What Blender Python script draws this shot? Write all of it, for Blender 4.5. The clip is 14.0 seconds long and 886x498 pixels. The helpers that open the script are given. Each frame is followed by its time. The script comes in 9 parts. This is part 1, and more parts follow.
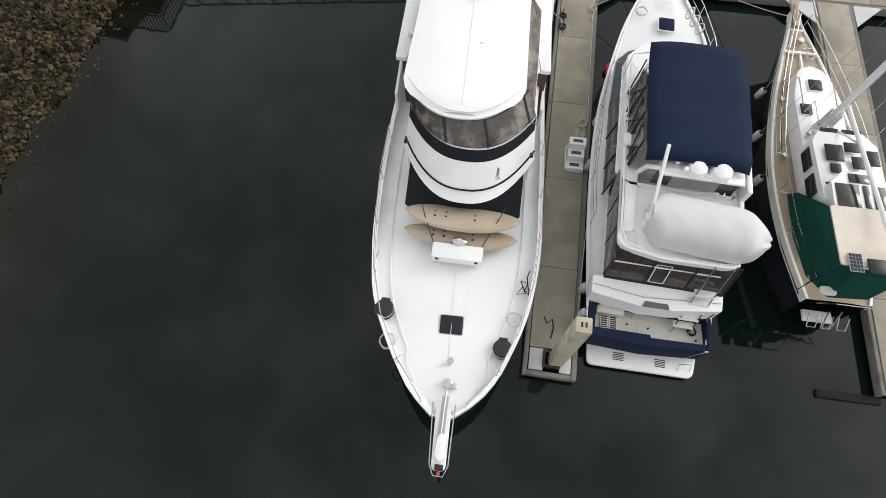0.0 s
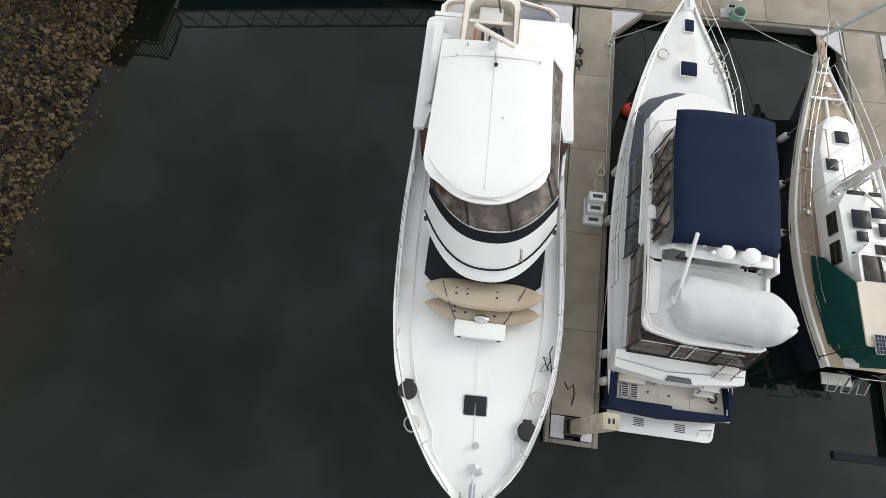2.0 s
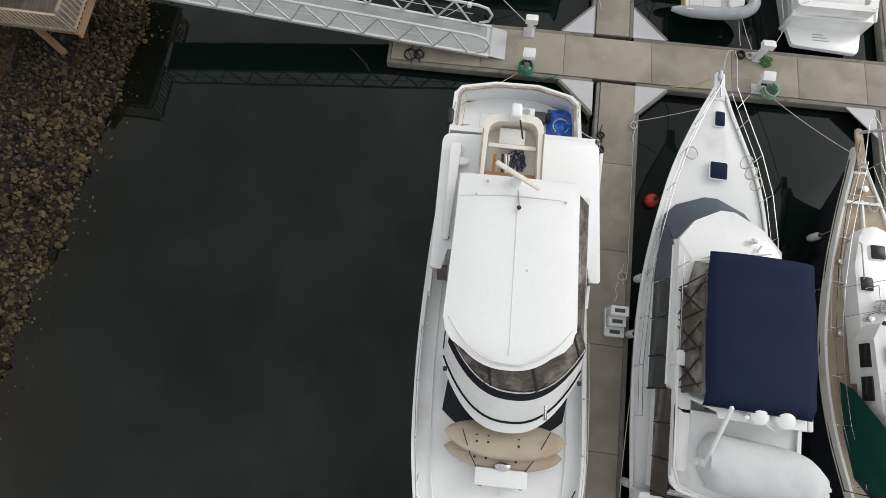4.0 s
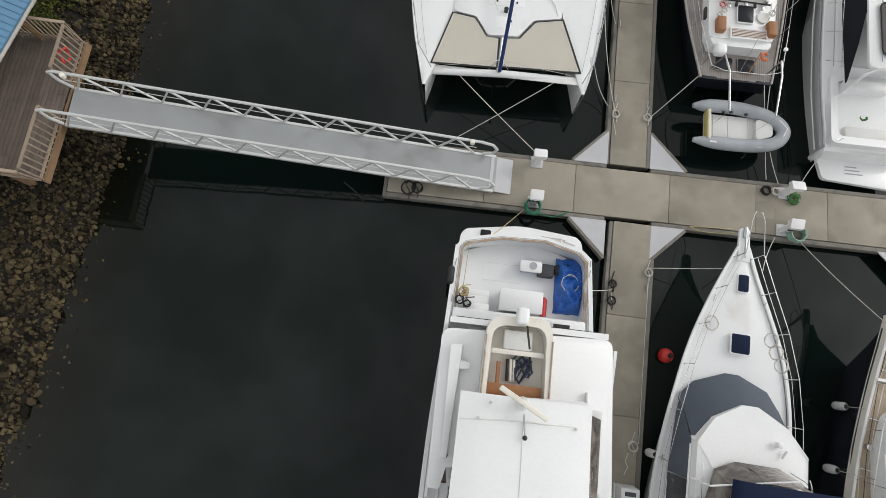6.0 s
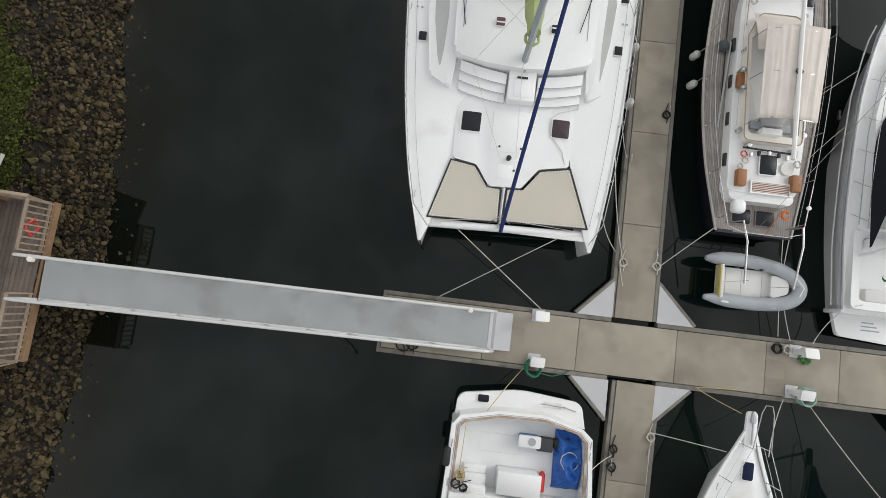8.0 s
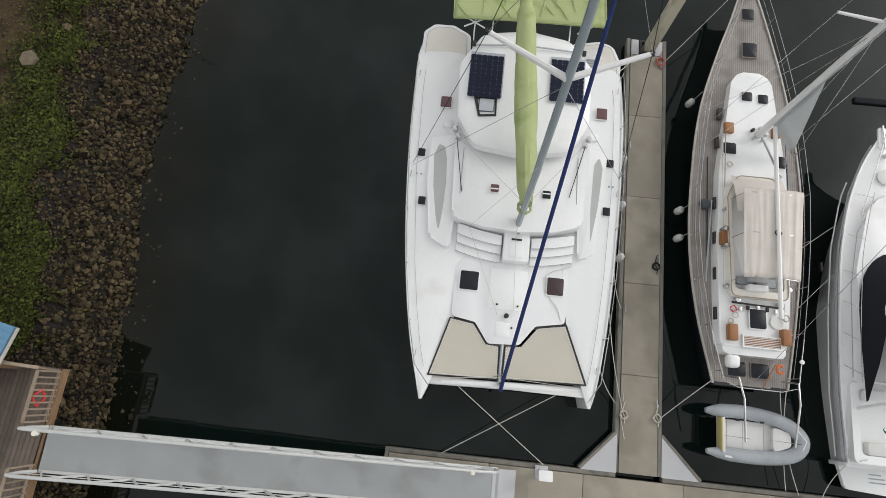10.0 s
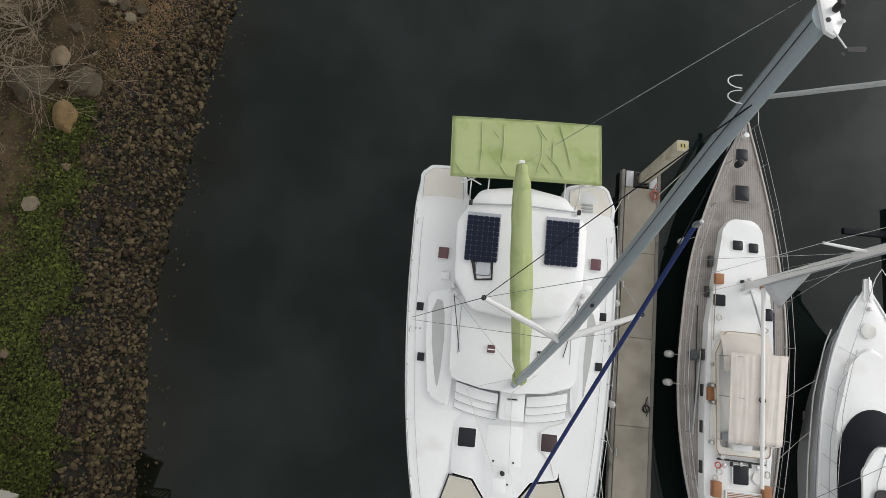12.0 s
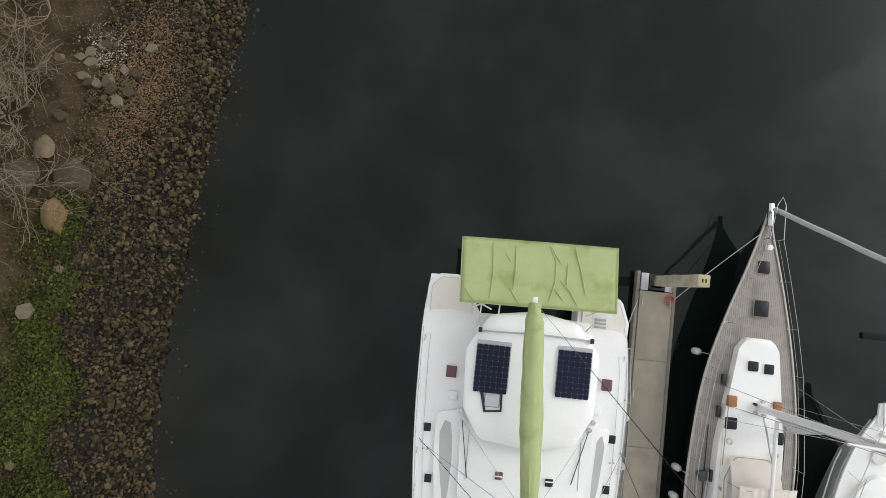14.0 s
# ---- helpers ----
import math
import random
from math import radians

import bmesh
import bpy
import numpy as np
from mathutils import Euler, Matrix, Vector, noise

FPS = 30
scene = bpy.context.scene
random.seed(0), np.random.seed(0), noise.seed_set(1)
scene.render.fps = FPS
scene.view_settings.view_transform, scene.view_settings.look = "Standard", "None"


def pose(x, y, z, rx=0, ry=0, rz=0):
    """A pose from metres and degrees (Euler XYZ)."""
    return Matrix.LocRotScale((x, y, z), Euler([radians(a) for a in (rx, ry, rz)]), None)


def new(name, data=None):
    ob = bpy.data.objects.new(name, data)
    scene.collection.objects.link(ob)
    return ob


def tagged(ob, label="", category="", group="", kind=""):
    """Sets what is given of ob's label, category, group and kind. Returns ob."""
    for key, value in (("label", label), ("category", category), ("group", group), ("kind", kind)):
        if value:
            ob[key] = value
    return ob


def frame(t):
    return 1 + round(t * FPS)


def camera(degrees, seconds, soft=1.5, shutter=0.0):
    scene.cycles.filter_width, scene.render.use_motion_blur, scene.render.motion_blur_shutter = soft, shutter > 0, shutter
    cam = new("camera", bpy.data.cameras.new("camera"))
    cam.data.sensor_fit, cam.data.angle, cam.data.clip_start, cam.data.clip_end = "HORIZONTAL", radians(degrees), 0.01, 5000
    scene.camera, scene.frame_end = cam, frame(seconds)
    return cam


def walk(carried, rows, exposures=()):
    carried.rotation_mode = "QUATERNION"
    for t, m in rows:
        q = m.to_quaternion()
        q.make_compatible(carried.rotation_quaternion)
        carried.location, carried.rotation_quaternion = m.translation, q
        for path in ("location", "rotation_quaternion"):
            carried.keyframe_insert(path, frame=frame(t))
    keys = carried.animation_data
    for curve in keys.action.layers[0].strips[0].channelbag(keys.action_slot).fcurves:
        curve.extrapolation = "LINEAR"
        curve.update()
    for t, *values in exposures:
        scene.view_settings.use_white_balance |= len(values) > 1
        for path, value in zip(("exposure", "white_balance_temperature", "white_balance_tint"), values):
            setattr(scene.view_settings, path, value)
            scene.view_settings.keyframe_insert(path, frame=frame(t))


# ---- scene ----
# ---- camera ----
cam = camera(76.19, 14.0, soft=0.5)
# seconds, eye, yaw to the left, pitch, roll
ROWS = [
    (0.0, -1.879, -19.406, 16.587, 7.51, -66.14, 0.19),
    (0.5, -2.058, -18.879, 16.827, 7.41, -67.17, 0.09),
    (1.0, -2.297, -18.224, 17.114, 7.33, -68.13, -0.07),
    (1.5, -2.573, -17.407, 17.372, 7.28, -69.21, -0.11),
    (2.0, -2.889, -16.442, 17.611, 7.07, -70.32, -0.23),
    (4.5, -4.253, -9.842, 18.461, 6.04, -76.44, 0.27),
    (5.0, -4.402, -8.286, 18.429, 6.21, -77.18, 0.17),
    (5.5, -4.536, -6.770, 18.401, 6.34, -77.89, 0.20),
    (6.0, -4.699, -5.277, 18.455, 6.36, -78.39, 0.38),
    (6.5, -4.883, -3.666, 18.545, 6.26, -79.47, 0.58),
    (7.0, -5.081, -1.858, 18.621, 6.18, -81.16, 0.75),
    (7.5, -5.263, -0.007, 18.636, 6.13, -83.06, 0.82),
    (8.0, -5.424, 1.772, 18.635, 6.17, -84.61, 0.82),
    (10.5, -5.740, 4.842, 20.069, 6.63, -74.78, -0.65),
    (11.0, -5.919, 6.584, 20.716, 6.27, -76.27, -0.35),
    (11.5, -6.103, 8.381, 21.203, 5.78, -78.12, -0.24),
    (12.0, -6.283, 10.132, 21.473, 5.73, -79.86, -0.06),
    (12.5, -6.493, 11.726, 21.530, 5.93, -81.39, -0.02),
    (13.0, -6.741, 13.327, 21.557, 6.19, -82.88, 0.06),
    (13.5, -6.990, 14.902, 21.562, 6.27, -84.63, 0.02),
    (14.0, -7.208, 16.459, 21.516, 6.24, -86.51, -0.12),
]
walk(cam, [(t, pose(x, y, z, 90 + pitch, 0, yaw) @ pose(0, 0, 0, 0, 0, roll)) for t, x, y, z, yaw, pitch, roll in ROWS],
     exposures=[(0.0, 0.72), (2.2, 0.62), (5.0, 0.38), (7.5, 0.42), (10.5, 0.38), (13.0, 0.38), (14.0, 0.53)])

# ---- light: bright overcast sky ----
world = bpy.data.worlds.new("overcast")
scene.world = world
world.use_nodes = True
wn, wl = world.node_tree.nodes, world.node_tree.links
sky = wn.new("ShaderNodeTexSky")
sky.sky_type, sky.sun_disc = "NISHITA", False
sky.sun_elevation, sky.sun_rotation = radians(33), radians(62)
sky.air_density, sky.dust_density, sky.ozone_density = 1.0, 4.0, 1.0
grey = wn.new("ShaderNodeHueSaturation")
grey.inputs["Saturation"].default_value = 0.18
wl.new(sky.outputs["Color"], grey.inputs["Color"])
cl = wn.new("ShaderNodeTexNoise")
cl.inputs["Scale"].default_value, cl.inputs["Detail"].default_value, cl.inputs["Roughness"].default_value = 3.2, 7, 0.62
wl.new(wn.new("ShaderNodeTexCoord").outputs["Generated"], cl.inputs["Vector"])
cr = wn.new("ShaderNodeMapRange")
cr.interpolation_type = "SMOOTHSTEP"
cr.inputs["From Min"].default_value, cr.inputs["From Max"].default_value = 0.36, 0.72
cr.inputs["To Min"].default_value, cr.inputs["To Max"].default_value = 0.72, 1.55
wl.new(cl.outputs["Fac"], cr.inputs["Value"])
clouds = wn.new("ShaderNodeVectorMath")
clouds.operation = "SCALE"
veil = wn.new("ShaderNodeMixRGB")
veil.inputs["Fac"].default_value = 0.5
veil.inputs["Color2"].default_value = (4.6, 4.57, 4.5, 1)
wl.new(grey.outputs["Color"], veil.inputs["Color1"])
wl.new(veil.outputs["Color"], clouds.inputs[0])
wl.new(cr.outputs["Result"], clouds.inputs["Scale"])
wl.new(clouds.outputs["Vector"], wn["Background"].inputs["Color"])
wn["Background"].inputs["Strength"].default_value = 0.15
sun = new("sun", bpy.data.lights.new("sun", "SUN"))
sun.data.energy, sun.data.angle, sun.data.color = 0.25, radians(14), (1.0, 0.97, 0.93)
sun.rotation_euler = (radians(57), 0, radians(180 - 62))

# ---- helpers of this scene ----
V = Vector


def material(name, col, rough=0.5, metal=0.0, var=0.12, big=1.5, small=40.0, bump=0.15, depth=0.004, rand=0.0, spec=0.5, stain=None, stain_at=0.62, coat=0.0):
    """A surface with grain, larger mottling, optional stains of a second colour and a random value per object."""
    m = bpy.data.materials.new(name)
    m.use_nodes = True
    n, k = m.node_tree.nodes, m.node_tree.links
    b = n["Principled BSDF"]
    co = n.new("ShaderNodeTexCoord")
    nb, ns = n.new("ShaderNodeTexNoise"), n.new("ShaderNodeTexNoise")
    nb.inputs["Scale"].default_value, nb.inputs["Detail"].default_value = big, 6
    ns.inputs["Scale"].default_value, ns.inputs["Detail"].default_value = small, 3
    for q in (nb, ns):
        k.new(co.outputs["Object"], q.inputs["Vector"])
    add = n.new("ShaderNodeMath")
    add.operation = "ADD"
    k.new(nb.outputs["Fac"], add.inputs[0])
    k.new(ns.outputs["Fac"], add.inputs[1])
    rng = n.new("ShaderNodeMapRange")
    rng.inputs["From Min"].default_value, rng.inputs["From Max"].default_value = 0.6, 1.4
    rng.inputs["To Min"].default_value, rng.inputs["To Max"].default_value = 1 - var, 1 + var
    k.new(add.outputs[0], rng.inputs["Value"])
    val = rng.outputs["Result"]
    if rand:
        oi = n.new("ShaderNodeObjectInfo")
        r2 = n.new("ShaderNodeMapRange")
        r2.inputs["To Min"].default_value, r2.inputs["To Max"].default_value = 1 - rand, 1 + rand
        k.new(oi.outputs["Random"], r2.inputs["Value"])
        mu = n.new("ShaderNodeMath")
        mu.operation = "MULTIPLY"
        k.new(val, mu.inputs[0])
        k.new(r2.outputs["Result"], mu.inputs[1])
        val = mu.outputs[0]
    hsv = n.new("ShaderNodeHueSaturation")
    hsv.inputs["Color"].default_value = (*col, 1)
    k.new(val, hsv.inputs["Value"])
    out = hsv.outputs["Color"]
    if stain:
        ramp = n.new("ShaderNodeMapRange")
        ramp.inputs["From Min"].default_value, ramp.inputs["From Max"].default_value = stain_at - 0.08, stain_at + 0.1
        n3 = n.new("ShaderNodeTexNoise")
        n3.inputs["Scale"].default_value, n3.inputs["Detail"].default_value = big * 0.7, 8
        k.new(co.outputs["Object"], n3.inputs["Vector"])
        k.new(n3.outputs["Fac"], ramp.inputs["Value"])
        mx = n.new("ShaderNodeMixRGB")
        k.new(ramp.outputs["Result"], mx.inputs["Fac"])
        k.new(out, mx.inputs["Color1"])
        mx.inputs["Color2"].default_value = (*stain, 1)
        out = mx.outputs["Color"]
    k.new(out, b.inputs["Base Color"])
    b.inputs["Roughness"].default_value, b.inputs["Metallic"].default_value = rough, metal
    b.inputs["Specular IOR Level"].default_value = spec
    b.inputs["Coat Weight"].default_value = coat
    if bump:
        bp = n.new("ShaderNodeBump")
        bp.inputs["Strength"].default_value, bp.inputs["Distance"].default_value = bump, depth
        k.new(ns.outputs["Fac"], bp.inputs["Height"])
        k.new(bp.outputs["Normal"], b.inputs["Normal"])
    return m


def banded(m, direction, scale, dark, width=0.12):
    """Adds narrow dark seams across the surface of a material (caulked or standing seams)."""
    n, k = m.node_tree.nodes, m.node_tree.links
    b = n["Principled BSDF"]
    src = b.inputs["Base Color"].links[0].from_socket
    co = n.new("ShaderNodeTexCoord")
    sep = n.new("ShaderNodeSeparateXYZ")
    k.new(co.outputs["Object"], sep.inputs[0])
    sc = n.new("ShaderNodeMath")
    sc.operation = "MULTIPLY"
    sc.inputs[1].default_value = scale
    k.new(sep.outputs[direction], sc.inputs[0])
    fr = n.new("ShaderNodeMath")
    fr.operation = "FRACT"
    k.new(sc.outputs[0], fr.inputs[0])
    lt = n.new("ShaderNodeMath")
    lt.operation = "LESS_THAN"
    lt.inputs[1].default_value = width
    k.new(fr.outputs[0], lt.inputs[0])
    mx = n.new("ShaderNodeMixRGB")
    k.new(lt.outputs[0], mx.inputs["Fac"])
    k.new(src, mx.inputs["Color1"])
    mx.inputs["Color2"].default_value = (*dark, 1)
    k.new(mx.outputs["Color"], b.inputs["Base Color"])
    return m


def thing(name, at=(0, 0, 0), label="", category="", group="", kind=""):
    ob = new(name)
    ob.empty_display_size = 0.3
    ob.location = at
    return tagged(ob, label, category, group, kind)


def base_of(ob):
    p = V((0, 0, 0))
    while ob:
        p += ob.location
        ob = ob.parent
    return p


def mesh_of(name, bm, mat, shift=V((0, 0, 0)), smooth=True):
    if shift.length:
        bmesh.ops.translate(bm, verts=bm.verts, vec=-shift)
    bmesh.ops.recalc_face_normals(bm, faces=bm.faces)
    me = bpy.data.meshes.new(name)
    bm.to_mesh(me)
    bm.free()
    for q in (mat if isinstance(mat, (list, tuple)) else [mat]):
        me.materials.append(q)
    if smooth:
        me.shade_smooth()
        me.set_sharp_from_angle(angle=radians(38))
    return me


def part(name, bm, mat, parent, label="", smooth=True):
    """Links a bmesh, given in world coordinates, as one mesh object under a thing or a part."""
    ob = new(name, mesh_of(name, bm, mat, base_of(parent), smooth))
    ob.parent = parent
    if label:
        ob["label"] = label
    return ob


def placed(name, me, parent, at, rz=0.0, scale=1.0, rx=0.0, ry=0.0):
    """A part on shared mesh data, at a place in the world."""
    ob = new(name, me)
    ob.parent = parent
    ob.location = V(at) - base_of(parent)
    ob.rotation_euler = (rx, ry, rz)
    ob.scale = (scale,) * 3 if isinstance(scale, (int, float)) else scale
    return ob


def single(name, bm, mat, at, label, category, group="", kind="", smooth=True, world_coords=False):
    """A thing that is one mesh, given about its own base unless world_coords."""
    ob = new(name, mesh_of(name, bm, mat, V(at) if world_coords else V((0, 0, 0)), smooth))
    ob.location = at
    return tagged(ob, label, category, group, kind)


def nb():
    return bmesh.new()


def box(x0, x1, y0, y1, z0, z1, bevel=0.0, bm=None, seg=2):
    bm2 = bmesh.new()
    bmesh.ops.create_cube(bm2, size=1, matrix=Matrix.Translation(((x0 + x1) / 2, (y0 + y1) / 2, (z0 + z1) / 2)) @ Matrix.Diagonal((abs(x1 - x0), abs(y1 - y0), abs(z1 - z0), 1)))
    if bevel:
        bmesh.ops.bevel(bm2, geom=bm2.edges[:], offset=bevel, segments=seg, affect="EDGES", profile=0.5)
    return joined(bm, bm2)


def joined(bm, bm2):
    if bm is None:
        return bm2
    tmp = bpy.data.meshes.new("tmp")
    bm2.to_mesh(tmp)
    bm2.free()
    bm.from_mesh(tmp)
    bpy.data.meshes.remove(tmp)
    return bm


def turned(bm, m):
    bmesh.ops.transform(bm, matrix=m, verts=bm.verts)
    return bm


def beam(a, b, w, h, bevel=0.0, bm=None):
    """A bar of width w and height h from a to b."""
    a, b = V(a), V(b)
    d = b - a
    bm2 = box(-w / 2, w / 2, 0, d.length, -h / 2, h / 2, bevel)
    q = d.to_track_quat("Y", "Z").to_matrix().to_4x4()
    turned(bm2, Matrix.Translation(a) @ q)
    return joined(bm, bm2)


def rounded(pts, r, n=5):
    """A polygon with its corners rounded; r may be one radius or one per corner."""
    out, m = [], len(pts)
    for i in range(m):
        p, a, b = V(pts[i][:2]), V(pts[i - 1][:2]), V(pts[(i + 1) % m][:2])
        rr = r if isinstance(r, (int, float)) else r[i]
        if rr <= 0:
            out.append(p)
            continue
        ua, ub = (a - p).normalized(), (b - p).normalized()
        ang = max(min(ua.angle(ub), 3.1), 0.05)
        t = min(rr / math.tan(ang / 2), (a - p).length * 0.49, (b - p).length * 0.49)
        s, e = p + ua * t, p + ub * t
        for j in range(n + 1):
            u = j / n
            out.append(s * (1 - u) ** 2 + p * 2 * u * (1 - u) + e * u * u)
    return out


def rrect(x0, x1, y0, y1, r):
    return rounded([(x0, y0), (x1, y0), (x1, y1), (x0, y1)], r)


def prism(pts, z0, z1, bevel=0.0, bm=None, seg=2):
    """A flat piece with the outline pts; z0 and z1 may be functions of (x, y)."""
    f0 = z0 if callable(z0) else (lambda x, y: z0)
    f1 = z1 if callable(z1) else (lambda x, y: z1)
    bm2 = bmesh.new()
    lo = [bm2.verts.new((p[0], p[1], f0(p[0], p[1]))) for p in pts]
    hi = [bm2.verts.new((p[0], p[1], f1(p[0], p[1]))) for p in pts]
    m = len(pts)
    top = bm2.faces.new(hi)
    bm2.faces.new(lo[::-1])
    for i in range(m):
        bm2.faces.new((lo[i], lo[(i + 1) % m], hi[(i + 1) % m], hi[i]))
    if bevel:
        bmesh.ops.bevel(bm2, geom=[e for e in top.edges], offset=bevel, segments=seg, affect="EDGES", profile=0.5)
    return joined(bm, bm2)


def ring_prism(outer, inner, z0, z1, bm=None):
    """A flat band between two outlines with the same number of points."""
    bm2 = bmesh.new()
    m = len(outer)
    f0 = z0 if callable(z0) else (lambda x, y: z0)
    f1 = z1 if callable(z1) else (lambda x, y: z1)
    vs = [[bm2.verts.new((p[0], p[1], f(p[0], p[1]))) for p in o] for o, f in ((outer, f0), (outer, f1), (inner, f1), (inner, f0))]
    for i in range(m):
        j = (i + 1) % m
        for a, b in ((0, 1), (1, 2), (2, 3), (3, 0)):
            bm2.faces.new((vs[a][i], vs[a][j], vs[b][j], vs[b][i]))
    return joined(bm, bm2)


def tube(pts, r, n=6, closed=False, bm=None, cap=True):
    """A round bar along points; r may be one radius or one per point."""
    pts = [V(p) for p in pts]
    bm2 = bmesh.new()
    m = len(pts)
    rings, up = [], None
    for i, p in enumerate(pts):
        a = pts[i - 1] if (i or closed) else p
        b = pts[(i + 1) % m] if (i < m - 1 or closed) else p
        d = (b - a).normalized() if (b - a).length > 1e-9 else V((0, 0, 1))
        if up is None:
            up = V((0, 0, 1)) if abs(d.z) < 0.9 else V((1, 0, 0))
        s = d.cross(up)
        s = s.normalized() if s.length > 1e-6 else d.orthogonal().normalized()
        up = s.cross(d).normalized()
        rr = r if isinstance(r, (int, float)) else r[i]
        rings.append([bm2.verts.new(p + (s * math.cos(q) + up * math.sin(q)) * rr) for q in [2 * math.pi * j / n for j in range(n)]])
    for i in range(m if closed else m - 1):
        A, B = rings[i], rings[(i + 1) % m]
        for j in range(n):
            bm2.faces.new((A[j], A[(j + 1) % n], B[(j + 1) % n], B[j]))
    if cap and not closed:
        bm2.faces.new(rings[0][::-1])
        bm2.faces.new(rings[-1])
    return joined(bm, bm2)


def lathe(profile, at=(0, 0, 0), n=16, bm=None, m=None):
    """A turned piece from (radius, height) pairs."""
    bm2 = bmesh.new()
    rings = []
    for r, z in profile:
        if r < 1e-4:
            rings.append([bm2.verts.new((0, 0, z))])
        else:
            rings.append([bm2.verts.new((r * math.cos(2 * math.pi * j / n), r * math.sin(2 * math.pi * j / n), z)) for j in range(n)])
    for A, B in zip(rings, rings[1:]):
        for j in range(n):
            i = (j + 1) % n
            if len(A) == 1 and len(B) > 1:
                bm2.faces.new((A[0], B[j], B[i]))
            elif len(B) == 1 and len(A) > 1:
                bm2.faces.new((A[j], A[i], B[0]))
            elif len(A) > 1:
                bm2.faces.new((A[j], A[i], B[i], B[j]))
    for q, rev in ((rings[0], True), (rings[-1], False)):
        if len(q) > 1:
            bm2.faces.new(q[::-1] if rev else q)
    turned(bm2, Matrix.Translation(at) @ (m or Matrix()))
    return joined(bm, bm2)


def loft(rings, bm=None, closed=True, caps=True):
    """A skin over rings with the same number of points."""
    bm2 = bmesh.new()
    vs = [[bm2.verts.new(p) for p in q] for q in rings]
    m = len(vs[0])
    for A, B in zip(vs, vs[1:]):
        for j in range(m if closed else m - 1):
            i = (j + 1) % m
            f = [A[j], A[i], B[i], B[j]]
            if len({tuple(round(c, 6) for c in v.co) for v in f}) >= 3:
                bm2.faces.new(f)
    if caps and closed:
        for q in (vs[0][::-1], vs[-1]):
            try:
                bm2.faces.new(q)
            except ValueError:
                pass
    bmesh.ops.remove_doubles(bm2, verts=bm2.verts, dist=1e-5)
    return joined(bm, bm2)


def smoothed(keys, n):
    """Even steps along rows of numbers, through Catmull-Rom curves in the first column."""
    keys = np.array(keys, float)
    t = keys[:, 0]
    tt = np.linspace(t[0], t[-1], n)
    out = [tt]
    for c in range(1, keys.shape[1]):
        v = keys[:, c]
        g = np.gradient(v, t)
        i = np.clip(np.searchsorted(np.sort(t), np.sort(tt), side="right") - 1, 0, len(t) - 2) if t[0] < t[-1] else np.clip([int(np.sum(t >= q)) - 1 for q in tt], 0, len(t) - 2)
        h = t[i + 1] - t[i]
        u = (tt - t[i]) / h
        out.append((2 * u**3 - 3 * u**2 + 1) * v[i] + (u**3 - 2 * u**2 + u) * h * g[i] + (-2 * u**3 + 3 * u**2) * v[i + 1] + (u**3 - u**2) * h * g[i + 1])
    return np.array(out).T


def hull(stations, n=28, tuck=0.8, draft=0.45, bow=1, flare=0.3, rake=0.0):
    """A hull skin from stations (y, left edge, right edge, height of the sheer), flared towards the bow (bow 1: at the last station, 0: at the first)."""
    rings = []
    full = tuck
    for i, (y, xl, xr, zg) in enumerate(smoothed(stations, n)):
        u = i / (n - 1)
        tuck = full * (flare + (1 - flare) * min(1, ((1 - u) if bow else u) / 0.55) ** 0.8)
        c, hw = (xl + xr) / 2, max((xr - xl) / 2, 0.02)
        row = [(hw, zg), (hw * 0.985, zg - 0.12), (hw * (0.5 + 0.47 * tuck), zg * 0.5), (hw * tuck, 0.0), (hw * tuck * 0.62, -draft)]
        near = max(0.0, ((u if bow else 1 - u) - 0.6) / 0.4) ** 1.6
        back = lambda b: y - (1 if bow else -1) * rake * near * max(0.0, 1 - b / zg) ** 0.85
        rings.append([(c - a, back(b), b) for a, b in row] + [(c + a, back(b), b) for a, b in row[::-1]])
    return loft(rings, closed=False)


def deck_sheet(stations, n=28, drop=0.1, inset=0.1, crown=0.06, bm=None):
    """The deck inside the sheer, with a slight crown."""
    rings = []
    for y, xl, xr, zg in smoothed(stations, n):
        c, hw = (xl + xr) / 2, max((xr - xl) / 2 - inset, 0.01)
        rings.append([(c + hw * u, y, zg - drop + crown * (1 - u * u)) for u in (-1, -0.6, -0.2, 0.2, 0.6, 1)])
    return loft(rings, bm, closed=False)


def sheer_rail(stations, n=36, w=0.1, h=0.06, both=True, bm=None):
    """A cap rail along both edges of a hull."""
    rows = smoothed(stations, n)
    for side in (1, 2):
        s = 1 if side == 1 else -1
        rings = [[(q[side] - s * 0.015, q[0], q[3] - h), (q[side] - s * 0.015, q[0], q[3] + 0.02), (q[side] + s * w, q[0], q[3] + 0.02), (q[side] + s * w, q[0], q[3] - h)] for q in rows]
        bm = loft(rings, bm)
    return bm


def edge_at(stations, y, side, inset=0.06):
    """A point on the sheer at y: side 1 is the low-x edge, 2 the high-x edge."""
    st = sorted(stations)
    ys = [q[0] for q in st]
    x = float(np.interp(y, ys, [q[side] for q in st]))
    return V((x + (inset if side == 1 else -inset), y, float(np.interp(y, ys, [q[3] for q in st]))))


def sagging(a, b, sag=0.2, n=10):
    a, b = V(a), V(b)
    return [a.lerp(b, i / n) - V((0, 0, sag * 4 * (i / n) * (1 - i / n))) for i in range(n + 1)]


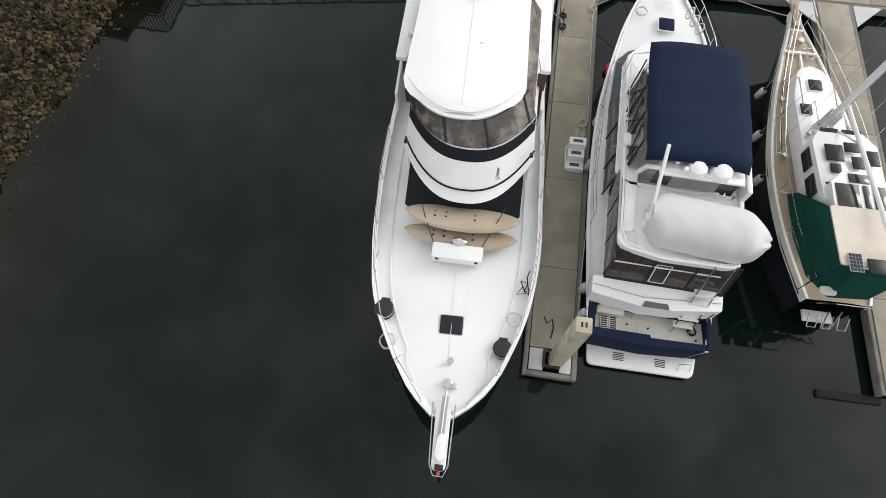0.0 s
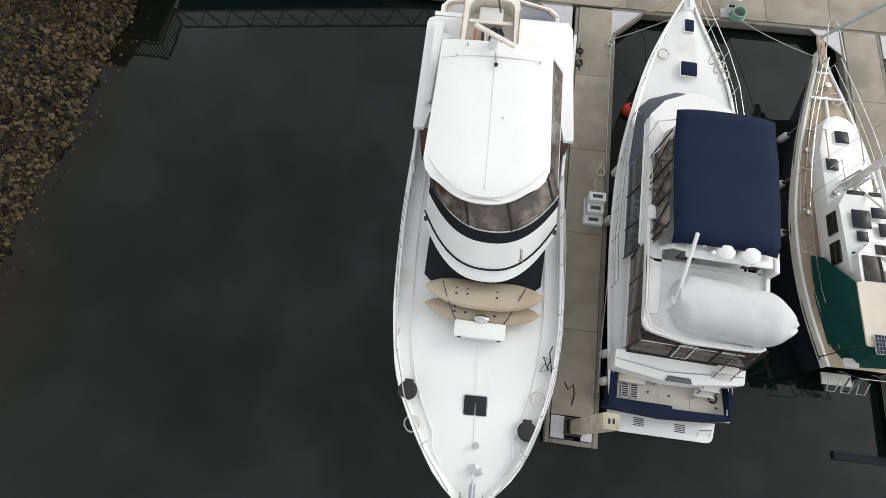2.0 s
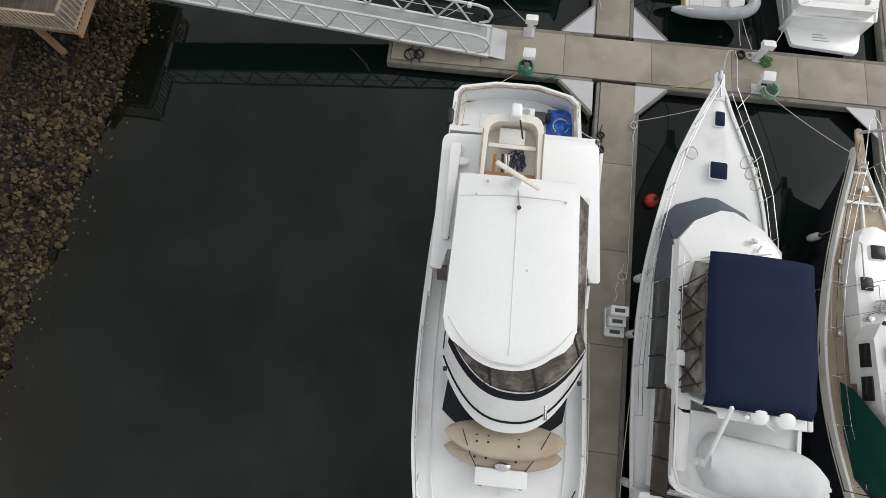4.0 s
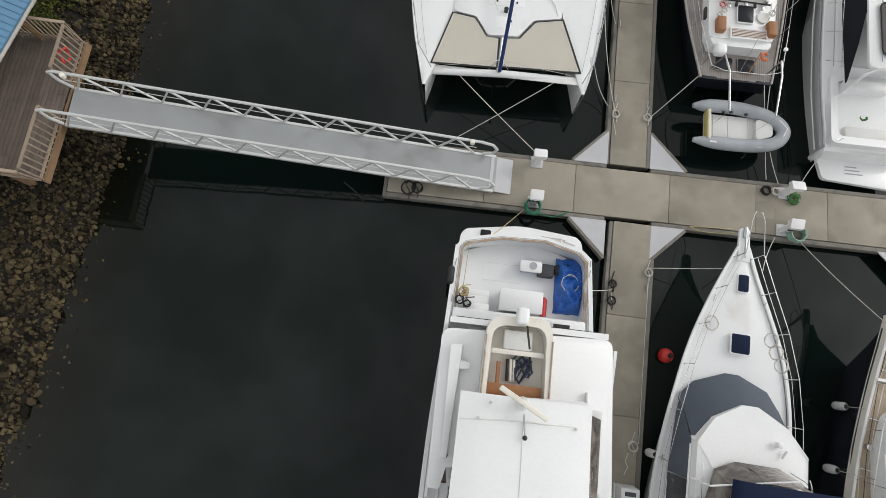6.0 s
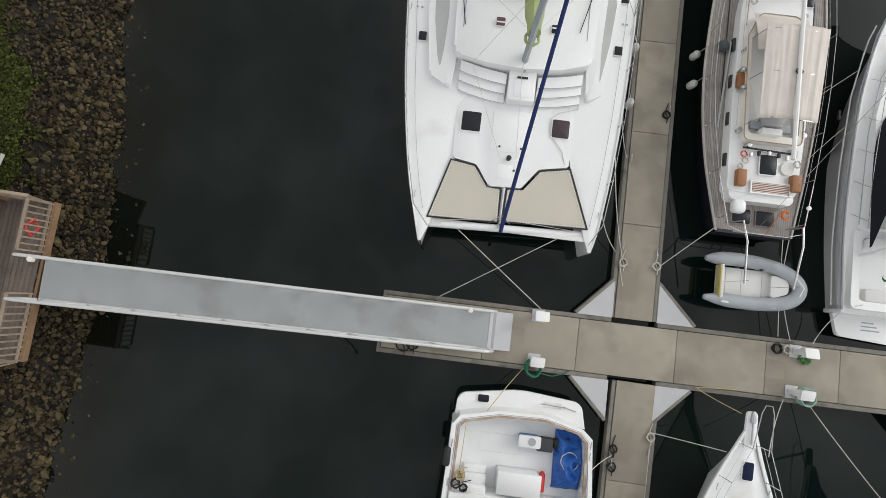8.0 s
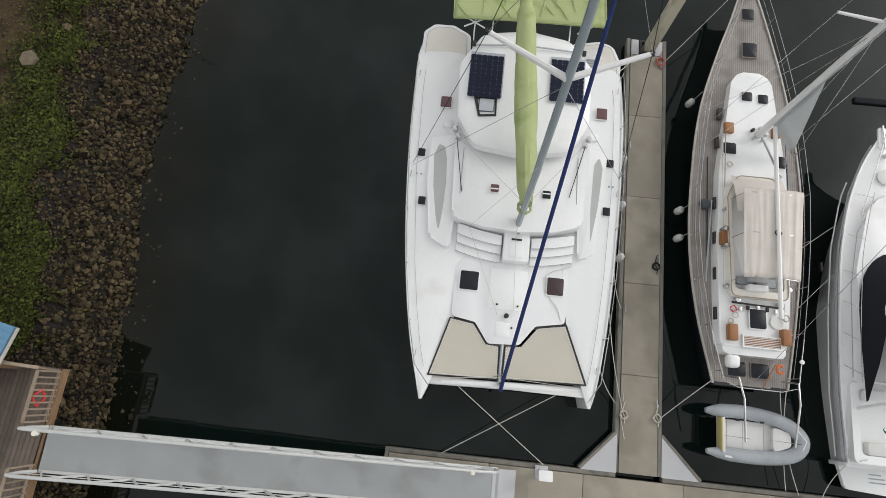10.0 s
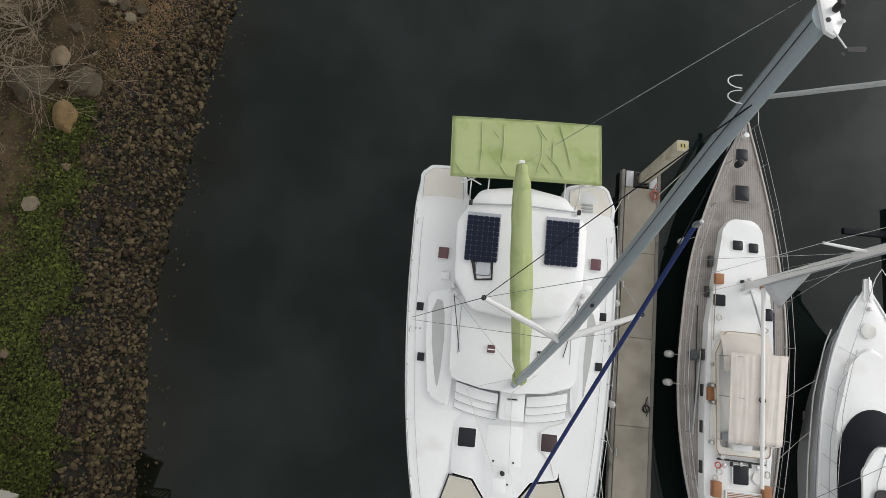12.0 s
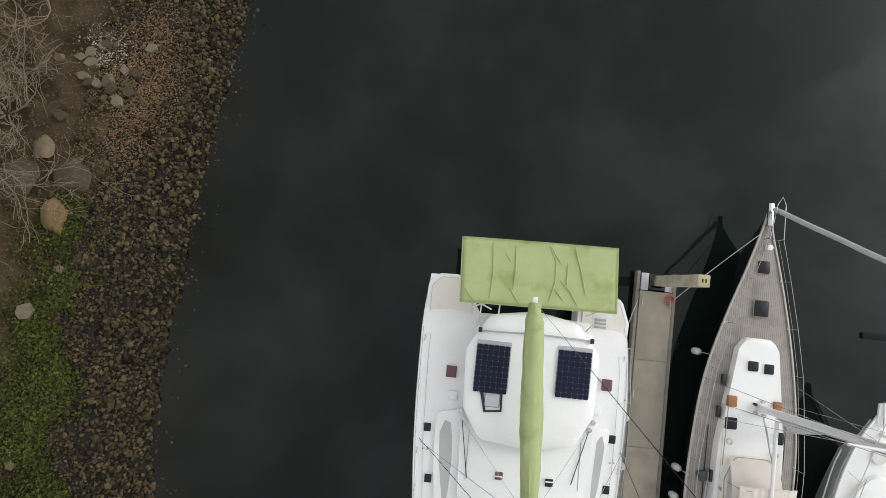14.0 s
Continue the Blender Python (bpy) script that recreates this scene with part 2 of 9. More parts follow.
def coil(at, r, turns=3, seed=0, rise=0.03, n=20):
    rg = random.Random(seed)
    return [(at[0] + (r * (1 - 0.12 * (i // n) / turns) + rg.uniform(-0.02, 0.02)) * math.cos(2 * math.pi * i / n), at[1] + (r + rg.uniform(-0.02, 0.02)) * math.sin(2 * math.pi * i / n), at[2] + rise * i / n) for i in range(n * turns + 1)]


def rope_thing(name, pts, r, mat, label, category="rope", group=""):
    p0 = V(pts[0])
    return single(name, tube(pts, r, 5), mat, p0, label, category, group, world_coords=True)


def guard_rail(parent, stations, ys, side, height, rail_ys=None, wires=(0.55, 1.0), r=0.013, mat=None):
    """Stanchions and lifelines along one side of a boat."""
    me = None
    tops = []
    for y in ys:
        p = edge_at(stations, y, side)
        if me is None:
            me = mesh_of("stanchion", lathe([(0.03, 0), (0.03, 0.02), (0.012, 0.03), (0.012, height)], n=6), mat)
        placed("stanchion", me, parent, p)
        tops.append(p)
    for w in wires:
        part("lifeline", tube([p + V((0, 0, height * w)) for p in tops], 0.007 if w < 1 else r * 0.8, 5), mat, parent)


def raked(top, way):
    """Leans the upper works of a thing: way(z) gives the offset at each height."""
    for ob in top.children_recursive:
        if ob.type == "MESH" and ob.data.users == 1:
            for v in ob.data.vertices:
                v.co += way(v.co.z)


def berth(before, pivot, shift, turn=0.0):
    """Lays everything built since `before` at its berth: turned about a pivot and shifted."""
    p, r = V((*pivot, 0)), Matrix.Rotation(turn, 3, "Z")
    for ob in bpy.data.objects:
        if ob not in before and ob.parent is None:
            ob.location = r @ (ob.location - p) + p + V(shift)
            ob.rotation_euler.z += turn


# ---- materials ----
GEL = material("white_gelcoat", (0.80, 0.81, 0.81), 0.28, var=0.035, big=0.8, small=14, bump=0.04, stain=(0.66, 0.66, 0.63), stain_at=0.72)
GEL_HULL = material("hull_gelcoat", (0.79, 0.8, 0.79), 0.3, var=0.06, big=0.9, small=20, bump=0.03, stain=(0.5, 0.47, 0.4), stain_at=0.72)
DARKHULL = material("dark_topsides", (0.012, 0.014, 0.02), 0.2, var=0.2, bump=0)
NONSKID = material("nonskid_deck", (0.78, 0.79, 0.795), 0.6, var=0.05, big=0.9, small=90, bump=0.25, depth=0.003, stain=(0.62, 0.61, 0.58), stain_at=0.68)
CREAM = material("cream_gelcoat", (0.74, 0.71, 0.64), 0.4, var=0.07, stain=(0.6, 0.55, 0.46), stain_at=0.68)
OLDWHITE = material("chalky_white", (0.68, 0.68, 0.66), 0.55, var=0.07, stain=(0.5, 0.48, 0.43), stain_at=0.66)
GREYDECK = material("grey_nonskid", (0.42, 0.43, 0.43), 0.65, var=0.08, small=80, bump=0.25)
TANDECK = material("tan_nonskid", (0.36, 0.29, 0.21), 0.7, var=0.1, small=80, bump=0.25, stain=(0.46, 0.4, 0.31))
TEAK_GREY = banded(material("weathered_teak", (0.31, 0.285, 0.265), 0.75, var=0.2, big=2.0, small=30, bump=0.3, stain=(0.22, 0.2, 0.185), stain_at=0.6), "X", 14.0, (0.13, 0.12, 0.11), 0.14)
TEAK = material("oiled_teak", (0.30, 0.13, 0.05), 0.5, var=0.22, big=3, small=25)
TEAK_CAP = material("worn_teak_cap", (0.34, 0.25, 0.18), 0.65, var=0.2, big=4, small=30, stain=(0.45, 0.41, 0.36), stain_at=0.55)
DARK = material("smoked_acrylic", (0.02, 0.022, 0.027), 0.3, var=0.1, bump=0, spec=0.2)
PURPLE = material("brown_acrylic", (0.13, 0.06, 0.068), 0.2, var=0.1, bump=0)
GLASS_DK = material("dark_window", (0.03, 0.028, 0.026), 0.06, var=0.3, big=2, bump=0)
# the pale stain colour paints in reflections off the crumpled vinyl
VINYL = material("clear_vinyl", (0.075, 0.062, 0.052), 0.08, var=0.4, big=2.4, small=7, bump=0.6, depth=0.04, stain=(0.24, 0.215, 0.19), stain_at=0.56)
BLACKC = material("black_canvas", (0.012, 0.014, 0.018), 0.8, var=0.2, small=60, bump=0.2, spec=0.2)
NAVY = material("navy_canvas", (0.0105, 0.0175, 0.043), 0.85, var=0.16, big=0.9, small=70, bump=0.3, stain=(0.014, 0.022, 0.048), stain_at=0.6, spec=0.15)
SLATE = material("slate_canvas", (0.075, 0.09, 0.115), 0.8, var=0.14, small=70, bump=0.2)
LIME = material("lime_canvas", (0.37, 0.425, 0.20), 0.8, var=0.1, big=2.2, small=60, bump=0.25, stain=(0.27, 0.33, 0.12), stain_at=0.62)
GREENC = material("green_canvas", (0.004, 0.055, 0.043), 0.85, var=0.2, big=1.5, small=60, bump=0.25, stain=(0.008, 0.07, 0.055), spec=0.2)
BEIGE = material("beige_canvas", (0.66, 0.60, 0.52), 0.85, var=0.1, big=2.0, small=50, bump=0.3, stain=(0.57, 0.51, 0.43))
SHADE = material("shade_cloth", (0.62, 0.575, 0.53), 0.9, var=0.08, big=2.5, small=60, bump=0.4, stain=(0.58, 0.52, 0.46))
COVER = material("grey_cover", (0.59, 0.6, 0.61), 0.75, var=0.08, big=1.6, small=40, bump=0.3, stain=(0.5, 0.51, 0.52), stain_at=0.6)
KAYAK = material("tan_plastic", (0.44, 0.38, 0.295), 0.55, var=0.1, big=1.8, stain=(0.4, 0.31, 0.22), stain_at=0.58)
NET = material("trampoline_mesh", (0.54, 0.51, 0.435), 0.8, var=0.06, big=0.8, small=180, bump=0.6, depth=0.006)
CHROME = material("stainless", (0.6, 0.6, 0.6), 0.22, 1.0, var=0.1, bump=0)
ALU = material("brushed_aluminium", (0.46, 0.48, 0.50), 0.42, 0.85, var=0.1, bump=0.05)
MASTGREY = material("painted_mast", (0.30, 0.35, 0.375), 0.4, var=0.07, big=1.0)
SPARWHITE = material("white_spar", (0.72, 0.72, 0.71), 0.4, var=0.06)
FURLED = material("furled_sail", (0.5, 0.52, 0.53), 0.8, var=0.12, big=3)
BLUECOVER = material("blue_sail_cover", (0.012, 0.028, 0.12), 0.8, var=0.25, big=4)
RUBBER = material("black_rubber", (0.016, 0.016, 0.017), 0.6, var=0.2)
PVC = material("grey_pvc", (0.36, 0.385, 0.41), 0.5, var=0.09, stain=(0.28, 0.3, 0.32), stain_at=0.6)
FENDER = material("fender_vinyl", (0.55, 0.55, 0.54), 0.45, var=0.12, stain=(0.36, 0.34, 0.31), stain_at=0.58)
REDP = material("red_vinyl", (0.55, 0.035, 0.03), 0.45, var=0.15)
ORANGE = material("orange_plastic", (0.6, 0.13, 0.03), 0.5, var=0.12)
TARP = material("blue_tarp", (0.018, 0.11, 0.42), 0.45, var=0.25, big=4, small=14, bump=0.6, depth=0.02)
ROPE_W = material("white_rope", (0.56, 0.54, 0.49), 0.9, var=0.18, small=120)
ROPE_Y = material("tan_rope", (0.48, 0.4, 0.2), 0.9, var=0.18, small=120)
ROPE_B = material("black_rope", (0.015, 0.015, 0.016), 0.85, var=0.2, small=120)
HOSE_G = material("green_hose", (0.015, 0.14, 0.075), 0.45, var=0.2)
HOSE_T = material("pale_green_hose", (0.24, 0.38, 0.31), 0.5, var=0.15)
PLANT = material("plant_leaf", (0.03, 0.14, 0.02), 0.6, var=0.3)
PED = material("white_pedestal", (0.78, 0.78, 0.78), 0.45, var=0.04)
CONC = material("dock_concrete", (0.31, 0.282, 0.23), 0.85, var=0.17, big=1.3, small=42, bump=0.45, depth=0.008, rand=0.07, stain=(0.245, 0.222, 0.178), stain_at=0.54)
WALER = material("dock_waler", (0.19, 0.178, 0.155), 0.85, var=0.2, big=3, small=30, bump=0.3, stain=(0.1, 0.095, 0.085))
PLATE = material("galvanised_plate", (0.47, 0.475, 0.49), 0.6, 0.15, var=0.07, big=2.5, small=60, bump=0.15)
RAMPALU = material("ramp_tread", (0.345, 0.36, 0.365), 0.55, 0.35, var=0.09, big=1.2, small=90, bump=0.35, stain=(0.28, 0.29, 0.29), stain_at=0.6)
TRUSS = material("truss_aluminium", (0.56, 0.57, 0.56), 0.5, 0.15, var=0.08)
PILE = material("pile_concrete", (0.43, 0.40, 0.31), 0.85, var=0.14, big=2, stain=(0.25, 0.22, 0.15), stain_at=0.6)
YELLOW = material("yellow_cap", (0.5, 0.42, 0.16), 0.7, var=0.12)
WOODDECK = material("weathered_boards", (0.15, 0.122, 0.1), 0.8, var=0.2, big=3, small=30, rand=0.18, bump=0.3, stain=(0.11, 0.085, 0.07))
WOODRAIL = material("weathered_rail", (0.28, 0.222, 0.165), 0.8, var=0.2, big=3, small=30, rand=0.15)
TIMBER = material("brown_timber", (0.24, 0.15, 0.085), 0.8, var=0.25, big=2, small=25)
BLUEROOF = material("blue_metal_roof", (0.12, 0.26, 0.40), 0.4, 0.1, var=0.07, big=1.0)
SIDING = material("painted_siding", (0.40, 0.39, 0.35), 0.7, var=0.1)
STONE = material("bank_stone", (0.035, 0.027, 0.0145), 0.9, spec=0.2, var=0.4, big=6, small=45, bump=0.5, depth=0.02, rand=0.6, stain=(0.022, 0.018, 0.011), stain_at=0.58)
STONE_J = material("bank_stone_mass", (0.034, 0.0262, 0.014), 0.9, spec=0.2, var=0.42, big=2.6, small=40, bump=0.5, depth=0.02, stain=(0.021, 0.017, 0.01), stain_at=0.55)
BOULDER = material("pale_boulder", (0.13, 0.1, 0.066), 0.9, spec=0.2, var=0.4, big=3, small=30, bump=0.5, depth=0.02, rand=0.25)
EARTH = material("bank_earth", (0.07, 0.05, 0.028), 0.95, spec=0.2, var=0.4, big=1.4, small=35, bump=0.8, depth=0.04, stain=(0.03, 0.023, 0.012), stain_at=0.52)
# near-black: the shade in the gaps between stones is in this colour
SHADED_SILT = material("wet_shaded_silt", (0.0065, 0.005, 0.003), 0.9, var=0.4, big=2.0, small=35, bump=0.6, depth=0.03, stain=(0.012, 0.01, 0.008), stain_at=0.52)
LEAF = material("ivy_leaf", (0.024, 0.029, 0.005), 0.75, spec=0.2, var=0.45, big=0.9, small=30, bump=0)
LEAF2 = material("dry_leaf", (0.09, 0.06, 0.032), 0.7, var=0.4, big=2, small=30, bump=0)
BARK = material("pale_bark", (0.21, 0.17, 0.12), 0.85, var=0.25, big=5, small=50)
SILVER = material("cell_grid", (0.42, 0.44, 0.48), 0.5, 0.0, var=0.05, bump=0)
CELL = material("solar_cell", (0.007, 0.011, 0.028), 0.3, var=0.15, bump=0, spec=0.2)

for q in (STONE_J, LEAF):
    # value per stone of the joined mass
    n, k = q.node_tree.nodes, q.node_tree.links
    geo = n.new("ShaderNodeNewGeometry")
    rg = n.new("ShaderNodeMapRange")
    rg.inputs["To Min"].default_value, rg.inputs["To Max"].default_value = 0.1, 3.3
    k.new(geo.outputs["Random Per Island"], rg.inputs["Value"])
    bsdf = n["Principled BSDF"]
    src = bsdf.inputs["Base Color"].links[0].from_socket
    h2 = n.new("ShaderNodeHueSaturation")
    k.new(src, h2.inputs["Color"])
    k.new(rg.outputs["Result"], h2.inputs["Value"])
    k.new(h2.outputs["Color"], bsdf.inputs["Base Color"])


def water_material():
    """Dark harbour water: a silty body under a nearly smooth surface, browner over the shallows along the bank."""
    m = bpy.data.materials.new("harbour_water")
    m.use_nodes = True
    n, k = m.node_tree.nodes, m.node_tree.links
    b = n["Principled BSDF"]
    co = n.new("ShaderNodeTexCoord")
    sep = n.new("ShaderNodeSeparateXYZ")
    k.new(co.outputs["Object"], sep.inputs[0])
    nz = n.new("ShaderNodeTexNoise")
    nz.inputs["Scale"].default_value, nz.inputs["Detail"].default_value = 0.25, 5
    k.new(co.outputs["Object"], nz.inputs["Vector"])
    ad = n.new("ShaderNodeMath")
    ad.operation = "MULTIPLY_ADD"
    ad.inputs[1].default_value = 5.0
    k.new(nz.outputs["Fac"], ad.inputs[0])
    k.new(sep.outputs["X"], ad.inputs[2])
    rg = n.new("ShaderNodeMapRange")
    rg.interpolation_type = "SMOOTHSTEP"
    rg.inputs["From Min"].default_value, rg.inputs["From Max"].default_value = -16.0, -11.0
    k.new(ad.outputs[0], rg.inputs["Value"])
    mx = n.new("ShaderNodeMixRGB")
    mx.inputs["Color1"].default_value = (0.0068, 0.0055, 0.0024, 1)
    mx.inputs["Color2"].default_value = (0.0036, 0.0080, 0.0069, 1)
    k.new(rg.outputs["Result"], mx.inputs["Fac"])
    k.new(mx.outputs["Color"], b.inputs["Base Color"])
    b.inputs["Roughness"].default_value = 0.04
    b.inputs["IOR"].default_value = 1.333
    wv = n.new("ShaderNodeTexNoise")
    wv.inputs["Scale"].default_value, wv.inputs["Detail"].default_value = 0.7, 3
    k.new(co.outputs["Object"], wv.inputs["Vector"])
    bp = n.new("ShaderNodeBump")
    bp.inputs["Strength"].default_value, bp.inputs["Distance"].default_value = 0.12, 0.05
    k.new(wv.outputs["Fac"], bp.inputs["Height"])
    k.new(bp.outputs["Normal"], b.inputs["Normal"])
    return m


# ---- water and bank ----
single("water", prism([(-30, -2000), (2000, -2000), (2000, 2000), (-30, 2000)], -3.0, 0.0), water_material(), (0, 0, 0), "still dark green-grey harbour water", "water", kind="structure", smooth=False)

SHORE = [(-2000, -39.63), (-60, -23.63), (-30, -20.13), (-10.6, -18.03), (-7, -17.43), (-3.3, -17.18), (0, -16.73), (4.5, -16.88), (7.5, -17.13), (9.5, -17.63), (14.5, -17.33), (20, -16.88), (22.2, -16.63), (25.6, -16.13), (40, -14.13), (70, -11.63), (2000, -9.63)]


def shore_x(y):
    return float(np.interp(y, [q[0] for q in SHORE], [q[1] for q in SHORE])) + 0.25 * noise.noise(V((0.0, y * 0.7, 3.0)))


def bank_z(x, y):
    d = shore_x(y) - x
    z = float(np.interp(d, [-6, 0, 1.5, 4.0, 6.5, 12, 60, 3000], [-1.8, 0.0, 0.42, 1.05, 1.35, 1.8, 3.0, 6.0]))
    return z + (0.07 * noise.noise(V((x * 0.8, y * 0.8, 0))) if d < 60 else 0)


def build_bank():
    bm = nb()
    ds = [-6, -3, -1, -0.4, 0, 0.4, 0.8, 1.2, 1.7, 2.2, 2.8, 3.4, 4.0, 4.6, 5.3, 6, 7, 8, 9.5, 11, 14, 18, 25, 40, 100, 400, 1900]
    ys = [-2000, -600, -200, -80, -45] + [-30 + 0.6 * i for i in range(101)] + [34, 40, 50, 80, 200, 600, 2000]
    rows = [[bm.verts.new((shore_x(y) - d, y, bank_z(shore_x(y) - d, y))) for d in ds] for y in ys]
    for a, b in zip(rows, rows[1:]):
        for i in range(len(ds) - 1):
            f = bm.faces.new((a[i], a[i + 1], b[i + 1], b[i]))
            # ground under the stones takes the painted gap shade
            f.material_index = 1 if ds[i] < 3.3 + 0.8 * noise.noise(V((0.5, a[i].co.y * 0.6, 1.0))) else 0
    return single("ground", bm, [EARTH, SHADED_SILT], (0, 0, 0), "brown earth bank sloping down into the harbour", "ground", kind="structure")


ground = build_bank()

# ---- docks ----
ZD = 0.45


def dock(name, label, slabs, walers, plates=()):
    ob = thing(name, (slabs[0][0], slabs[0][2], 0), label, "dock", kind="structure")
    x0, x1 = min(q[0] for q in slabs), max(q[1] for q in slabs)
    y0, y1 = min(q[2] for q in slabs), max(q[3] for q in slabs)
    part("float", box(x0 + 0.03, x1 - 0.03, y0 + 0.03, y1 - 0.03, -0.4, ZD - 0.09), WALER, ob, "dark pontoon under the concrete")
    for a, b, c, d in slabs:
        part("slab", box(a + 0.006, b - 0.006, c + 0.006, d - 0.006, ZD - 0.1, ZD, 0.012), CONC, ob)
    for a, b, c, d in walers:
        part("waler", box(a, b, c, d, 0.1, ZD - 0.03, 0.015), WALER, ob, "grey timber waler")
    for pts in plates:
        part("gusset_plate", prism(pts, ZD - 0.06, ZD - 0.012), PLATE, ob, "pale grey steel gusset")
    return ob


MX = [-7.2, -3.98, -1.0, 2.14, 5.0, 7.35, 9.75, 12.2, 15.2, 18.2, 21.2]
main_dock = dock("dock_main", "weathered concrete main walkway with timber edges", [(a, b, 0.13, 1.8) for a, b in zip(MX, MX[1:])],
                 [(-7.25, 0.06, -0.03, 0.12), (1.6, 21.2, -0.03, 0.12), (-7.25, 0.02, 1.81, 1.95), (1.5, 21.2, 1.81, 1.95), (-7.33, -7.21, -0.03, 1.95)],
                 [[(-1.1, -0.02), (0.1, -0.02), (0.1, -1.2)], [(1.55, -0.02), (2.68, -0.02), (1.55, -1.16)], [(-1.1, 1.95), (0.03, 3.14), (0.03, 1.95)], [(1.46, 1.95), (1.46, 3.17), (2.64, 1.95)]])
for a, b in (((-1.13, -0.05, 0.3), (0.1, -1.28, 0.3)), ((1.55, -1.24, 0.3), (2.72, -0.05, 0.3)), ((-1.13, 1.98, 0.3), (0.03, 3.2, 0.3)), ((1.46, 3.23, 0.3), (2.7, 1.98, 0.3))):
    part("gusset_edge", beam(a, b, 0.1, 0.26, 0.01), WALER, main_dock)
stage = set(bpy.data.objects)
YA = [0.0, -3.08, -6.15, -9.27, -12.48, -15.05]
dock_south = dock("dock_south", "concrete finger dock beside the white motor yacht", [(0.2, 1.44, b, a) for a, b in zip(YA, YA[1:])],
                  [(0.07, 0.19, -15.85, -0.02), (1.45, 1.6, -15.85, -0.02), (0.2, 1.44, -15.85, -15.72)])
part("pile_guide", box(0.22, 0.62, -15.7, -15.07, ZD - 0.1, ZD - 0.01, 0.01), PLATE, dock_south, "pale steel end plate")
part("pile_guide", box(1.1, 1.42, -15.7, -15.07, ZD - 0.1, ZD - 0.01, 0.01), PLATE, dock_south, "pale steel end plate")
part("pile_collar", ring_prism(rrect(0.6, 1.12, -15.6, -15.08, 0.05), rrect(0.68, 1.04, -15.52, -15.16, 0.04), ZD - 0.15, ZD + 0.02), RUBBER, dock_south, "black pile guide")
berth(stage, (0.8, -9), (0, 0, 0), -0.018)
YN = [1.96, 5.03, 8.12, 11.27, 14.45, 17.0]
dock_north = dock("dock_north", "concrete finger dock beside the catamaran", [(0.1, 1.32, a, b) for a, b in zip(YN, YN[1:])],
                  [(-0.04, 0.09, 1.97, 17.72), (1.33, 1.46, 1.97, 17.72)])
part("pile_guide", box(0.12, 0.4, 17.02, 17.66, ZD - 0.1, ZD, 0.01), PLATE, dock_north, "pale steel end plate")
part("pile_guide", box(1.02, 1.3, 17.02, 17.66, ZD - 0.1, ZD, 0.01), PLATE, dock_north, "pale steel end plate")
part("pile_collar", ring_prism(rrect(0.42, 1.0, 17.06, 17.64, 0.05), rrect(0.5, 0.92, 17.14, 17.56, 0.04), ZD - 0.15, ZD + 0.02), RUBBER, dock_north, "black pile guide")
YC = [0.0, -3.05, -6.1, -9.15, -12.2, -15.0]
dock_east = dock("dock_east", "concrete finger dock beyond the green-covered ketch", [(10.15, 11.35, b, a) for a, b in zip(YC, YC[1:])],
                 [(10.02, 10.14, -15.1, -0.02), (11.36, 11.5, -15.1, -0.02)],
                 [[(8.95, -0.02), (10.0, -0.02), (10.0, -1.1)], [(11.52, -0.02), (12.6, -0.02), (11.52, -1.1)]])
dock_east2 = dock("dock_northeast", "concrete finger dock beside the sport cruiser", [(10.6, 11.8, 1.96 + 3.05 * i, 5.01 + 3.05 * i) for i in range(5)],
                  [(10.47, 10.59, 1.97, 17.3), (11.81, 11.94, 1.97, 17.3)])


def pile(at, top, label, cap):
    ob = thing("mooring_pile", (at[0], at[1], -2.5), label, "piling", "dock pilings")
    w = 0.19
    pts = rounded([(at[0] - w, at[1] - w), (at[0] + w, at[1] - w), (at[0] + w, at[1] + w), (at[0] - w, at[1] + w)], 0.03, 2)
    part("shaft", prism(pts, -2.5, top, 0.015), PILE, ob)
    part("cap", prism([(at[0] - 0.12, at[1] - 0.1), (at[0] + 0.12, at[1] - 0.1), (at[0] + 0.12, at[1] + 0.1), (at[0] - 0.12, at[1] + 0.1)], top, top + 0.008), cap, ob, "painted top")
    for dx in (-0.05, 0.05):
        part("mark", box(at[0] + dx - 0.025, at[0] + dx + 0.025, at[1] - 0.06, at[1] + 0.06, top + 0.008, top + 0.013), DARK, ob)
    return ob


pile((0.87, -15.34), 4.0, "square concrete pile at the end of a finger dock", PILE)
pile((0.82, 17.4), 4.0, "square concrete pile with a yellow-marked top", YELLOW)


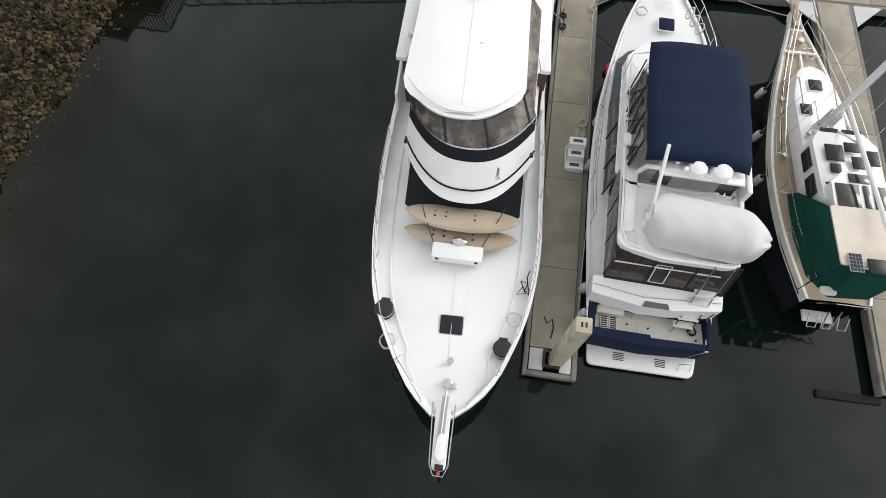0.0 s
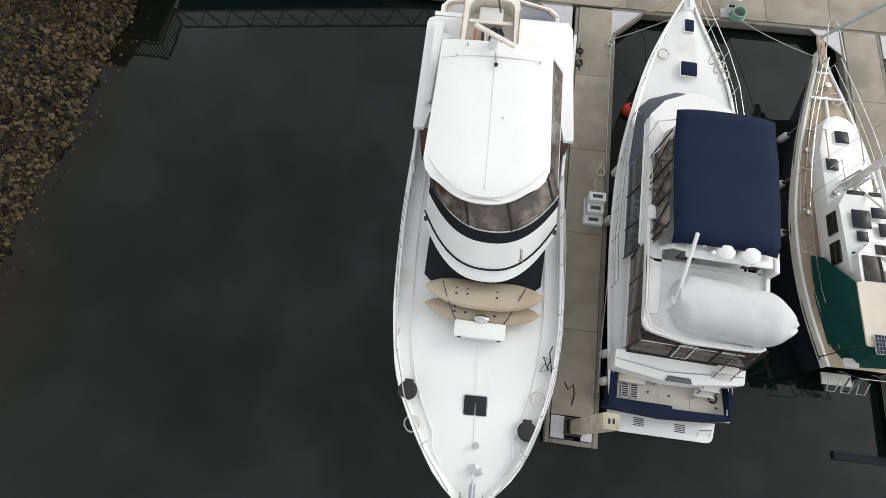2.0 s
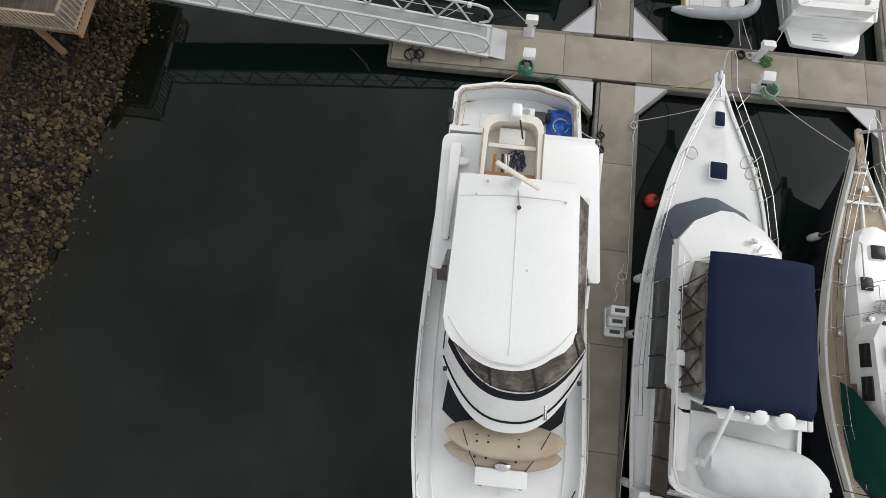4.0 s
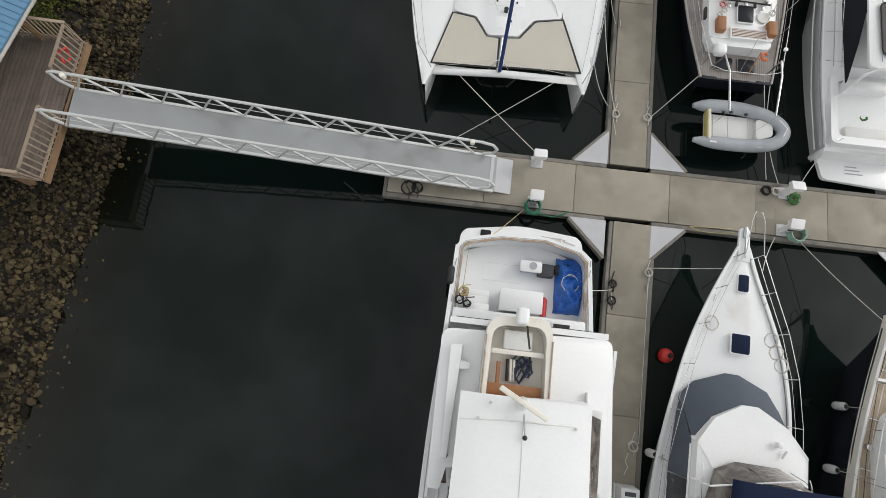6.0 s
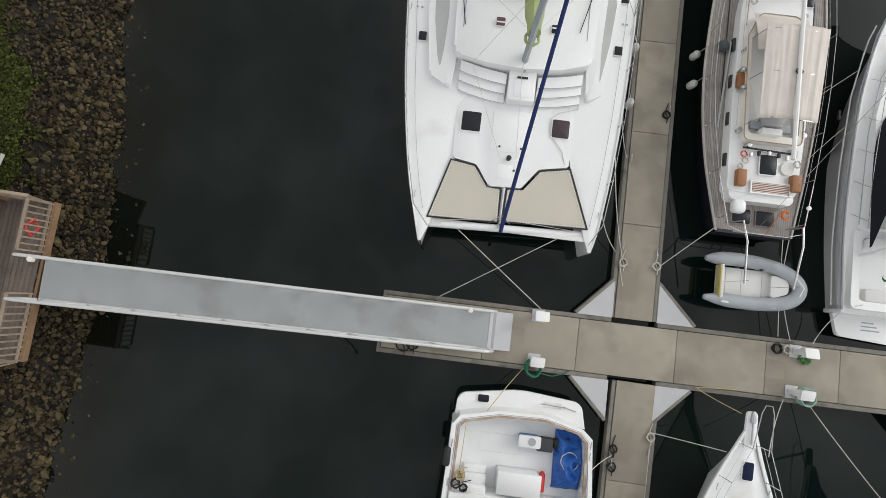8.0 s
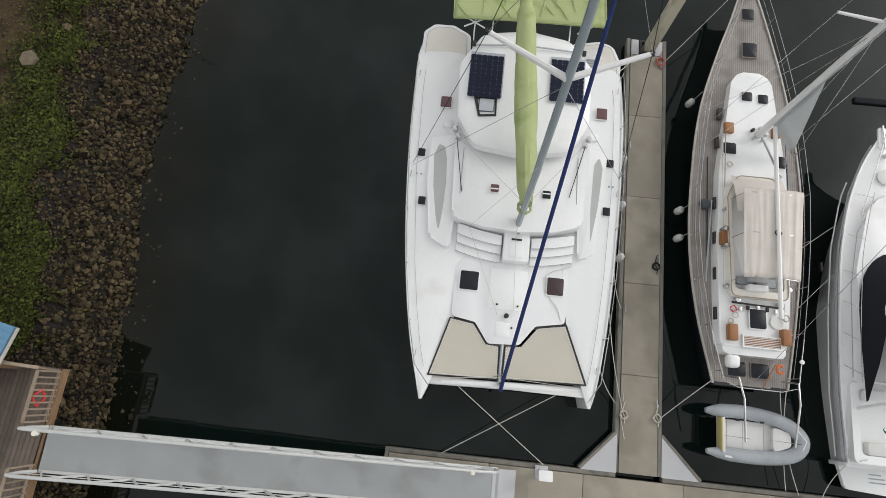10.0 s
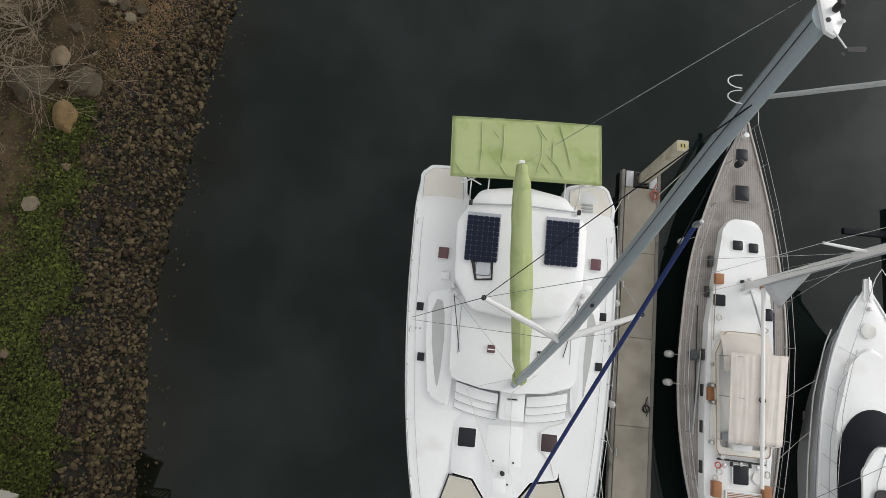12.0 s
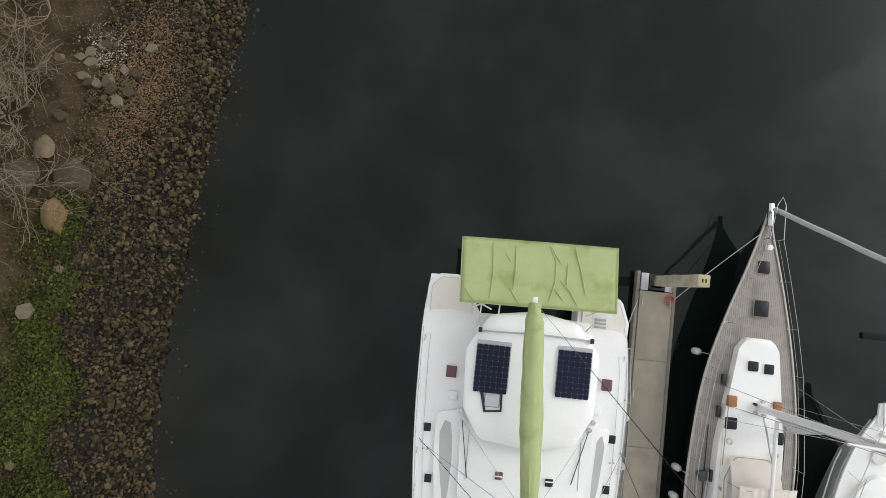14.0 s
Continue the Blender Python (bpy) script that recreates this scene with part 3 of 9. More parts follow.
# ---- gangway from the bank to the main dock ----
def gangway():
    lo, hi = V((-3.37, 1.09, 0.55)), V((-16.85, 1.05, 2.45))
    ob = thing("gangway", lo, "aluminium truss gangway sloping down to the dock", "gangway")
    d = (hi - lo)
    L = d.length
    ax = d.normalized()
    side = V((0, 1, 0))
    upv = V((0, 0, 1))
    w = 0.6
    bm = beam(lo + ax * 0.3, hi, 1.16, 0.07)
    part("tread_deck", bm, RAMPALU, ob, "ribbed grey walking surface")
    part("flap", beam(lo - ax * 0.25 + V((0, 0, -0.06)), lo + ax * 0.5 + V((0, 0, 0.04)), 1.2, 0.02), PLATE, ob, "hinged landing plate")
    nbay = 10
    for s in (-1, 1):
        off = side * (s * w)
        a, b = lo + ax * 0.35 + off, hi + off
        part("bottom_chord", beam(a, b, 0.085, 0.12, 0.01), TRUSS, ob)
        ta, tb = a + ax * 0.55 + upv * 1.05, b + upv * 1.05
        loop = [a + ax * 0.45 + upv * 0.12, a + ax * 0.12 + upv * 0.3, a + ax * 0.02 + upv * 0.65, a + ax * 0.18 + upv * 0.95, ta]
        part("top_chord", tube(loop + [tb, tb + ax * 0.2 - upv * 0.1, tb + ax * 0.2 - upv * 0.6, tb - upv * 0.95], 0.048, 8), TRUSS, ob)
        part("mid_rail", tube([a + ax * 0.7 + upv * 0.55, b + upv * 0.55], 0.012, 5), TRUSS, ob)
        span = (L - 1.2) / nbay
        for i in range(nbay):
            p0 = a + ax * (0.75 + i * span)
            p1 = a + ax * (0.75 + (i + 0.5) * span) + upv * 1.02
            p2 = a + ax * (0.75 + (i + 1) * span)
            part("diagonal", beam(p0 + upv * 0.04, p1, 0.055, 0.05), TRUSS, ob)
            part("diagonal", beam(p1, p2 + upv * 0.04, 0.055, 0.05), TRUSS, ob)
    for p in (lo + ax * 1.2 + side * 0.55 + upv * 1.0, hi - ax * 0.3 + side * 0.52 + upv * 1.0):
        part("lamp", lathe([(0.0, 0.14), (0.07, 0.12), (0.08, 0.02), (0.08, -0.02), (0, -0.02)], p, 10), CREAM, ob, "small cream rail lamp")
    return ob


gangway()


# ---- timber platform and the roofed building on the bank ----
def rail_run(parent, a, b, lean, n, z=3.1, h=0.95):
    a, b = V((*a, z)), V((*b, z))
    lean = V((*lean, 0))
    part("rail", beam(a + lean + V((0, 0, h)), b + lean + V((0, 0, h)), 0.09, 0.045, 0.006), WOODRAIL, parent)
    part("rail", beam(a + lean * 0.1 + V((0, 0, 0.1)), b + lean * 0.1 + V((0, 0, 0.1)), 0.07, 0.045), WOODRAIL, parent)
    me = mesh_of("baluster", beam((0, 0, 0.0), lean + V((0, 0, h)), 0.045, 0.035), WOODRAIL)
    for i in range(n + 1):
        placed("baluster", me, parent, a.lerp(b, i / n))


def platform():
    ob = thing("timber_platform", (-18, 1, 0.5), "weathered brown timber landing on posts with slatted rails", "deck", kind="structure")
    x = -26.0
    while x < -16.6:
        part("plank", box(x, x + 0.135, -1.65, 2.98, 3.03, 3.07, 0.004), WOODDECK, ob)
        x += 0.145
    for yy in (-1.5, 0.8, 2.8):
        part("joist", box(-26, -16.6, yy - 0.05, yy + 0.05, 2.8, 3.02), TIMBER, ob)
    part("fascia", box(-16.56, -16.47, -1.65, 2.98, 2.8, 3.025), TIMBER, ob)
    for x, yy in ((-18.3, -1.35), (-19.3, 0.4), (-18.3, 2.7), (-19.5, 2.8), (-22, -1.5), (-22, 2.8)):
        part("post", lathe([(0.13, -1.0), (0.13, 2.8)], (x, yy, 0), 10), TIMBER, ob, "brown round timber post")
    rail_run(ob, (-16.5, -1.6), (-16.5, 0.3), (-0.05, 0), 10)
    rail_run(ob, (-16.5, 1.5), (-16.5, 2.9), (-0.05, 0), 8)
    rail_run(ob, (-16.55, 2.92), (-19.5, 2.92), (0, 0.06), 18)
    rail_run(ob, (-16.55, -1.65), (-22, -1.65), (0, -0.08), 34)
    return ob


stage = set(bpy.data.objects)
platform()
single("life_ring", tube([(0.05 * math.sin(3 * a), 0.24 * math.cos(a), 0.17 * math.sin(a)) for a in np.linspace(0, 6.28, 24)[:-1]], 0.035, 6, closed=True), REDP, (-16.58, 2.15, 3.62), "red ring buoy hung on the slatted rail", "life ring")

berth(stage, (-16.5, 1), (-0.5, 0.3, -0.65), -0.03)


def building():
    ob = thing("boathouse", (-22, 1, 0.8), "building with a blue standing-seam metal roof", "building")
    part("wall", box(-25.7, -19.4, -1.6, 3.2, 0.5, 4.5), SIDING, ob)
    zr = lambda x: 4.42 + (-17.1 - x) * 0.2
    part("roof", prism([(-17.1, -2.15), (-17.1, 4.2), (-26, 4.2), (-26, -2.15)], lambda x, y: zr(x) - 0.12, lambda x, y: zr(x)), BLUEROOF, ob)
    yy = -2.15
    while yy < 4.21:
        part("seam", beam((-17.08, yy, zr(-17.08) + 0.012), (-26, yy, zr(-26) + 0.012), 0.03, 0.035), BLUEROOF, ob)
        yy += 0.2
    part("gutter", tube([(-17.04, -2.15, 4.34), (-17.04, 4.2, 4.34)], 0.05, 8), SIDING, ob)
    for yy in (-1.4, 3.0):
        part("post", box(-17.5, -17.38, yy - 0.06, yy + 0.06, 3.07, 4.34), TIMBER, ob)
    part("door", box(-19.4, -19.35, 0.2, 1.1, 3.07, 4.5), TIMBER, ob)
    sg = part("sign", box(-17.75, -17.4, 0.95, 1.3, 4.0, 4.05), GEL, ob, "small white sign")
    for i in range(3):
        part("bar", box(-17.7, -17.45, 1.0 + 0.1 * i, 1.05 + 0.1 * i, 4.05, 4.055), DARK, sg)
    return ob


stage = set(bpy.data.objects)
building()
berth(stage, (-17.1, 4.2), (-0.62, 0.1, -0.65), -0.24)

# ---- shared boat fittings ----
def hatch(parent, x, y, z, w, l, mat=None, rz=0.0, rim=None, r=0.05):
    """A deck hatch: raised rim with a tinted pane in it, as a part with its pane."""
    pts = rrect(-w / 2, w / 2, -l / 2, l / 2, r)
    m = Matrix.Translation((x, y, z)) @ Matrix.Rotation(rz, 4, "Z")
    ob = part("hatch", turned(prism([q * 1.09 for q in pts], -0.02, 0.03, 0.01), m), rim or GEL, parent)
    part("pane", turned(prism(pts, 0.0, 0.042, 0.012), m), mat or DARK, ob, "dark tinted pane")
    return ob


def cleat(parent, x, y, z, rz=0.0):
    m = Matrix.Translation((x, y, z)) @ Matrix.Rotation(rz, 4, "Z")
    bm = tube([(-0.11, 0, 0.06), (-0.05, 0, 0.05), (0.05, 0, 0.05), (0.11, 0, 0.06)], 0.014, 6)
    tube([(-0.035, 0, 0), (-0.035, 0, 0.05)], 0.013, 6, bm=bm)
    tube([(0.035, 0, 0), (0.035, 0, 0.05)], 0.013, 6, bm=bm)
    return part("cleat", turned(bm, m), CHROME, parent)


def arc_pts(cx, hw, y_mid, y_side, n=15, z=0.0, sharp=2.4):
    """Points of a bowed front edge from the low-x side to the high-x side."""
    return [(cx + hw * u, y_mid + (y_side - y_mid) * abs(u) ** sharp, z) for u in np.linspace(-1, 1, n)]


def band(lower, upper, bm=None):
    return loft([lower, upper], bm, closed=False)


# ---- white motor yacht, bow to the south ----
SA = [(-17.5, -2.32, -1.8, 2.52), (-17.05, -2.85, -1.27, 2.47), (-16.5, -3.27, -0.86, 2.42), (-15.7, -3.76, -0.5, 2.36), (-14.7, -4.24, -0.18, 2.28), (-13.3, -4.56, 0.03, 2.2), (-10.8, -4.79, 0.02, 2.08), (-7.5, -4.83, -0.12, 1.95), (-3.8, -4.68, -0.36, 1.8), (-1.55, -4.62, -0.52, 1.7)]


# brown door wood, darkened to hold the shadow under the boat-deck wings
DOORWOOD = material("shaded_door_wood", (0.075, 0.032, 0.018), 0.4, var=0.25, big=4)


def yacht():
    A = thing("motor_yacht", (-2.5, -9, 0), "large white flybridge motor yacht with a hardtop, moored bow out", "motor yacht", "moored boats")
    part("hull", hull(SA, 40, 0.86, bow=0, rake=1.6), GEL_HULL, A)
    fore = [q for q in SA if q[0] <= -10.8] + [(-3.8, -4.68, -0.36, 1.8)]
    part("foredeck", deck_sheet(fore, 34, 0.28, 0.1, 0.12), NONSKID, A, "pale non-skid deck")
    part("cap_rail", sheer_rail(SA, 50, 0.11, 0.3), GEL, A)
    part("transom", loft([[(x, y, 0.3), (x, y, 1.7), (x, y - 0.06, 1.7), (x, y - 0.06, 0.3)] for x, y in ((-4.6, -1.56), (-4.42, -1.32), (-3.3, -1.07), (-1.9, -1.04), (-0.78, -1.32), (-0.5, -1.57))]), GEL, A)
    part("deck_seam", tube([(-2.07, -16.2, 2.235), (-2.2, -13.4, 2.09)], 0.008, 4), OLDWHITE, A)
    # inner bulwark margin
    rows = smoothed(SA, 40)[:26]
    for s, c in ((1, 1), (2, -1)):
        part("margin", tube([(q[s] + c * (0.5 - 0.2 * (q[0] < -16)), q[0], q[3] - 0.2) for q in rows if q[2] - q[1] > 1.6], 0.02, 5), GEL, A)
    # bow pulpit with the anchor
    part("pulpit", prism(rounded([(-2.22, -17.3), (-2.15, -18.72), (-1.81, -18.72), (-1.84, -17.3)], [0, 0.14, 0.14, 0]), 2.44, 2.54, 0.02), GEL, A, "white bow pulpit")
    part("roller_slot", box(-2.1, -1.94, -18.15, -17.0, 2.54, 2.556), ALU, A)
    part("anchor_shank", tube([(-2.02, -16.9, 2.6), (-2.02, -18.2, 2.64)], 0.03, 8), ALU, A, "galvanised anchor shank")
    part("anchor_fluke", turned(prism(rounded([(-0.13, -0.3), (0.13, -0.3), (0.1, 0.3), (-0.1, 0.3)], 0.1), -0.05, 0.06, 0.03), pose(-1.98, -18.2, 2.68)), GEL, A)
    part("bow_roller", lathe([(0.07, -0.1), (0.07, 0.1)], (-1.97, -18.64, 2.56), 12, m=Matrix.Rotation(radians(90), 4, "Y")), RUBBER, A)
    part("bow_light", lathe([(0.05, 0), (0.05, 0.07), (0, 0.09)], (-1.97, -18.78, 2.52), 8), REDP, A, "red bow light")
    part("pulpit_rail", tube([(-2.3, -17.2, 2.75), (-2.2, -18.6, 2.8), (-2.08, -18.84, 2.8), (-1.86, -18.84, 2.8), (-1.76, -18.6, 2.8), (-1.76, -17.2, 2.75)], 0.016, 6), CHROME, A)
    part("windlass", lathe([(0.13, 0), (0.13, 0.1), (0.07, 0.14), (0.1, 0.24), (0, 0.26)], (-2.02, -16.65, 2.24), 12), CHROME, A, "chrome anchor windlass")
    part("windlass", lathe([(0.09, 0), (0.09, 0.1), (0.05, 0.13), (0.07, 0.18), (0, 0.2)], (-1.85, -16.7, 2.24), 12), CHROME, A)
    part("chain", tube([(-2.02, -16.7, 2.33), (-2.02, -17.2, 2.58)], 0.02, 5), ALU, A)
    part("mooring_bitt", lathe([(0.07, 0), (0.05, 0.16), (0.09, 0.2), (0, 0.21)], (-2.02, -16.1, 2.24), 10), CHROME, A)
    hatch(A, -2.12, -15.1, 2.14, 0.6, 0.5, DARK, rz=0.03, rim=ALU)
    for (x, y, rz) in ((-3.35, -16.2, 0.8), (-0.82, -16.15, -0.9), (-4.4, -13.4, 1.5), (-0.12, -13.3, 1.5), (-4.62, -9.2, 1.5), (-0.15, -9.0, 1.5)):
        cleat(A, x, y, float(np.interp(y, [q[0] for q in SA], [q[3] for q in SA])) + 0.02, rz)
    for x, y in ((-3.93, -14.93), (-0.74, -15.6)):
        drum = part("deck_drum", lathe([(0.24, 0), (0.24, 0.26), (0.2, 0.3), (0, 0.31)], (x, y, 2.06), 20), RUBBER, A, "round black covered deck drum")
        part("drum_ring", lathe([(0.25, 0.24), (0.265, 0.26), (0.25, 0.28), (0.235, 0.26), (0.25, 0.24)], (x, y, 2.06), 20), CHROME, drum)
        part("drum_knob", box(x - 0.12, x + 0.12, y + 0.16, y + 0.3, 2.2, 2.36, 0.04), RUBBER, drum)
    # guard rails
    for s in (1, 2):
        guard_rail(A, SA, [-17.2, -16.3, -15.2, -13.9, -12.4, -10.9, -9.4], s, 0.62, wires=(0.5, 1.0), mat=CHROME)
    # raised foredeck trunk and covered front windows
    c0 = -2.26
    part("front_window_cover", band(arc_pts(c0, 1.68, -12.25, -11.6, 21, 2.0), arc_pts(c0, 1.6, -11.55, -10.6, 21, 3.05)), BLACKC, A, "black canvas over the front windows")
    # pilothouse brow: rounded white tiers
    low = arc_pts(c0, 1.84, -11.85, -10.3, 25, 3.0)
    mid = arc_pts(c0, 1.86, -11.98, -10.3, 25, 3.14)
    hi1 = arc_pts(c0, 1.8, -11.7, -10.2, 25, 3.36)
    hi2 = arc_pts(c0, 1.72, -11.15, -9.9, 25, 3.92)
    bm = band(low, mid)
    band(mid, hi1, bm)
    part("brow_lip", bm, GEL, A)
    part("stripe", tube([(x, y - 0.012, z + 0.02) for x, y, z in hi1], 0.028, 6), BLACKC, A, "black pinstripe")
    part("brow", band(hi1, hi2), GEL, A, "rounded white flybridge front")
    hi3 = arc_pts(c0, 1.7, -10.95, -9.7, 25, 4.22)
    part("windscreen_band", band([(x, y - 0.01, z) for x, y, z in hi2], hi3), BLACKC, A, "black canvas band under the windscreen")
    hi4 = arc_pts(c0, 1.6, -10.55, -9.4, 25, 5.16)
    part("windscreen", band(hi3, hi4), VINYL, A, "clear flybridge windscreen")
    for i in (1, 8, 16, 23):
        part("mullion", tube([V(hi3[i]) + V((0, -0.015, 0)), V(hi4[i]) + V((0, -0.015, 0))], 0.036, 6), RUBBER, A)
    part("windscreen_sill", tube([V(p) + V((0, -0.02, 0.02)) for p in hi3], 0.024, 6), CHROME, A)
    part("windscreen_head", tube([V(p) + V((0, -0.01, -0.02)) for p in hi4], 0.03, 6), RUBBER, A)
    for x in (-3.1, -1.75):
        part("wiper", tube([(x, -10.93, 4.3), (x + 0.34, -10.72, 4.72)], 0.012, 5), RUBBER, A)
    for x in (-3.72, -0.84):
        part("roof_gutter", tube([(x, -9.4, 5.25), (x + (0.02 if x < -2 else -0.06), -6.0, 5.25)], 0.022, 6), OLDWHITE, A)
    part("trunk_side", box(-4.06, -0.46, -10.2, -3.95, 1.75, 3.3), GEL, A)
    part("side_window", box(-4.1, -0.46, -10.0, -8.3, 2.3, 2.95), GLASS_DK, A)
    part("flybridge_side", loft([[(c0 - 1.7, -9.85, 3.3), (c0 + 1.7, -9.85, 3.3), (c0 + 1.66, -9.85, 4.15), (c0 - 1.66, -9.85, 4.15)], [(c0 - 1.72, -5.8, 3.3), (c0 + 1.66, -5.8, 3.3), (c0 + 1.62, -5.8, 4.35), (c0 - 1.68, -5.8, 4.35)]]), GEL, A)
    part("flybridge_curtain", loft([[(c0 - 1.64, -9.6, 4.2), (c0 + 1.64, -9.6, 4.2), (c0 + 1.5, -9.35, 5.2), (c0 - 1.52, -9.35, 5.2)], [(c0 - 1.6, -6.0, 4.3), (c0 + 1.6, -6.0, 4.3), (c0 + 1.4, -6.0, 5.2), (c0 - 1.45, -6.0, 5.2)]]), VINYL, A, "clear flybridge curtains")
    part("horn", lathe([(0.04, 0), (0.04, 0.3), (0.07, 0.34)], (-1.4, -11.2, 3.84), 10, m=Matrix.Rotation(radians(80), 4, "X")), CHROME, A, "chrome horn")
    for x in (-3.98, -0.55):
        part("nav_light", box(x - 0.05, x + 0.05, -10.62, -10.5, 3.62, 3.72, 0.02), RUBBER, A)
    # hardtop
    front = [(x, y) for x, y, z in arc_pts(-2.35, 1.61, -10.62, -9.55, 25)]
    outline = front + rounded([(-0.74, -9.3), (-0.86, -5.72), (-3.9, -5.85), (-3.96, -9.3)], [0, 0.25, 0.25, 0])
    crown = lambda x, y: 5.3 + 0.1 * (1 - ((x + 2.4) / 1.6) ** 2)
    part("hardtop", prism(outline, lambda x, y: 5.2, lambda x, y: 5.26, 0.0), GEL, A, "white hardtop roof")
    rows = []
    for y in np.linspace(-10.5, -5.8, 22):
        k = max(0.0, min(1.0, (y + 10.62) / 1.1))
        hw = 1.56 * (1 - (1 - k) ** 2.6) + 0.03 - 0.05 * (y + 10.6) / 4.8
        cx = -2.35 - 0.03 * (y + 10.6) / 4.8
        rows.append([(cx + hw * u, y, 5.26 + 0.13 * (1 - abs(u) ** 3) * min(1, k * 2 + 0.2) * (1 if y < -6.1 else 0.7)) for u in np.linspace(-1, 1, 13)])
    part("hardtop_skin", loft(rows, closed=False), GEL, A)
    part("roof_seam", tube([(-2.33, -10.3, 5.39), (-2.42, -6.3, 5.4)], 0.009, 4), OLDWHITE, A)
    part("roof_step", tube([(-3.86, -6.42, 5.275), (-3.4, -6.38, 5.36), (-2.9, -6.34, 5.4), (-2.44, -6.32, 5.405), (-1.9, -6.32, 5.4), (-1.4, -6.31, 5.36), (-0.98, -6.3, 5.275)], 0.016, 5), OLDWHITE, A)
    rim = [V((x, y)) for x, y, z in arc_pts(-2.33, 1.5, -10.47, -9.5, 25)]
    part("roof_bead", tube([(q.x, q.y, 5.27 + 0.13 * (1 - (abs(q.x + 2.36) / 1.5) ** 3) * min(1, max(0, (q.y + 10.62) / 1.1) * 2 + 0.2)) for q in rim], 0.016, 5), OLDWHITE, A)
    part("light_pole", tube([(-2.42, -6.15, 5.36), (-2.38, -6.62, 5.5)], 0.018, 6), ALU, A)
    part("light_ball", lathe([(0, -0.05), (0.05, -0.03), (0.06, 0.02), (0, 0.06)], (-2.38, -6.66, 5.5), 10), RUBBER, A)
    for x, y in ((-3.45, -6.35), (-1.2, -6.35), (-3.2, -5.98), (-2.05, -8.2)):
        part("roof_fitting", lathe([(0.035, 0), (0.03, 0.08), (0, 0.1)], (x, y, 5.34), 8), OLDWHITE, A)
    part("radar_pedestal", lathe([(0.16, 0), (0.12, 0.3), (0.1, 0.34)], (-2.48, -5.92, 5.32), 12), GEL, A)
    part("radar_arm", beam((-3.06, -5.6, 5.72), (-1.93, -6.2, 5.72), 0.13, 0.09, 0.03), CREAM, A, "cream open-array radar bar")
    # boat deck over the aft part, with its wings
    top = rounded([(-4.72, -4.22), (-4.66, -8.05), (-4.36, -8.05), (-4.28, -7.5), (-0.62, -7.35), (-0.5, -8.0), (-0.24, -8.0), (-0.42, -4.05)], [0.25, 0.05, 0.03, 0, 0, 0.03, 0.05, 0.25])
    part("boat_deck", prism(top, 3.95, 4.08, 0.03), GEL, A, "white upper boat deck")
    for x0, x1 in ((-4.7, -4.62), (-0.34, -0.26)):
        part("wing_panel", prism(rounded([(x0, -8.5), (x1, -8.5), (x1, -4.3), (x0, -4.3)], 0.02), lambda x, y: 2.0 if y > -7.6 else 2.2, lambda x, y: 3.95 if y > -8.2 else 3.0), GEL, A)
    part("side_door", box(-4.5, -4.2, -7.95, -7.9, 2.0, 3.8), DOORWOOD, A, "brown side door with the shadow under the wing in its colour")
    part("side_door", box(-0.6, -0.3, -7.9, -7.85, 2.0, 3.8), DOORWOOD, A, "brown side door with the shadow under the wing in its colour")
    part("crane_boom", prism([(-4.46, -4.62), (-4.16, -4.6), (-4.27, -7.3), (-4.42, -7.3)], 4.12, lambda x, y: 4.36 + 0.04 * (y + 4.6), 0.025), GEL, A, "white folded crane boom")
    part("crane_arm", prism(rounded([(-4.2, -4.98), (-3.94, -5.02), (-3.94, -5.16), (-4.2, -5.2)], 0.03), 4.14, 4.3, 0.02), GEL, A)
    part("crane_hook", lathe([(0.05, 0), (0.06, 0.1), (0, 0.12)], (-4.3, -7.25, 4.1), 8), RUBBER, A)
    part("deck_hinge", box(-1.02, -0.98, -5.9, -5.4, 4.08, 4.24, 0.01), GEL, A)
    # aft bulkhead, cockpit and platform
    part("aft_bulkhead", box(-4.55, -0.5, -4.05, -3.9, 1.0, 3.95), GEL, A)
    part("aft_window", box(-4.4, -0.65, -3.9, -3.86, 2.0, 3.7), BLACKC, A, "black canvas aft curtain")
    part("aft_cabin_step", box(-4.5, -0.6, -3.92, -3.45, 1.0, 1.85, 0.04), GEL, A)
    part("bulkhead_port_rim", box(-1.6, -1.0, -3.86, -3.54, 1.84, 1.88, 0.015), GEL, A)
    part("bulkhead_port", box(-1.54, -1.06, -3.82, -3.6, 1.88, 1.895), GLASS_DK, A)
    part("cockpit_sole", prism([(-4.5, -3.6), (-4.45, -1.6), (-3.3, -1.2), (-1.9, -1.18), (-0.65, -1.6), (-0.62, -3.6)], 0.92, 1.0), NONSKID, A)
    part("sole_seam", tube(rrect3(-3.7, -2.5, -2.4, -1.85, 1.004), 0.006, 4, closed=True), OLDWHITE, A)
    part("cockpit_liner", box(-4.48, -4.42, -3.5, -1.62, 1.0, 1.6), GEL, A)
    cap_o = [(-4.62, -3.7), (-4.6, -1.55), (-4.42, -1.3), (-3.3, -1.05), (-1.9, -1.02), (-0.78, -1.3), (-0.5, -1.55), (-0.42, -3.7)]
    cap_i = [(-4.42, -3.7), (-4.38, -1.62), (-4.24, -1.48), (-3.25, -1.24), (-1.95, -1.2), (-0.9, -1.46), (-0.7, -1.7), (-0.64, -3.7)]
    part("cockpit_cap", loft([[(*o, 1.66), (*o, 1.72), (*i, 1.72), (*i, 1.66)] for o, i in zip(cap_o, cap_i)]), GEL, A, "white cockpit cap rail")
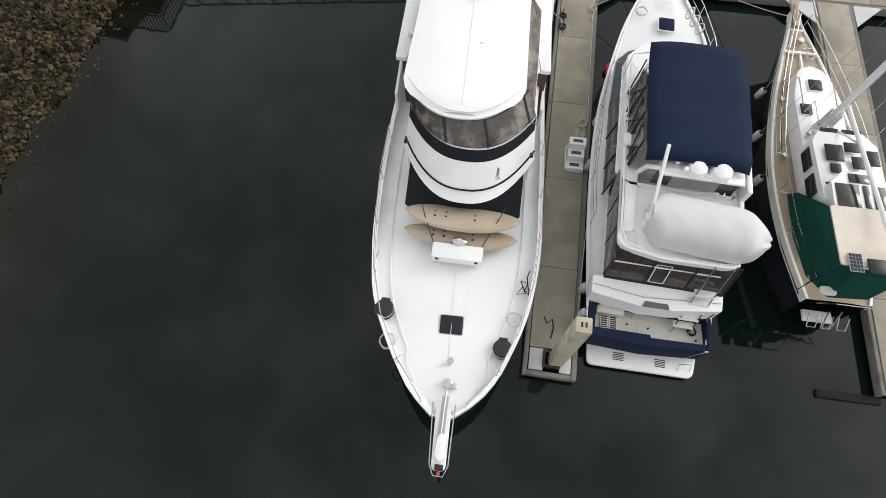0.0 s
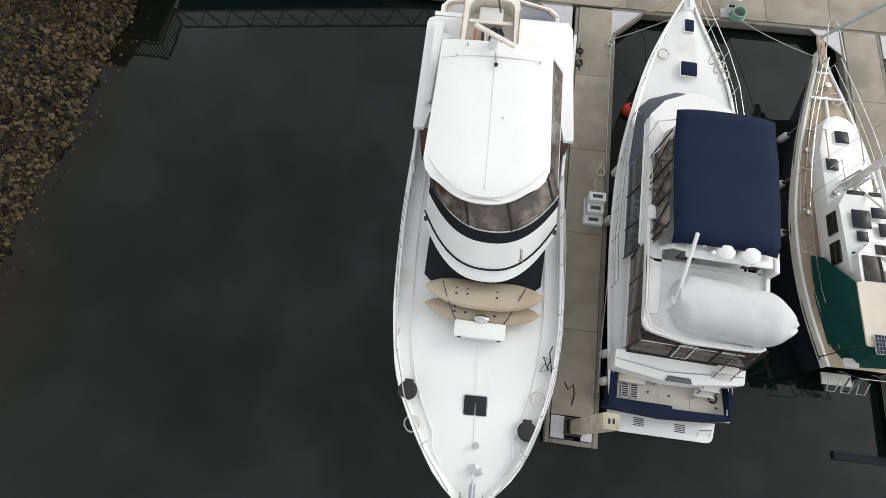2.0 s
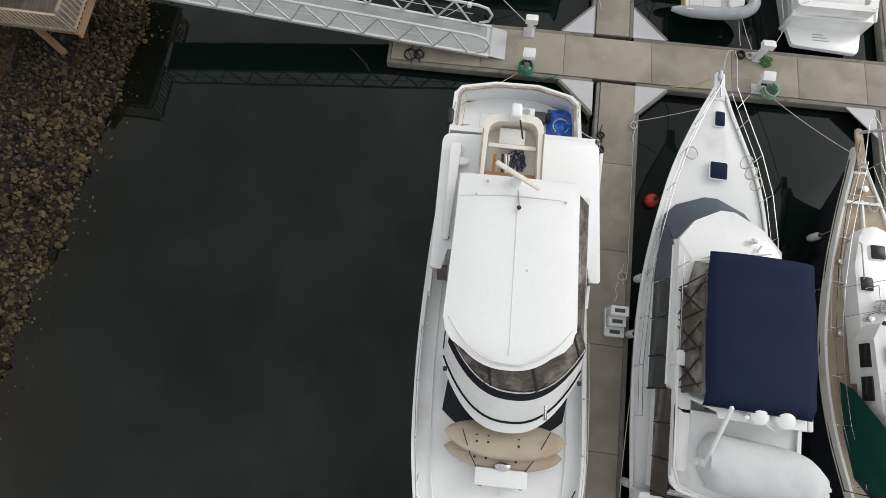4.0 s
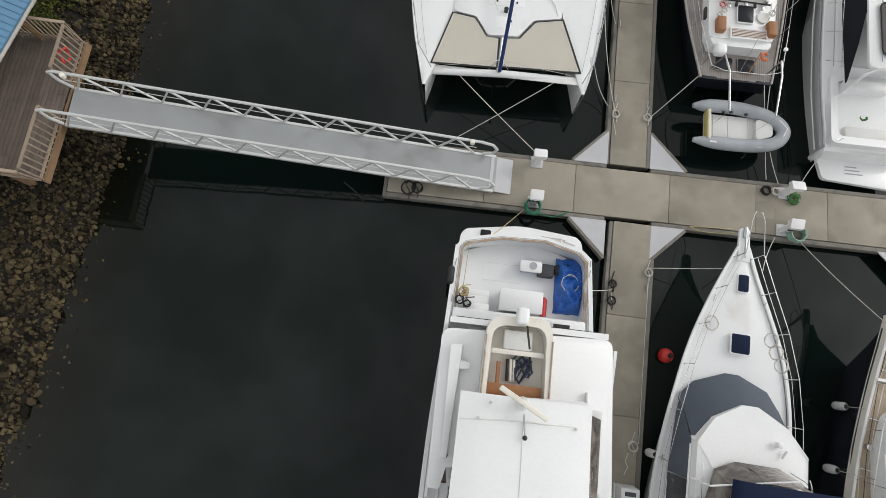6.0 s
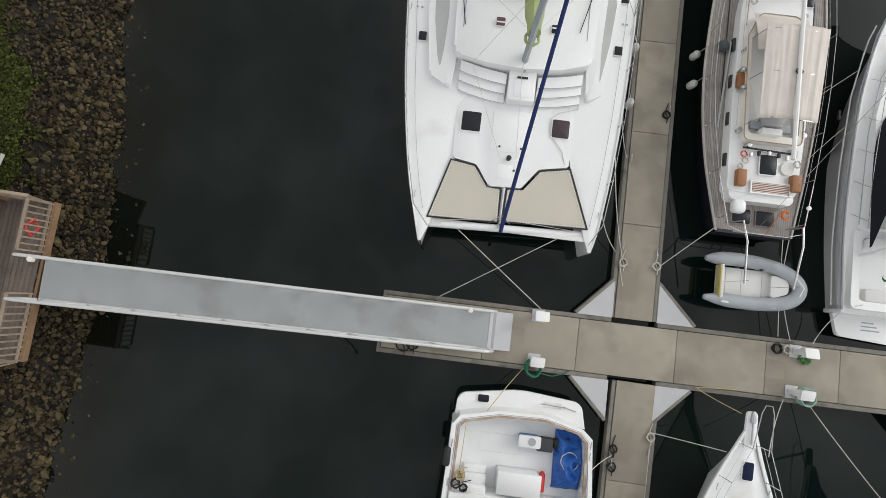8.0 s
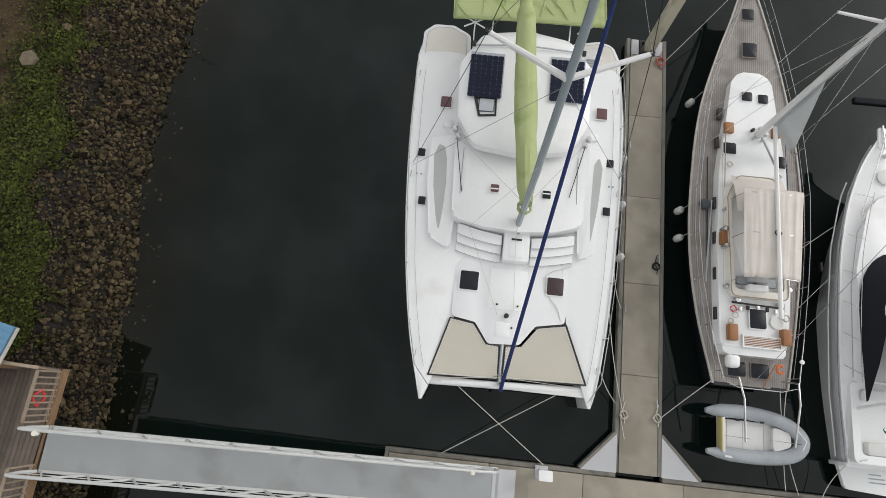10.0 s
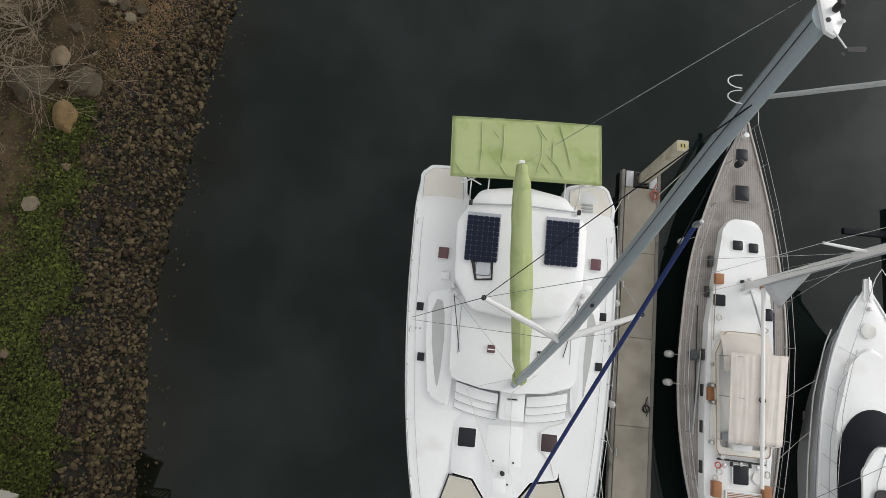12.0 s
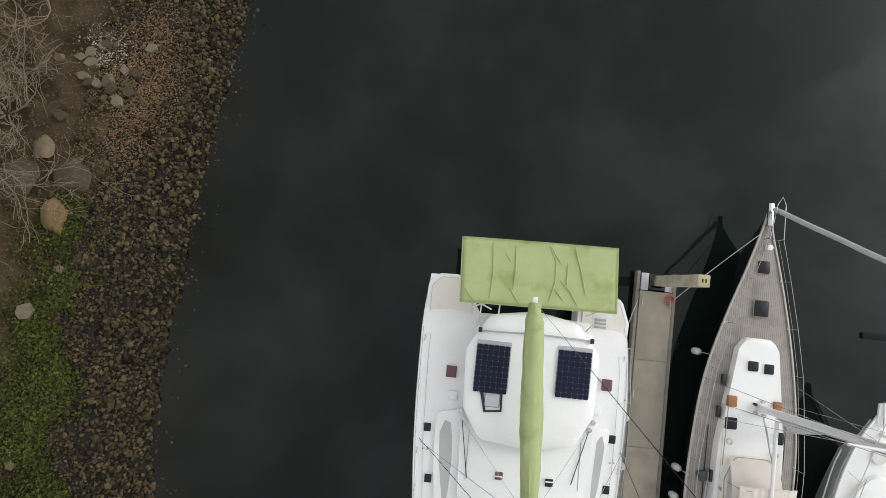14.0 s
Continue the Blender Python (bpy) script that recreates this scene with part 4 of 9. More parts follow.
    part("teak_strip", loft([[(*i, 1.7), (*i, 1.742), (*(V(i).lerp(V(o), 0.36)), 1.742), (*(V(i).lerp(V(o), 0.36)), 1.7)] for o, i in zip(cap_o, cap_i)]), TEAK_CAP, A, "worn teak strip on the cap")
    part("cap_seam", tube([(*(V(i).lerp(V(o), 0.5)), 1.722) for o, i in zip(cap_o, cap_i)], 0.008, 4), PVC, A)
    part("cockpit_stern", loft([[(*i, 1.0), (*i, 1.7), (*(V(i).lerp(V(o), 0.3)), 1.7), (*(V(i).lerp(V(o), 0.3)), 1.0)] for o, i in zip(cap_o, cap_i)]), GEL, A)
    st = part("stair", box(-4.1, -3.45, -3.45, -3.25, 1.0, 1.75, 0.02), GEL, A, "white moulded steps")
    part("step", box(-4.1, -3.45, -3.25, -3.0, 1.0, 1.5, 0.02), GEL, st)
    part("step", box(-4.1, -3.45, -3.0, -2.78, 1.0, 1.25, 0.02), GEL, st)
    for x, y in ((-4.57, -2.1), (-4.57, -3.2), (-0.56, -2.0), (-0.56, -2.9), (-0.56, -1.7), (-4.4, -1.58)):
        cleat(A, x, y, 1.75, 1.5)
    plat = rounded([(-4.55, -1.5), (-4.5, -0.8), (-2.6, -0.5), (-0.68, -0.68), (-0.5, -1.45)], [0, 0.35, 3, 0.35, 0], 8)
    part("swim_platform", prism(plat, 0.62, 0.78, 0.03), GEL, A, "white swim platform")
    hatch(A, -3.72, -0.88, 0.79, 0.34, 0.22, DARK)
    part("platform_rail", tube([(-1.95, -0.85, 0.8), (-1.95, -0.82, 0.95), (-1.2, -0.86, 0.95), (-1.2, -0.9, 0.8)], 0.016, 6), CHROME, A)
    part("platform_lid", box(-1.85, -1.3, -0.94, -0.76, 0.78, 0.792), OLDWHITE, A)
    part("boarding_ladder", tube([(-1.25, -0.85, 0.8), (-0.85, -0.95, 0.8)], 0.02, 6), CHROME, A)
    raked(A, lambda z: V((-0.2, 0.12, -0.4)) * max(0.0, min(1.0, (z - 4.3) / 0.9)))


def rrect3(x0, x1, y0, y1, z):
    return [(x0, y0, z), (x1, y0, z), (x1, y1, z), (x0, y1, z)]


stage = set(bpy.data.objects)
yacht()


def kayak(y, z, tilt, L, w, label):
    ob = thing("kayak", (-2.2, y, z), label, "kayak", "kayaks on the foredeck")
    rings = []
    for u in np.linspace(-1, 1, 21):
        hw = w * (1 - abs(u) ** 2.8) ** 0.75 + 0.015
        hh = 0.17 * (1 - abs(u) ** 3) + 0.012
        rings.append([(-2.2 + u * L / 2, y + hw * math.cos(q) + 0.1 * u * u, z + hh * math.sin(q) * (1 if math.sin(q) > 0 else 0.8) - tilt * hw * math.cos(q) + 0.05 * u * u) for q in np.linspace(0, 2 * math.pi, 13)[:-1]])
    part("kayak_hull", loft(rings), KAYAK, ob)
    for dx, dy in ((-0.75, 0.07), (-0.45, 0.07), (-0.75, -0.08), (-0.45, -0.08), (0.35, 0.06), (0.35, -0.1)):
        part("scupper", lathe([(0.035, 0), (0.035, 0.02)], (-2.2 + dx, y + dy, z + 0.16 - tilt * dy), 8), RUBBER, ob, "black drain hole")
    part("seam", tube([(-2.2 + u * L / 2 * 0.98, y + 0.1 * u * u - 0.02, z + 0.16 * (1 - abs(u) ** 3) + 0.02 + 0.05 * u * u) for u in np.linspace(-1, 1, 15)], 0.008, 4), TEAK_CAP, ob)
    return ob


kayak(-12.2, 2.62, 0.35, 3.25, 0.45, "tan plastic kayak lying across the foredeck")
kayak(-12.62, 2.28, 0.2, 3.2, 0.36, "tan plastic kayak resting on the foredeck")
rope_thing("lashing_strap", [(-3.35, -12.0, 2.9), (-3.1, -12.6, 2.78), (-2.85, -13.0, 2.4)], 0.014, RUBBER, "black lashing strap over the kayaks", "strap", "kayak straps")
rope_thing("lashing_strap", [(-1.05, -11.85, 2.9), (-1.35, -12.5, 2.78), (-1.62, -13.0, 2.4)], 0.014, RUBBER, "black lashing strap over the kayaks", "strap", "kayak straps")


def dock_box():
    ob = thing("deck_locker", (-2.22, -13.15, 2.1), "white fibreglass locker on the yacht foredeck", "locker")
    part("body", box(-2.88, -1.55, -13.35, -12.96, 2.12, 2.46, 0.03), GEL, ob)
    part("lid", box(-2.91, -1.52, -13.38, -12.93, 2.46, 2.55, 0.035), GEL, ob)
    for x in (-2.75, -1.68):
        part("latch", box(x - 0.05, x + 0.05, -13.4, -13.37, 2.4, 2.5, 0.01), RUBBER, ob)
    return ob


dock_box()
single("deck_light", lathe([(0.16, 0), (0.16, 0.06), (0.1, 0.1), (0, 0.1)], (0, 0, 0), 16, m=Matrix.Diagonal((1.3, 0.7, 1, 1))), CHROME, (-2.2, -12.86, 2.55), "chrome searchlight beside the locker", "searchlight")
for i, (x, y, z) in enumerate(((-3.72, -15.75, 2.14), (-0.5, -14.75, 2.16))):
    single("rope_coil", tube(coil((0, 0, 0), 0.2, 3, i), 0.011, 5), ROPE_W, (x, y, z), "pale coiled line on the yacht foredeck", "rope coil", "foredeck coils")
single("rope_coil", tube(coil((0, 0, 0), 0.2, 3, 41, 0.02), 0.012, 5), ROPE_W, (2.98, -3.05, 2.0), "pale line coiled on the cruiser foredeck", "rope coil", "foredeck coils")
for k, dy in enumerate((-0.35, 0.0, 0.33)):
    bm = turned(tube(coil((0, 0, 0), 0.2, 3, 60 + k, 0.012), 0.011, 5), Matrix.Translation((4.7 - 0.12 * dy - 0.1 * k, -3.73 + dy, 2.45)) @ Matrix.Rotation(radians(-62), 4, "Y"))
    single("rope_coil", bm, ROPE_W, (4.7 - 0.12 * dy - 0.1 * k, -3.73 + dy, 2.25), "pale line coiled over the cruiser bow rail", "rope coil", "rail coils", world_coords=True)
single("rope_tangle", tube([(0.0, 0.0, 0.05), (0.1, 0.25, 0.03), (-0.1, 0.3, 0.04), (0.05, -0.05, 0.05), (-0.18, -0.1, 0.03), (-0.05, 0.12, 0.05), (0.15, -0.1, 0.04), (0.06, 0.42, 0.05), (0.12, 0.6, 0.12)], 0.018, 5), ROPE_B, (-0.3, -13.9, 2.08), "black mooring line heaped on the foredeck", "rope")


def tender():
    ob = thing("tender_boat", (-2.85, -4.9, 4.08), "small cream tender stowed on the boat deck with gear aboard", "dinghy")
    outer = rounded([(-3.68, -6.3), (-3.64, -3.85), (-2.06, -3.75), (-1.98, -6.25)], [0, 0.45, 0.45, 0])
    inner = [V((-2.84, -5.0)) + (q - V((-2.84, -5.0))) * 0.82 for q in outer]
    part("shell", ring_prism(outer, inner, 4.1, 4.72), CREAM, ob)
    part("floor", prism(outer, 4.1, 4.2), CREAM, ob)
    part("engine_bracket", box(-3.2, -2.5, -4.6, -4.12, 4.2, 4.55, 0.05), OLDWHITE, ob)
    part("thwart", box(-3.5, -2.2, -5.72, -5.42, 4.5, 4.56, 0.01), TEAK, ob, "varnished mahogany thwart")
    part("thwart", box(-3.48, -2.2, -4.72, -4.6, 4.5, 4.55, 0.01), CREAM, ob)
    part("side_board", box(-3.3, -3.22, -5.5, -4.9, 4.3, 4.5), TEAK, ob)
    for q in (-3.64, -2.04):
        part("grab_rail", box(q - 0.018, q + 0.018, -6.1, -4.3, 4.72, 4.75, 0.01), TEAK_CAP, ob)
    eng = part("outboard_motor", box(-2.98, -2.68, -4.0, -3.58, 4.62, 4.98, 0.08, seg=3), GEL, ob, "white outboard motor")
    part("engine_leg", box(-2.88, -2.78, -3.86, -3.66, 3.95, 4.64, 0.03), OLDWHITE, eng)
    part("tiller", tube([(-2.7, -4.0, 4.8), (-2.6, -4.55, 4.84)], 0.025, 6), RUBBER, eng)
    for i in range(3):
        part("air_cylinder", tube([(-3.02 + 0.09 * i, -5.35, 4.3), (-3.05 + 0.08 * i, -4.82, 4.36)], 0.035, 8), CREAM if i else RUBBER, ob)
    return ob


tender()
rg = random.Random(5)
single("hose", tube([(0.28 * math.cos(i * 0.9) * rg.uniform(0.5, 1.1), 0.36 * math.sin(i * 1.25) * rg.uniform(0.5, 1.1), 0.06 + 0.004 * i) for i in range(30)], 0.026, 6), material("blue_black_hose", (0.02, 0.03, 0.06), 0.5, var=0.4), (-2.68, -5.0, 4.2), "heap of dark blue hoses in the tender", "hose")


def cockpit_gear():
    ob = thing("chest_freezer", (-2.52, -3.05, 1.0), "white lidded chest on the cockpit floor", "chest")
    part("body", box(-3.12, -1.92, -3.35, -2.75, 1.0, 1.72, 0.03), GEL, ob)
    part("lid", box(-3.16, -1.88, -3.38, -2.72, 1.72, 1.82, 0.03), GEL, ob)
    ob = thing("cool_box", (-2.35, -1.95, 1.0), "white and blue cool box on the cockpit floor", "cool box")
    part("body", box(-2.56, -1.96, -2.04, -1.72, 1.0, 1.3, 0.05), material("cooler_blue", (0.1, 0.2, 0.42), 0.5), ob)
    part("lid", box(-2.6, -1.92, -2.08, -1.71, 1.3, 1.42, 0.06), GEL, ob)
    part("tray", lathe([(0.1, 0), (0.12, 0.02), (0, 0.02)], (-2.2, -1.88, 1.42), 12), PVC, ob)
    single("storage_crate", box(-0.24, 0.24, -0.2, 0.2, 0, 0.32, 0.04), material("grey_crate", (0.045, 0.047, 0.052), 0.6), (-1.78, -1.95, 1.0), "dark grey storage crate beside the cool box", "crate")
    single("storage_bag", turned(box(-0.28, 0.28, -0.17, 0.17, 0, 0.3, 0.12, seg=3), pose(0, 0, 0, 0, 0, 12)), RUBBER, (-1.28, -1.86, 1.0), "black duffel bag on the cockpit floor", "bag")
    single("fire_extinguisher", turned(lathe([(0.1, 0), (0.1, 0.5), (0.05, 0.58), (0, 0.6)], (0, 0, 0.1), 12), Matrix.Translation((0, 0, 0.1)) @ Matrix.Rotation(radians(-90), 4, "X") @ Matrix.Translation((0, 0, -0.1))), REDP, (-1.74, -3.35, 1.0), "red cylinder beside the chest", "extinguisher")
    # tarpaulin draped over a heap, with sharp folds
    rows = []
    for j in range(41):
        v = j / 40
        row = []
        for i in range(27):
            u = i / 26
            x, y = -1.45 + 0.83 * u + 0.06 * noise.noise(V((u * 3, v * 3, 4))), -3.2 + 1.72 * v + 0.06 * noise.noise(V((u * 3, v * 3, 8)))
            edge = min(u * 5, (1 - u) * 9, v * 6, (1 - v) * 4, 1.0)
            fold = 1 - abs(noise.noise(V((x * 3.1, y * 2.4, 1.5)))) * 2.2
            fine = 1 - abs(noise.noise(V((x * 9, y * 7, 3.3)))) * 2
            row.append((x, y, 1.02 + edge ** 0.6 * (0.3 + 0.16 * fold + 0.05 * fine + 0.14 * noise.noise(V((x * 1.6, y * 1.6, 9))))))
        rows.append(row)
    tarp = single("tarpaulin", loft(rows, closed=False), TARP, (-1.04, -2.3, 1.0), "crumpled bright blue tarpaulin over a heap", "tarpaulin", world_coords=True, smooth=False)
    so = tarp.modifiers.new("cloth", "SOLIDIFY")
    so.thickness = 0.008
    single("tarp_line", tube(coil((0, 0, 0), 0.26, 2, 3, 0.02), 0.01, 5), ROPE_W, (-1.05, -2.3, 1.46), "pale cord looped over the blue tarpaulin", "rope")
    bm = nb()
    for s in (-1, 1):
        for k in range(3):
            tube(coil((s * 0.02, -0.1 + 0.1 * k, 0.02), 0.08, 2, 7 + k), 0.012, 4, bm=bm)
    single("snorkel_gear", bm, TEAK_CAP, (-4.2, -3.0, 1.76), "tan straps and clips heaped on the steps", "gear")
    for i, (x, y, r, mm, lab) in enumerate(((-4.25, -2.95, 0.13, ROPE_Y, "tan line heaped on the cockpit steps"), (-4.33, -3.2, 0.12, ROPE_B, "black line heaped on the cockpit steps"), (-4.1, -3.3, 0.1, ROPE_B, "black line heaped on the cockpit steps"))):
        bm = tube(coil((0, 0, 0.02), r, 3, 50 + i), 0.018, 5)
        tube([(-r, -0.1, 0.05), (0.1, 0.0, 0.1), (-0.05, 0.16, 0.08), (0.2, 0.22, 0.03)], 0.018, 5, bm=bm)
        single("line_heap", bm, mm, (x, y, 1.76), lab, "rope coil", "cockpit line heaps")
    single("side_fender", box(-0.11, 0.11, -0.28, 0.28, 0.0, 0.28, 0.09, seg=3), RUBBER, (-4.68, -2.5, 1.6), "black cushion fender over the rail", "fender")


cockpit_gear()

berth(stage, (-2.5, -9), (-0.08, -0.12, 0.0))

# ---- flybridge cruiser with the navy bimini, bow to the north ----
SB = [(-14.75, 1.72, 5.02, 1.42), (-13.0, 1.56, 5.16, 1.5), (-10.0, 1.38, 5.22, 1.68), (-7.2, 1.45, 5.18, 1.86), (-5.2, 1.76, 5.06, 1.98), (-3.8, 2.06, 4.74, 2.08), (-2.7, 2.42, 4.3, 2.15), (-1.7, 2.82, 3.86, 2.22), (-0.85, 3.2, 3.54, 2.28)]


SIDEGLASS = material("grey_side_glass", (0.05, 0.054, 0.062), 0.12, var=0.3, big=1.6, small=20, bump=0.1)
SMOKE = material("smoked_enclosure", (0.055, 0.045, 0.04), 0.1, var=0.5, big=2.5, small=8, bump=0.2, depth=0.01)


def cruiser():
    B = thing("flybridge_cruiser", (3.3, -8, 0), "white flybridge cruiser with a navy bimini and a covered dinghy aft", "motor yacht", "moored boats")
    part("hull", hull(SB, 36, 0.76, flare=0.1, rake=1.9), GEL_HULL, B)
    part("deck", deck_sheet([(-13.62, 1.61, 5.12, 1.46)] + SB[1:], 30, 0.08, 0.08, 0.1), NONSKID, B)
    part("toe_rail", sheer_rail(SB, 44, 0.07, 0.06), GEL, B)
    part("pulpit", prism(rounded([(3.2, -1.3), (3.22, -0.28), (3.52, -0.28), (3.56, -1.3)], [0, 0.12, 0.12, 0]), 2.2, 2.3, 0.02), GEL, B, "white bow pulpit")
    part("anchor", tube([(3.38, -1.2, 2.36), (3.37, -0.35, 2.36)], 0.03, 8), ALU, B)
    part("anchor_fluke", prism(rounded([(3.3, -0.6), (3.45, -0.6), (3.42, -0.25), (3.33, -0.25)], 0.05), 2.3, 2.38, 0.02), ALU, B)
    hatch(B, 3.42, -1.95, 2.24, 0.3, 0.5, NAVY)
    hatch(B, 3.44, -3.72, 2.22, 0.52, 0.55, NAVY)
    for y, s in ((-2.5, 1), (-2.5, 2), (-7.2, 1), (-7.2, 2), (-13.8, 1), (-13.8, 2)):
        p = edge_at(SB, y, s, 0.12)
        cleat(B, p.x, p.y, p.z + 0.02, 1.4)
    # bow rail on both sides
    for s in (1, 2):
        ys = [-1.2, -2.2, -3.3, -4.5, -5.8, -7.2, -8.6, -10.0, -11.4]
        guard_rail(B, SB, ys, s, 0.7, wires=(0.5, 1.0), mat=CHROME)
    tip = [edge_at(SB, -1.2, 1) + V((0, 0, 0.7)), V((3.22, -0.2, 3.0)), V((3.3, 0.02, 3.02)), V((3.48, 0.02, 3.02)), V((3.56, -0.2, 3.0)), edge_at(SB, -1.2, 2) + V((0, 0, 0.7))]
    part("pulpit_rail", tube(tip, 0.016, 6), CHROME, B)
    # trunk with the canvas over the front windows
    cx = 3.3
    front = [(cx - 1.4, -5.35, 2.0), (cx - 1.05, -4.95, 2.05), (cx - 0.2, -4.6, 2.1), (cx + 0.2, -4.6, 2.1), (cx + 1.05, -4.95, 2.05), (cx + 1.4, -5.4, 2.0)]
    back = [(cx - 1.38, -6.5, 3.0), (cx - 1.0, -5.95, 3.12), (cx - 0.2, -5.5, 3.18), (cx + 0.2, -5.5, 3.18), (cx + 1.0, -5.95, 3.12), (cx + 1.38, -6.5, 3.0)]
    part("window_cover", band(front, back), SLATE, B, "slate-blue canvas over the front windows")
    for s in (-1, 1):
        x = cx + s * 1.41
        lo, hi = cx + s * 1.57, cx + s * 1.43
        part("side_cover", band([(x, -5.4, 2.0), (x, -6.5, 3.0)], [(lo, -7.5, 1.95), (hi, -7.5, 3.02)]), SLATE, B, "slate-blue canvas side flap")
        ys = [-7.5, -8.6, -9.7, -10.6]
        for y0, y1 in zip(ys, ys[1:]):
            part("side_window", band([(lo, y0 - 0.03, 2.0), (hi, y0 - 0.03, 3.02)], [(lo, y1 + 0.03, 2.0), (hi, y1 + 0.03, 3.02)]), SMOKE if s > 0 else SIDEGLASS, B)
            part("window_post", tube([(lo + s * 0.01, y1, 1.98), (hi + s * 0.01, y1, 3.04)], 0.026, 6), RUBBER, B)
        part("window_sill", beam((lo, -7.5, 1.98), (lo, -10.6, 1.98), 0.06, 0.05), GEL, B)
        part("gutter", tube([(cx + s * 1.45, -6.6, 3.08), (cx + s * 1.47, -10.5, 3.08)], 0.03, 6), GEL, B)
        part("grab_rail", tube([(cx + s * 1.34, -7.0, 3.6), (cx + s * 1.36, -7.15, 3.66), (cx + s * 1.36, -9.5, 3.66), (cx + s * 1.34, -9.65, 3.6)], 0.016, 6), CHROME, B)
    part("cabin_side", box(cx - 1.4, cx + 1.4, -13.2, -6.4, 1.8, 3.05), GEL, B)
    part("house_top", prism(rounded([(cx - 1.42, -6.5), (cx - 0.95, -5.85), (cx - 0.2, -5.42), (cx + 0.2, -5.42), (cx + 0.95, -5.85), (cx + 1.42, -6.5), (cx + 1.45, -10.6), (cx - 1.45, -10.6)], 0.12), 3.05, lambda x, y: 3.22 + max(0, min(1.4, -5.5 - y)) * 0.2, 0.04), GEL, B, "white flybridge front and coaming")
    part("searchlight", box(3.85, 4.0, -6.35, -6.2, 3.4, 3.55, 0.03), GEL, B)
    part("horn", tube([(4.0, -6.6, 3.48), (4.12, -6.4, 3.48)], 0.03, 8), CHROME, B)
    # flybridge screen and curtains
    scr0 = [(2.1, -7.9, 3.5), (2.3, -7.1, 3.5), (2.8, -6.85, 3.52), (3.9, -6.85, 3.52), (4.5, -7.1, 3.5), (4.75, -7.9, 3.5)]
    scr1 = [(2.16, -8.0, 4.3), (2.35, -7.4, 4.45), (2.85, -7.15, 4.5), (3.85, -7.15, 4.5), (4.45, -7.4, 4.45), (4.7, -8.0, 4.3)]
    part("flybridge_screen", band(scr0, scr1), VINYL, B, "smoky vinyl flybridge screen")
    part("side_curtain", band([(1.98, -7.9, 3.42), (1.98, -10.7, 3.42)], [(2.12, -8.0, 4.6), (2.1, -10.7, 4.6)]), VINYL, B, "clear vinyl side curtain")
    part("side_curtain", band([(4.82, -7.9, 3.42), (4.82, -10.7, 3.42)], [(4.72, -8.0, 4.6), (4.72, -10.7, 4.6)]), VINYL, B, "clear vinyl side curtain")
    for y in (-7.9, -8.8, -9.7, -10.6):
        part("bimini_strut", tube([(1.95, y, 3.4), (2.1, y + 0.15, 4.65)], 0.022, 6), RUBBER, B)
        part("bimini_strut", tube([(4.85, y, 3.4), (4.72, y + 0.15, 4.65)], 0.022, 6), RUBBER, B)
    for y in (-8.3, -9.3, -10.2):
        part("bimini_strut", tube([(1.93, y - 0.35, 3.42), (2.08, y + 0.35, 4.5)], 0.02, 6), RUBBER, B)
        part("bimini_strut", tube([(1.93, y + 0.35, 3.42), (2.08, y - 0.35, 4.5)], 0.02, 6), RUBBER, B)
    rows = []
    for y in np.linspace(-10.95, -7.15, 15):
        u = (y + 10.95) / 3.8
        hw = 1.3 + 0.05 * math.sin(u * 3.1)
        c = 3.5 - 0.02 * u
        sagv = 0.04 * math.sin(u * math.pi * 3) ** 2
        rows.append([(c + hw * q, y, 4.86 - 0.16 * abs(q) ** 3 - sagv - (0.18 if u in (0.0, 1.0) else 0)) for q in np.linspace(-1, 1, 11)])
    bim = part("bimini", loft(rows, closed=False), NAVY, B, "navy canvas bimini top")
    sol = bim.modifiers.new("cloth", "SOLIDIFY")
    sol.thickness = 0.02
    for y in (-9.7, -8.4):
        part("bimini_seam", tube([(3.48 + 1.3 * q, y, 4.868 - 0.16 * abs(q) ** 3 - 0.03) for q in np.linspace(-1, 1, 9)], 0.012, 4), NAVY, B)
    for x in (2.95, 4.1):
        part("bimini_tie", tube([(x, -7.2, 4.7), (x + 0.05, -7.0, 4.2), (x + 0.05, -6.9, 3.6)], 0.008, 4), RUBBER, B)
    part("bimini_hem", tube([(3.48 + 1.31 * q, -10.96, 4.69 - 0.16 * abs(q) ** 3) for q in np.linspace(-1, 1, 9)], 0.016, 5), NAVY, B)
    part("antenna", tube([(1.75, -7.42, 3.4), (1.78, -7.41, 4.45), (3.75, -6.98, 4.62)], 0.022, 6), GEL, B, "white whip antenna")
    # radar arch
    part("radar_arch", tube([(2.26, -10.75, 3.6), (2.36, -10.9, 4.2), (2.6, -11.0, 4.35), (3.4, -11.05, 4.4), (4.5, -11.0, 4.35), (4.78, -10.9, 4.2), (4.88, -10.75, 3.6)], 0.07, 8), GEL, B, "white radar arch")
    part("arch_shelf", box(2.6, 4.75, -11.22, -10.83, 4.32, 4.42, 0.04), GEL, B)
    part("arch_rail", tube([(2.3, -10.72, 4.0), (2.36, -10.72, 4.5), (2.75, -10.8, 4.5), (2.8, -10.84, 4.4)], 0.014, 6), CHROME, B)
    for x in (2.9, 4.6):
        part("arch_panel", box(x - 0.28, x + 0.16, -11.02, -10.98, 3.62, 4.3), SMOKE, B, "brown smoked panel under the arch")
    part("arch_leg", box(4.95, 5.1, -11.2, -10.2, 3.62, 4.1, 0.04), GEL, B)
